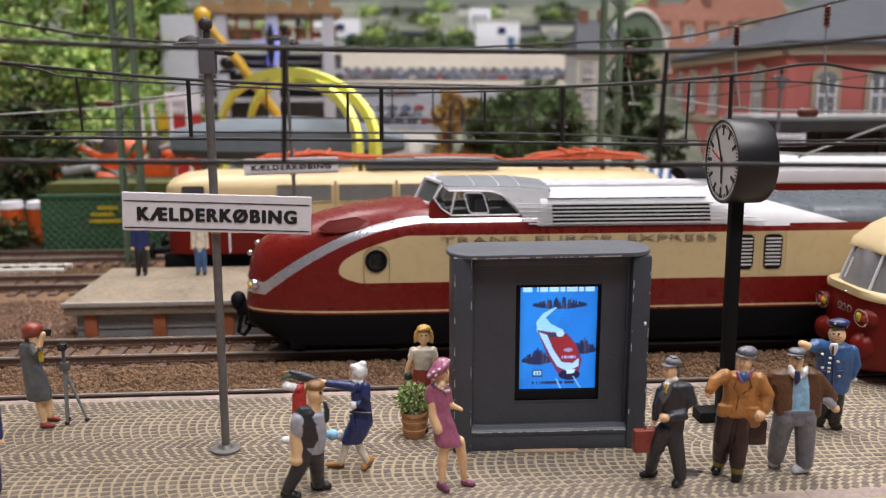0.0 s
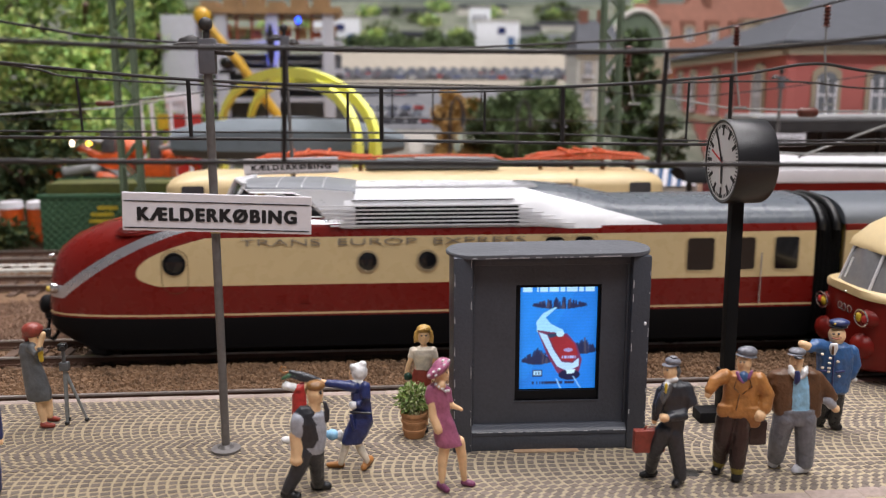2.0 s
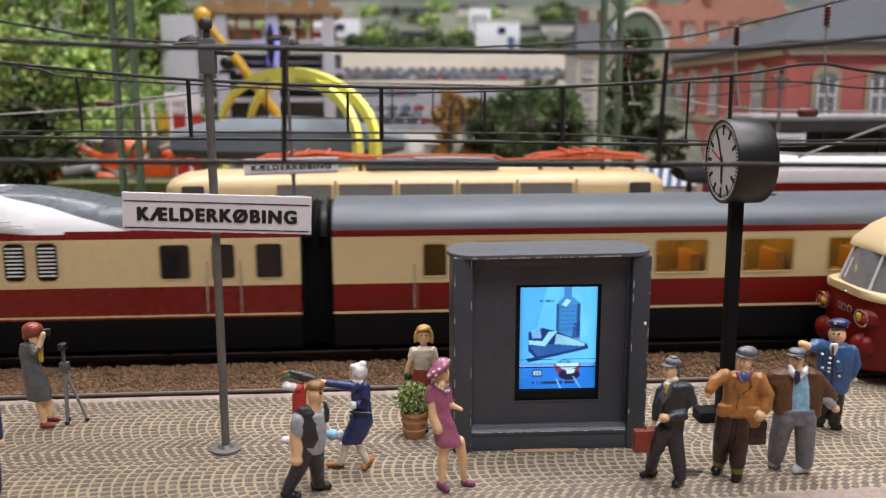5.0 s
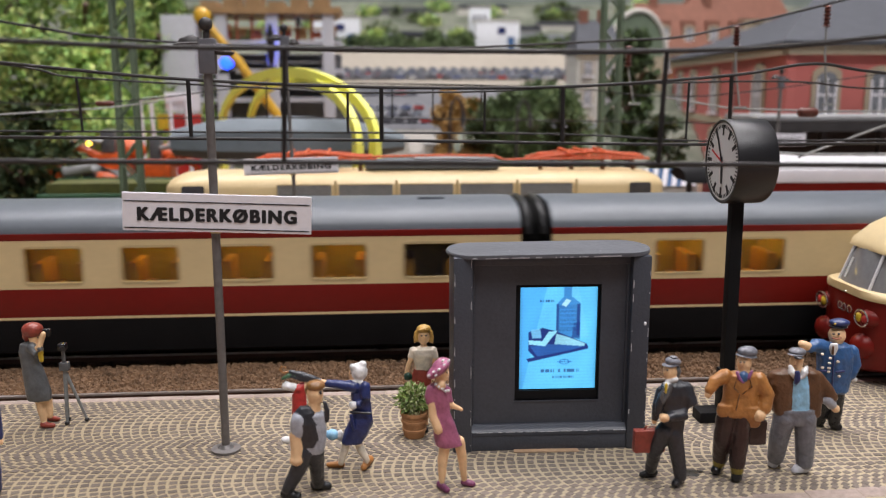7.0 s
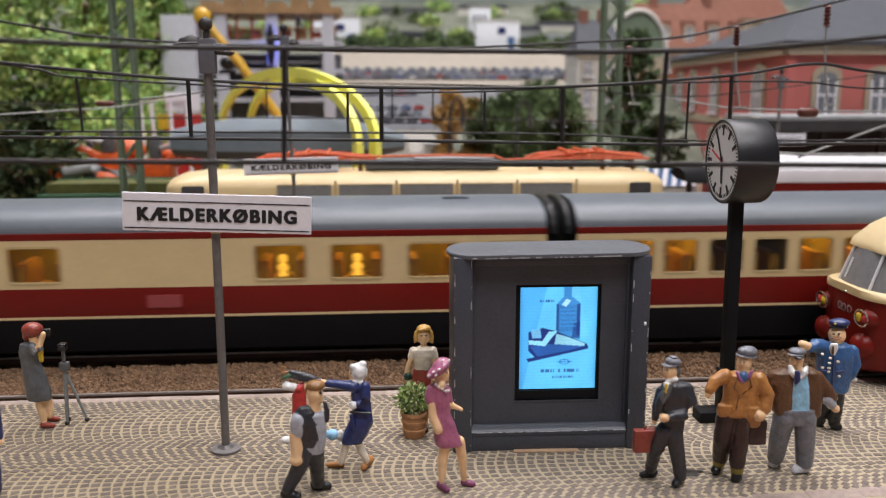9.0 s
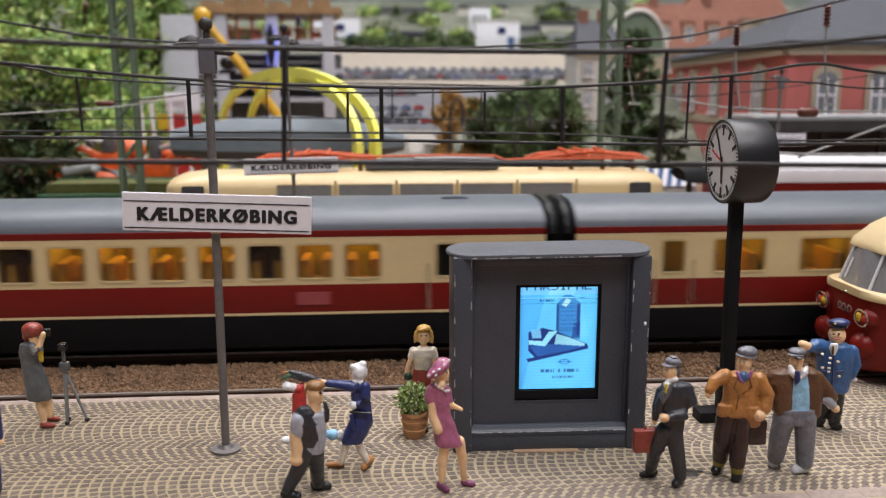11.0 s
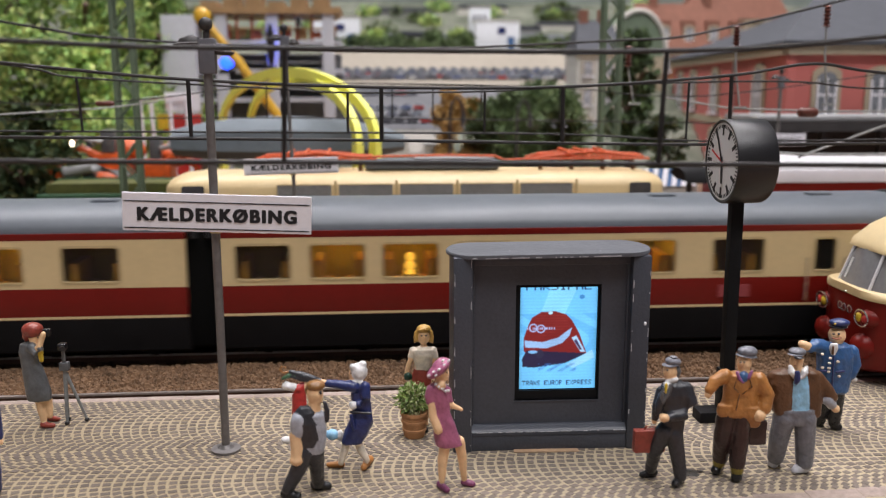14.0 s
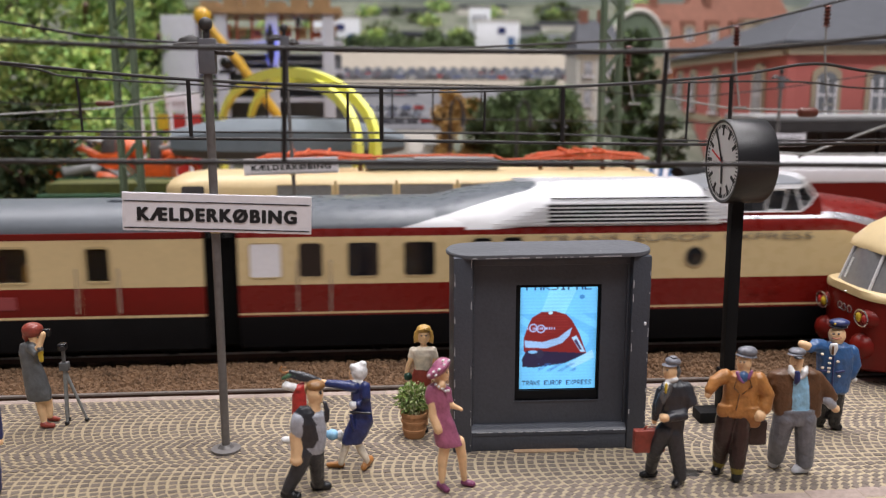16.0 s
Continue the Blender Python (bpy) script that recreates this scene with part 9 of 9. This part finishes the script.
def crane_arm():
    ob = empty("crane", -86, 625, -3)
    part("boom", limb(bmesh.new(), [(-28, 0, 119), (-7, 0, 92), (25, 0, 46)], [2.2, 3.2, 3.6], n=8), paint("crane_yellow", (0.62, 0.36, 0.03)), ob)
    part("jib_head", ball(bmesh.new(), (-29, 0, 121), (6, 4, 6)), PAINTS["crane_yellow"], ob)
    part("cab", box(bmesh.new(), 12, 40, -9, 9, 0, 36, 1.5), PAINTS["crane_yellow"], ob)
    return tagged(ob, "yellow crane with raised boom", "crane")


crane_arm()


def hull_roof():
    ob = empty("hall_roof", -43, 440, -4)
    bm = bmesh.new()
    rings = []
    for k in range(21):
        t = k / 20
        x = -54 + 112 * t
        q = math.sin(math.pi * min(1, max(0, t * 0.86 + 0.10))) ** 0.5
        rings.append([(x, y * q, 47 + z * q) for y, z in ((-20, -2), (-19, 8), (-12, 12.5), (0, 14), (12, 12.5), (19, 8), (20, -2), (8, -8), (-8, -8))])
    loft(bm, rings)
    part("shell", bm, mat("hull_grey", (0.13, 0.155, 0.175), 0.75, var=0.16), ob)
    for k in range(4):
        part("strut", rod(bmesh.new(), (-40 + k * 26, 0, 0), (-40 + k * 26, 0, 45), 2.0), STEEL, ob)
    return tagged(ob, "pale grey curved hall roof on struts", "roof")


hull_roof()


def red_white_tower():
    ob = empty("scaffold_tower", -115, 500, -4)
    for x in (-11, -5, 5, 14):
        part("post", tube(bmesh.new(), [(x, 0, 0), (x - 2, 0, 66)], 1.2, 8), PAPER, ob)
    for k in range(4):
        part("panel", box(bmesh.new(), -2 + (k % 2) * 2, 19, 3, 5, 26 + k * 12, 36 + k * 12), SCARLET if k % 2 == 0 else PAPER, ob)
    part("handrail", tube(bmesh.new(), [(-16, 0, 58), (-12, 0, 68), (12, 0, 70)], 1.0, 6), PAPER, ob)
    part("lamp_panel", box(bmesh.new(), -4, 2, 0, 2, 52, 60), YELLOW, ob)
    return tagged(ob, "white scaffold tower with red panels", "scaffold")


red_white_tower()


# ---- yard with container and diggers ----
def container():
    ob = empty("mesh_container", -118, 402, -4)
    green = mat("container_green", (0.035, 0.10, 0.05), 0.6, var=0.25)
    link = mat("wire_green", (0.075, 0.17, 0.085), 0.55, var=0.2)
    part("front", box(bmesh.new(), -31, 31, -1, 0.4, 2, 27, 0.2), green, ob)
    part("back", box(bmesh.new(), -31, 31, 22, 23.4, 2, 33, 0.2), green, ob)
    for x in (-31, 29.5):
        part("end", box(bmesh.new(), x, x + 1.5, 0.4, 22, 2, 27), green, ob)
    part("floor", box(bmesh.new(), -31, 31, 0, 22, 0, 2), green, ob)
    part("top_rim", box(bmesh.new(), -32, 32, -1.8, 0.6, 26, 28, 0.3), green, ob)
    for k in range(30):
        for q in (-1, 1):
            x = -54 + k * 3.6
            a, b = (max(-31, x), 2 + max(0.0, -31 - x)), (min(31, x + 24), 26 - max(0.0, x + 24 - 31))
            if a[0] < b[0] - 1:
                part("mesh_wire", tube(bmesh.new(), [(q * a[0], -1.3 - q * 0.1, a[1]), (q * b[0], -1.3 - q * 0.1, b[1])], 0.28, 4), link, ob)
    for dx, dz, w in ((-6, 15, 13), (-5, 18, 6), (-2, 21, 5)):
        part("painted_mark", box(bmesh.new(), dx - 4, dx + w, -1.9, -1.6, dz, dz + 1.8), paint("mark_yellow", (0.45, 0.36, 0.03)), ob, smooth=False)
    return tagged(ob, "green wire mesh waste container with yellow marks", "container")


container()
ORANGE = paint("digger_orange", (0.62, 0.10, 0.015))


def digger(x, y, z, k, flip=1):
    ob = empty("digger", x, y, z)
    part("body", box(bmesh.new(), -12 * k, 12 * k, -8, 8, 6, 18, 1.8), ORANGE, ob)
    part("cab", box(bmesh.new(), -6 * k, 4 * k, -7, 2, 18, 30, 1.5), WOOL, ob)
    part("engine_cover", limb(bmesh.new(), [(4 * k, 2, 20), (14 * k, 2, 19)], [6, 5.5]), ORANGE, ob)
    part("boom", limb(bmesh.new(), [(-8 * flip * k, -4, 16), (-22 * flip * k, -6, 22), (-42 * flip * k, -8, 8)], [2.6, 3.0, 2.0], n=8), ORANGE, ob)
    part("ram", tube(bmesh.new(), [(-4 * flip * k, -7, 24), (-20 * flip * k, -9, 26)], 1.4), STEEL, ob)
    for s in (-1, 1):
        part("crawler", box(bmesh.new(), -13 * k, 13 * k, s * 7 - 3, s * 7 + 3, 0, 7, 2.4), SHOE, ob)
    return tagged(ob, "orange digger with raised arm", "digger", "diggers")


digger(-136, 438, 7, 0.6)
digger(-133, 462, 20, 0.75, 1)
digger(-112, 470, 16, 0.6, -1)
bm = bmesh.new()
limb(bm, [(-14, 0, 0), (-2, 0, 3), (12, 0, -1)], [2.6, 2.8, 2.6])
tagged(part("concrete_pipe", bm, WALL_GREY, at=(-131, 428, 31)), "grey pipe lying on the container's load", "pipe")
slab("load", -147, -90, 404, 423, -2, 28.4, DEEP[2], "dark rubble load in the container", "rubble")
tagged(slab("yard_mound", -190, -60, 424, 520, -4, 6.0, EARTH, "earth mound of the yard", "ground"), kind="structure")
for k in range(3):
    hedge = part("hedge", leaf_cloud(bmesh.new(), (0, 0, 0), (22, 6, 9), 900, 2.2, 90 + k, 3, 0.2), DEEP, smooth=False, at=(-172 - k * 40, 402, 5))
    tagged(hedge, "low dark green hedge beside the track", "hedge", "hedges")
for x in (-153, -165):
    ob = empty("orange_barrel", x, 410, 2)
    part("drum", rod(bmesh.new(), (0, 0, 0), (0, 0, 15), 5, 5, 14), ORANGE, ob)
    part("lid", rod(bmesh.new(), (0, 0, 15), (0, 0, 18), 5.4, 5.0, 14), PAPER, ob)
    tagged(ob, "orange drum with white lid", "drum", "drums in the yard")
for k in range(2):
    tagged(slab("pale_plank", -190, -128, 372 - k * 9, 375 - k * 9, -4, -2.2, OLDWHITE, "pale plank beside the track", "plank", 0.3), kind="structure")


# ---- flashing lights of the building site and the yard ----
FLASH = []
LED_BLUE, LED_WHITE, LED_AMBER = glow("led_blue", (0.012, 0.07, 1.0), 4.5), glow("led_white", (1.0, 0.85, 0.6), 7.0), glow("led_amber", (1.0, 0.55, 0.05), 5.0)


def warning_light(x, y, z, r, tall, led, on, label):
    """A turning lens, lit on one side; on: the spans in seconds during which the lit side faces the tracks."""
    ob = empty("warning_light", x, y, z)
    part("housing", box(bmesh.new(), -r * 1.1, r * 1.1, -r * 0.3, r * 1.4, -tall - r * 0.5, -tall, 0.2), SHOE, ob)
    part("bracket", tube(bmesh.new(), [(0, r * 1.2, -tall - r * 0.3), (0, r + 8, -tall - r * 0.3)], 0.6, 6), SHOE, ob)
    bm = bmesh.new()
    ball(bm, (0, 0, 0), (r, r, tall), 0, 16)
    for f in bm.faces:
        f.material_index = 1 if f.calc_center_median().y < -r * 0.4 else 0
    lens = part("lens", bm, [SHOE, led], ob)
    FLASH.append((lens, on))
    return tagged(ob, label, "warning light", "warning lights")


# lens drawn out tall to stand for blue light reflected on the column
warning_light(-77.5, 696, 102.5, 3.2, 16, LED_BLUE, ((0.9, 1.2), (2.4, 2.7), (3.9, 4.3), (8.4, 8.7), (12.4, 12.9)), "tall blue lens shaped like a flashing light's glow on a concrete column")
warning_light(-56.5, 700, 121, 2.2, 3.0, LED_BLUE, ((1.4, 2.1), (7.4, 7.7)), "blue flashing light on the shuttering")
warning_light(-102, 640, 87.5, 5.4, 5.0, LED_BLUE, ((6.85, 7.15), (7.85, 8.15), (13.1, 13.3), (13.5, 13.7), (13.9, 14.1), (14.3, 14.5), (15.6, 15.9)), "blue flashing light beside the crane")
warning_light(-144.5, 436, 44.5, 1.7, 1.4, LED_WHITE, ((1.4, 3.8), (8.7, 8.95), (12.3, 12.5), (13.1, 14.1)), "white work lamp above the diggers")
warning_light(-136, 434, 44.5, 1.5, 1.2, LED_AMBER, ((1.9, 3.8), (6.3, 7.2)), "amber beacon above the diggers")


scrap = part("card_scrap", box(bmesh.new(), -6.5, 6.5, -0.6, 0.8, 0, 0.22, 0.1), mat("pale_card", (0.42, 0.28, 0.17), 0.8, bump=0.4), at=(33.5, 162.6, 0.03))
scrap.rotation_euler.z = radians(-2)
tagged(scrap, "torn pale card scrap under the kiosk", "scrap")
bm = bmesh.new()
loft(bm, [[(r * (2.6 + 0.7 * math.sin(3 * a) + 0.4 * math.sin(7 * a)) * math.cos(a), r * (1.6 + 0.3 * math.sin(5 * a)) * math.sin(a), z) for a in [2 * math.pi * k / 30 for k in range(30)]] for r, z in ((1.0, 0.0), (0.95, 0.08), (0.5, 0.12))])
tagged(part("glue_spot", bm, mat("dried_glue", (0.03, 0.028, 0.025), 0.3, var=0.3, bump=0.5), at=(58.3, 150.6, 0.02)), "dark dried glue spot on the cobbles", "stain")

# ---- the hall round the layout ----
HALL = mat("hall_paint", (0.30, 0.30, 0.31), 0.9, var=0.05, scale=8, coarse=2, bump=0)
for name, a in (("wall_back", (-2200, 2200, -1500, -1480, -900, 1700)), ("wall_left", (-2220, -2200, -1500, 1500, -900, 1700)), ("wall_right", (2200, 2220, -1500, 1500, -900, 1700)), ("wall_front", (-2200, 2200, 1480, 1500, -900, 1700)), ("hall_floor", (-2200, 2200, -1500, 1500, -920, -900)), ("ceiling", (-2200, 2200, -1500, 1500, 1700, 1720))):
    slab(name, *a, HALL, "plain grey wall of the exhibition hall", "wall")


# ---- paving stones ----
def cobbles():
    rng = random.Random(5)
    R, half, pitch = 18.0, 14.0, 1.98
    amax = math.asin(half / R)
    bands = (128.0, 156.0, 184.0)
    n = 17
    shape = [(-.5, -.5, -.3), (.5, -.5, -.3), (.5, .5, -.3), (-.5, .5, -.3), (-.46, -.46, .02), (.46, -.46, .02), (.46, .46, .02), (-.46, .46, .02)]
    quads = [(0, 1, 5, 4), (1, 2, 6, 5), (2, 3, 7, 6), (3, 0, 4, 7), (4, 5, 6, 7)]
    meshes = []
    for k in range(4):
        me = bpy.data.meshes.new("cobble")
        me.from_pydata([((x * (1.44 + 0.06 * k) + rng.uniform(-.1, .1)) * MM, (y * (1.2 + 0.1 * (k % 2)) + rng.uniform(-.1, .1)) * MM, z * MM) for x, y, z in shape], [], quads)
        me.materials.append(STONE)
        meshes.append(me)
    vs, fs, singles = [], [], 0
    for yc in bands:
        x0 = PX0 + 8
        while x0 < PX1 - 2:
            for j in range(n):
                a = -amax + 2 * amax * (j + 0.5) / n
                x = x0 + R * (1 - math.cos(a)) + rng.uniform(-.1, .1)
                y = yc + R * math.sin(a) * 0.985 + rng.uniform(-.1, .1)
                if not (138.5 + 0.07 * max(0.0, x - 32) < y < 198.0) or x > PX1 - 1:
                    continue
                rot = a + rng.uniform(-.07, .07)
                z = rng.uniform(-.05, .03)
                if singles < 300 and 140 < y < 152 and -16 < x < 60:
                    singles += 1
                    ob = new("cobble", meshes[singles % 4])
                    ob.parent = platform
                    ob.matrix_basis = Matrix.Translation((x * MM, y * MM, z * MM)) @ Matrix.Rotation(-rot, 4, "Z")
                    continue
                c, s = math.cos(-rot), math.sin(-rot)
                o = len(vs)
                w, d = 1.54 + rng.uniform(-.14, .14), 1.24 + rng.uniform(-.15, .15)
                for bx, by, bz in shape:
                    bx, by = bx * w + rng.uniform(-.09, .09), by * d + rng.uniform(-.09, .09)
                    vs.append(((x + bx * c - by * s) * MM, (y + bx * s + by * c) * MM, (z + bz) * MM))
                fs += [tuple(o + i for i in q) for q in quads]
            x0 += pitch
    me = bpy.data.meshes.new("cobble_field")
    me.from_pydata(vs, [], fs)
    me.materials.append(STONE)
    ob = new("cobble_field", me)
    ob.parent = platform
    tagged(ob, kind="stuff")


kerbs()
cobbles()


# ---- what moves ----
def motions():
    run = ((0.0, 0.0), (0.5, 10.3), (1.0, 22.2), (1.5, 34.6), (2.0, 52.0), (2.5, 71.6), (3.0, 94.9), (3.5, 117.9), (4.0, 141.3), (4.5, 165.5), (5.0, 191.0), (5.5, 218.5), (6.0, 249.0), (6.3, 270.0), (6.5, 287.0), (7.0, 331.0),
           (7.5, 377.0), (8.0, 426.8), (8.5, 474.0), (9.0, 522.2), (10.0, 621.5), (11.0, 720.5), (11.5, 769.8), (12.0, 816.8), (12.5, 868.0), (13.0, 915.2), (13.5, 966.2), (14.0, 1012.3), (14.5, 1064.2), (15.0, 1111.5), (15.5, 1158.2), (16.0, 1205.8))
    for car, offset, turn in TRAIN:
        walk(car, [(t, pose((offset - s) * MM, TRAIN_Y * MM, 0, 0, 0, turn)) for t, s in run])
    for p, band in screen_bands:
        x, y, z = band.location / MM
        t1, t2 = 3.32 + p / 0.45, 10.75 + p / 0.445
        rows = [(0.0, 0), (t1 - 0.1, 0), (t1 - 0.033, 40), (t1 + 0.033, 80), (t1 + 0.1, 120), (t2 - 0.1, 120), (t2 - 0.033, 160), (t2 + 0.033, 200), (t2 + 0.1, 240), (16.0, 240)]
        walk(band, [(t, pose(x * MM, y * MM, z * MM, -a, 0, 0)) for t, a in rows])
    for lens, spans in FLASH:
        rows, a = [(0.0, 180)], 180
        for on, off in spans:
            for t in (on, off):
                rows += [(t - 0.067, a), (t - 0.033, a + 60), (t, a + 120), (t + 0.033, a + 180)]
                a += 180
        rows.append((16.0, a))
        walk(lens, [(t, pose(0, 0, 0, 0, 0, d)) for t, d in rows])


motions()
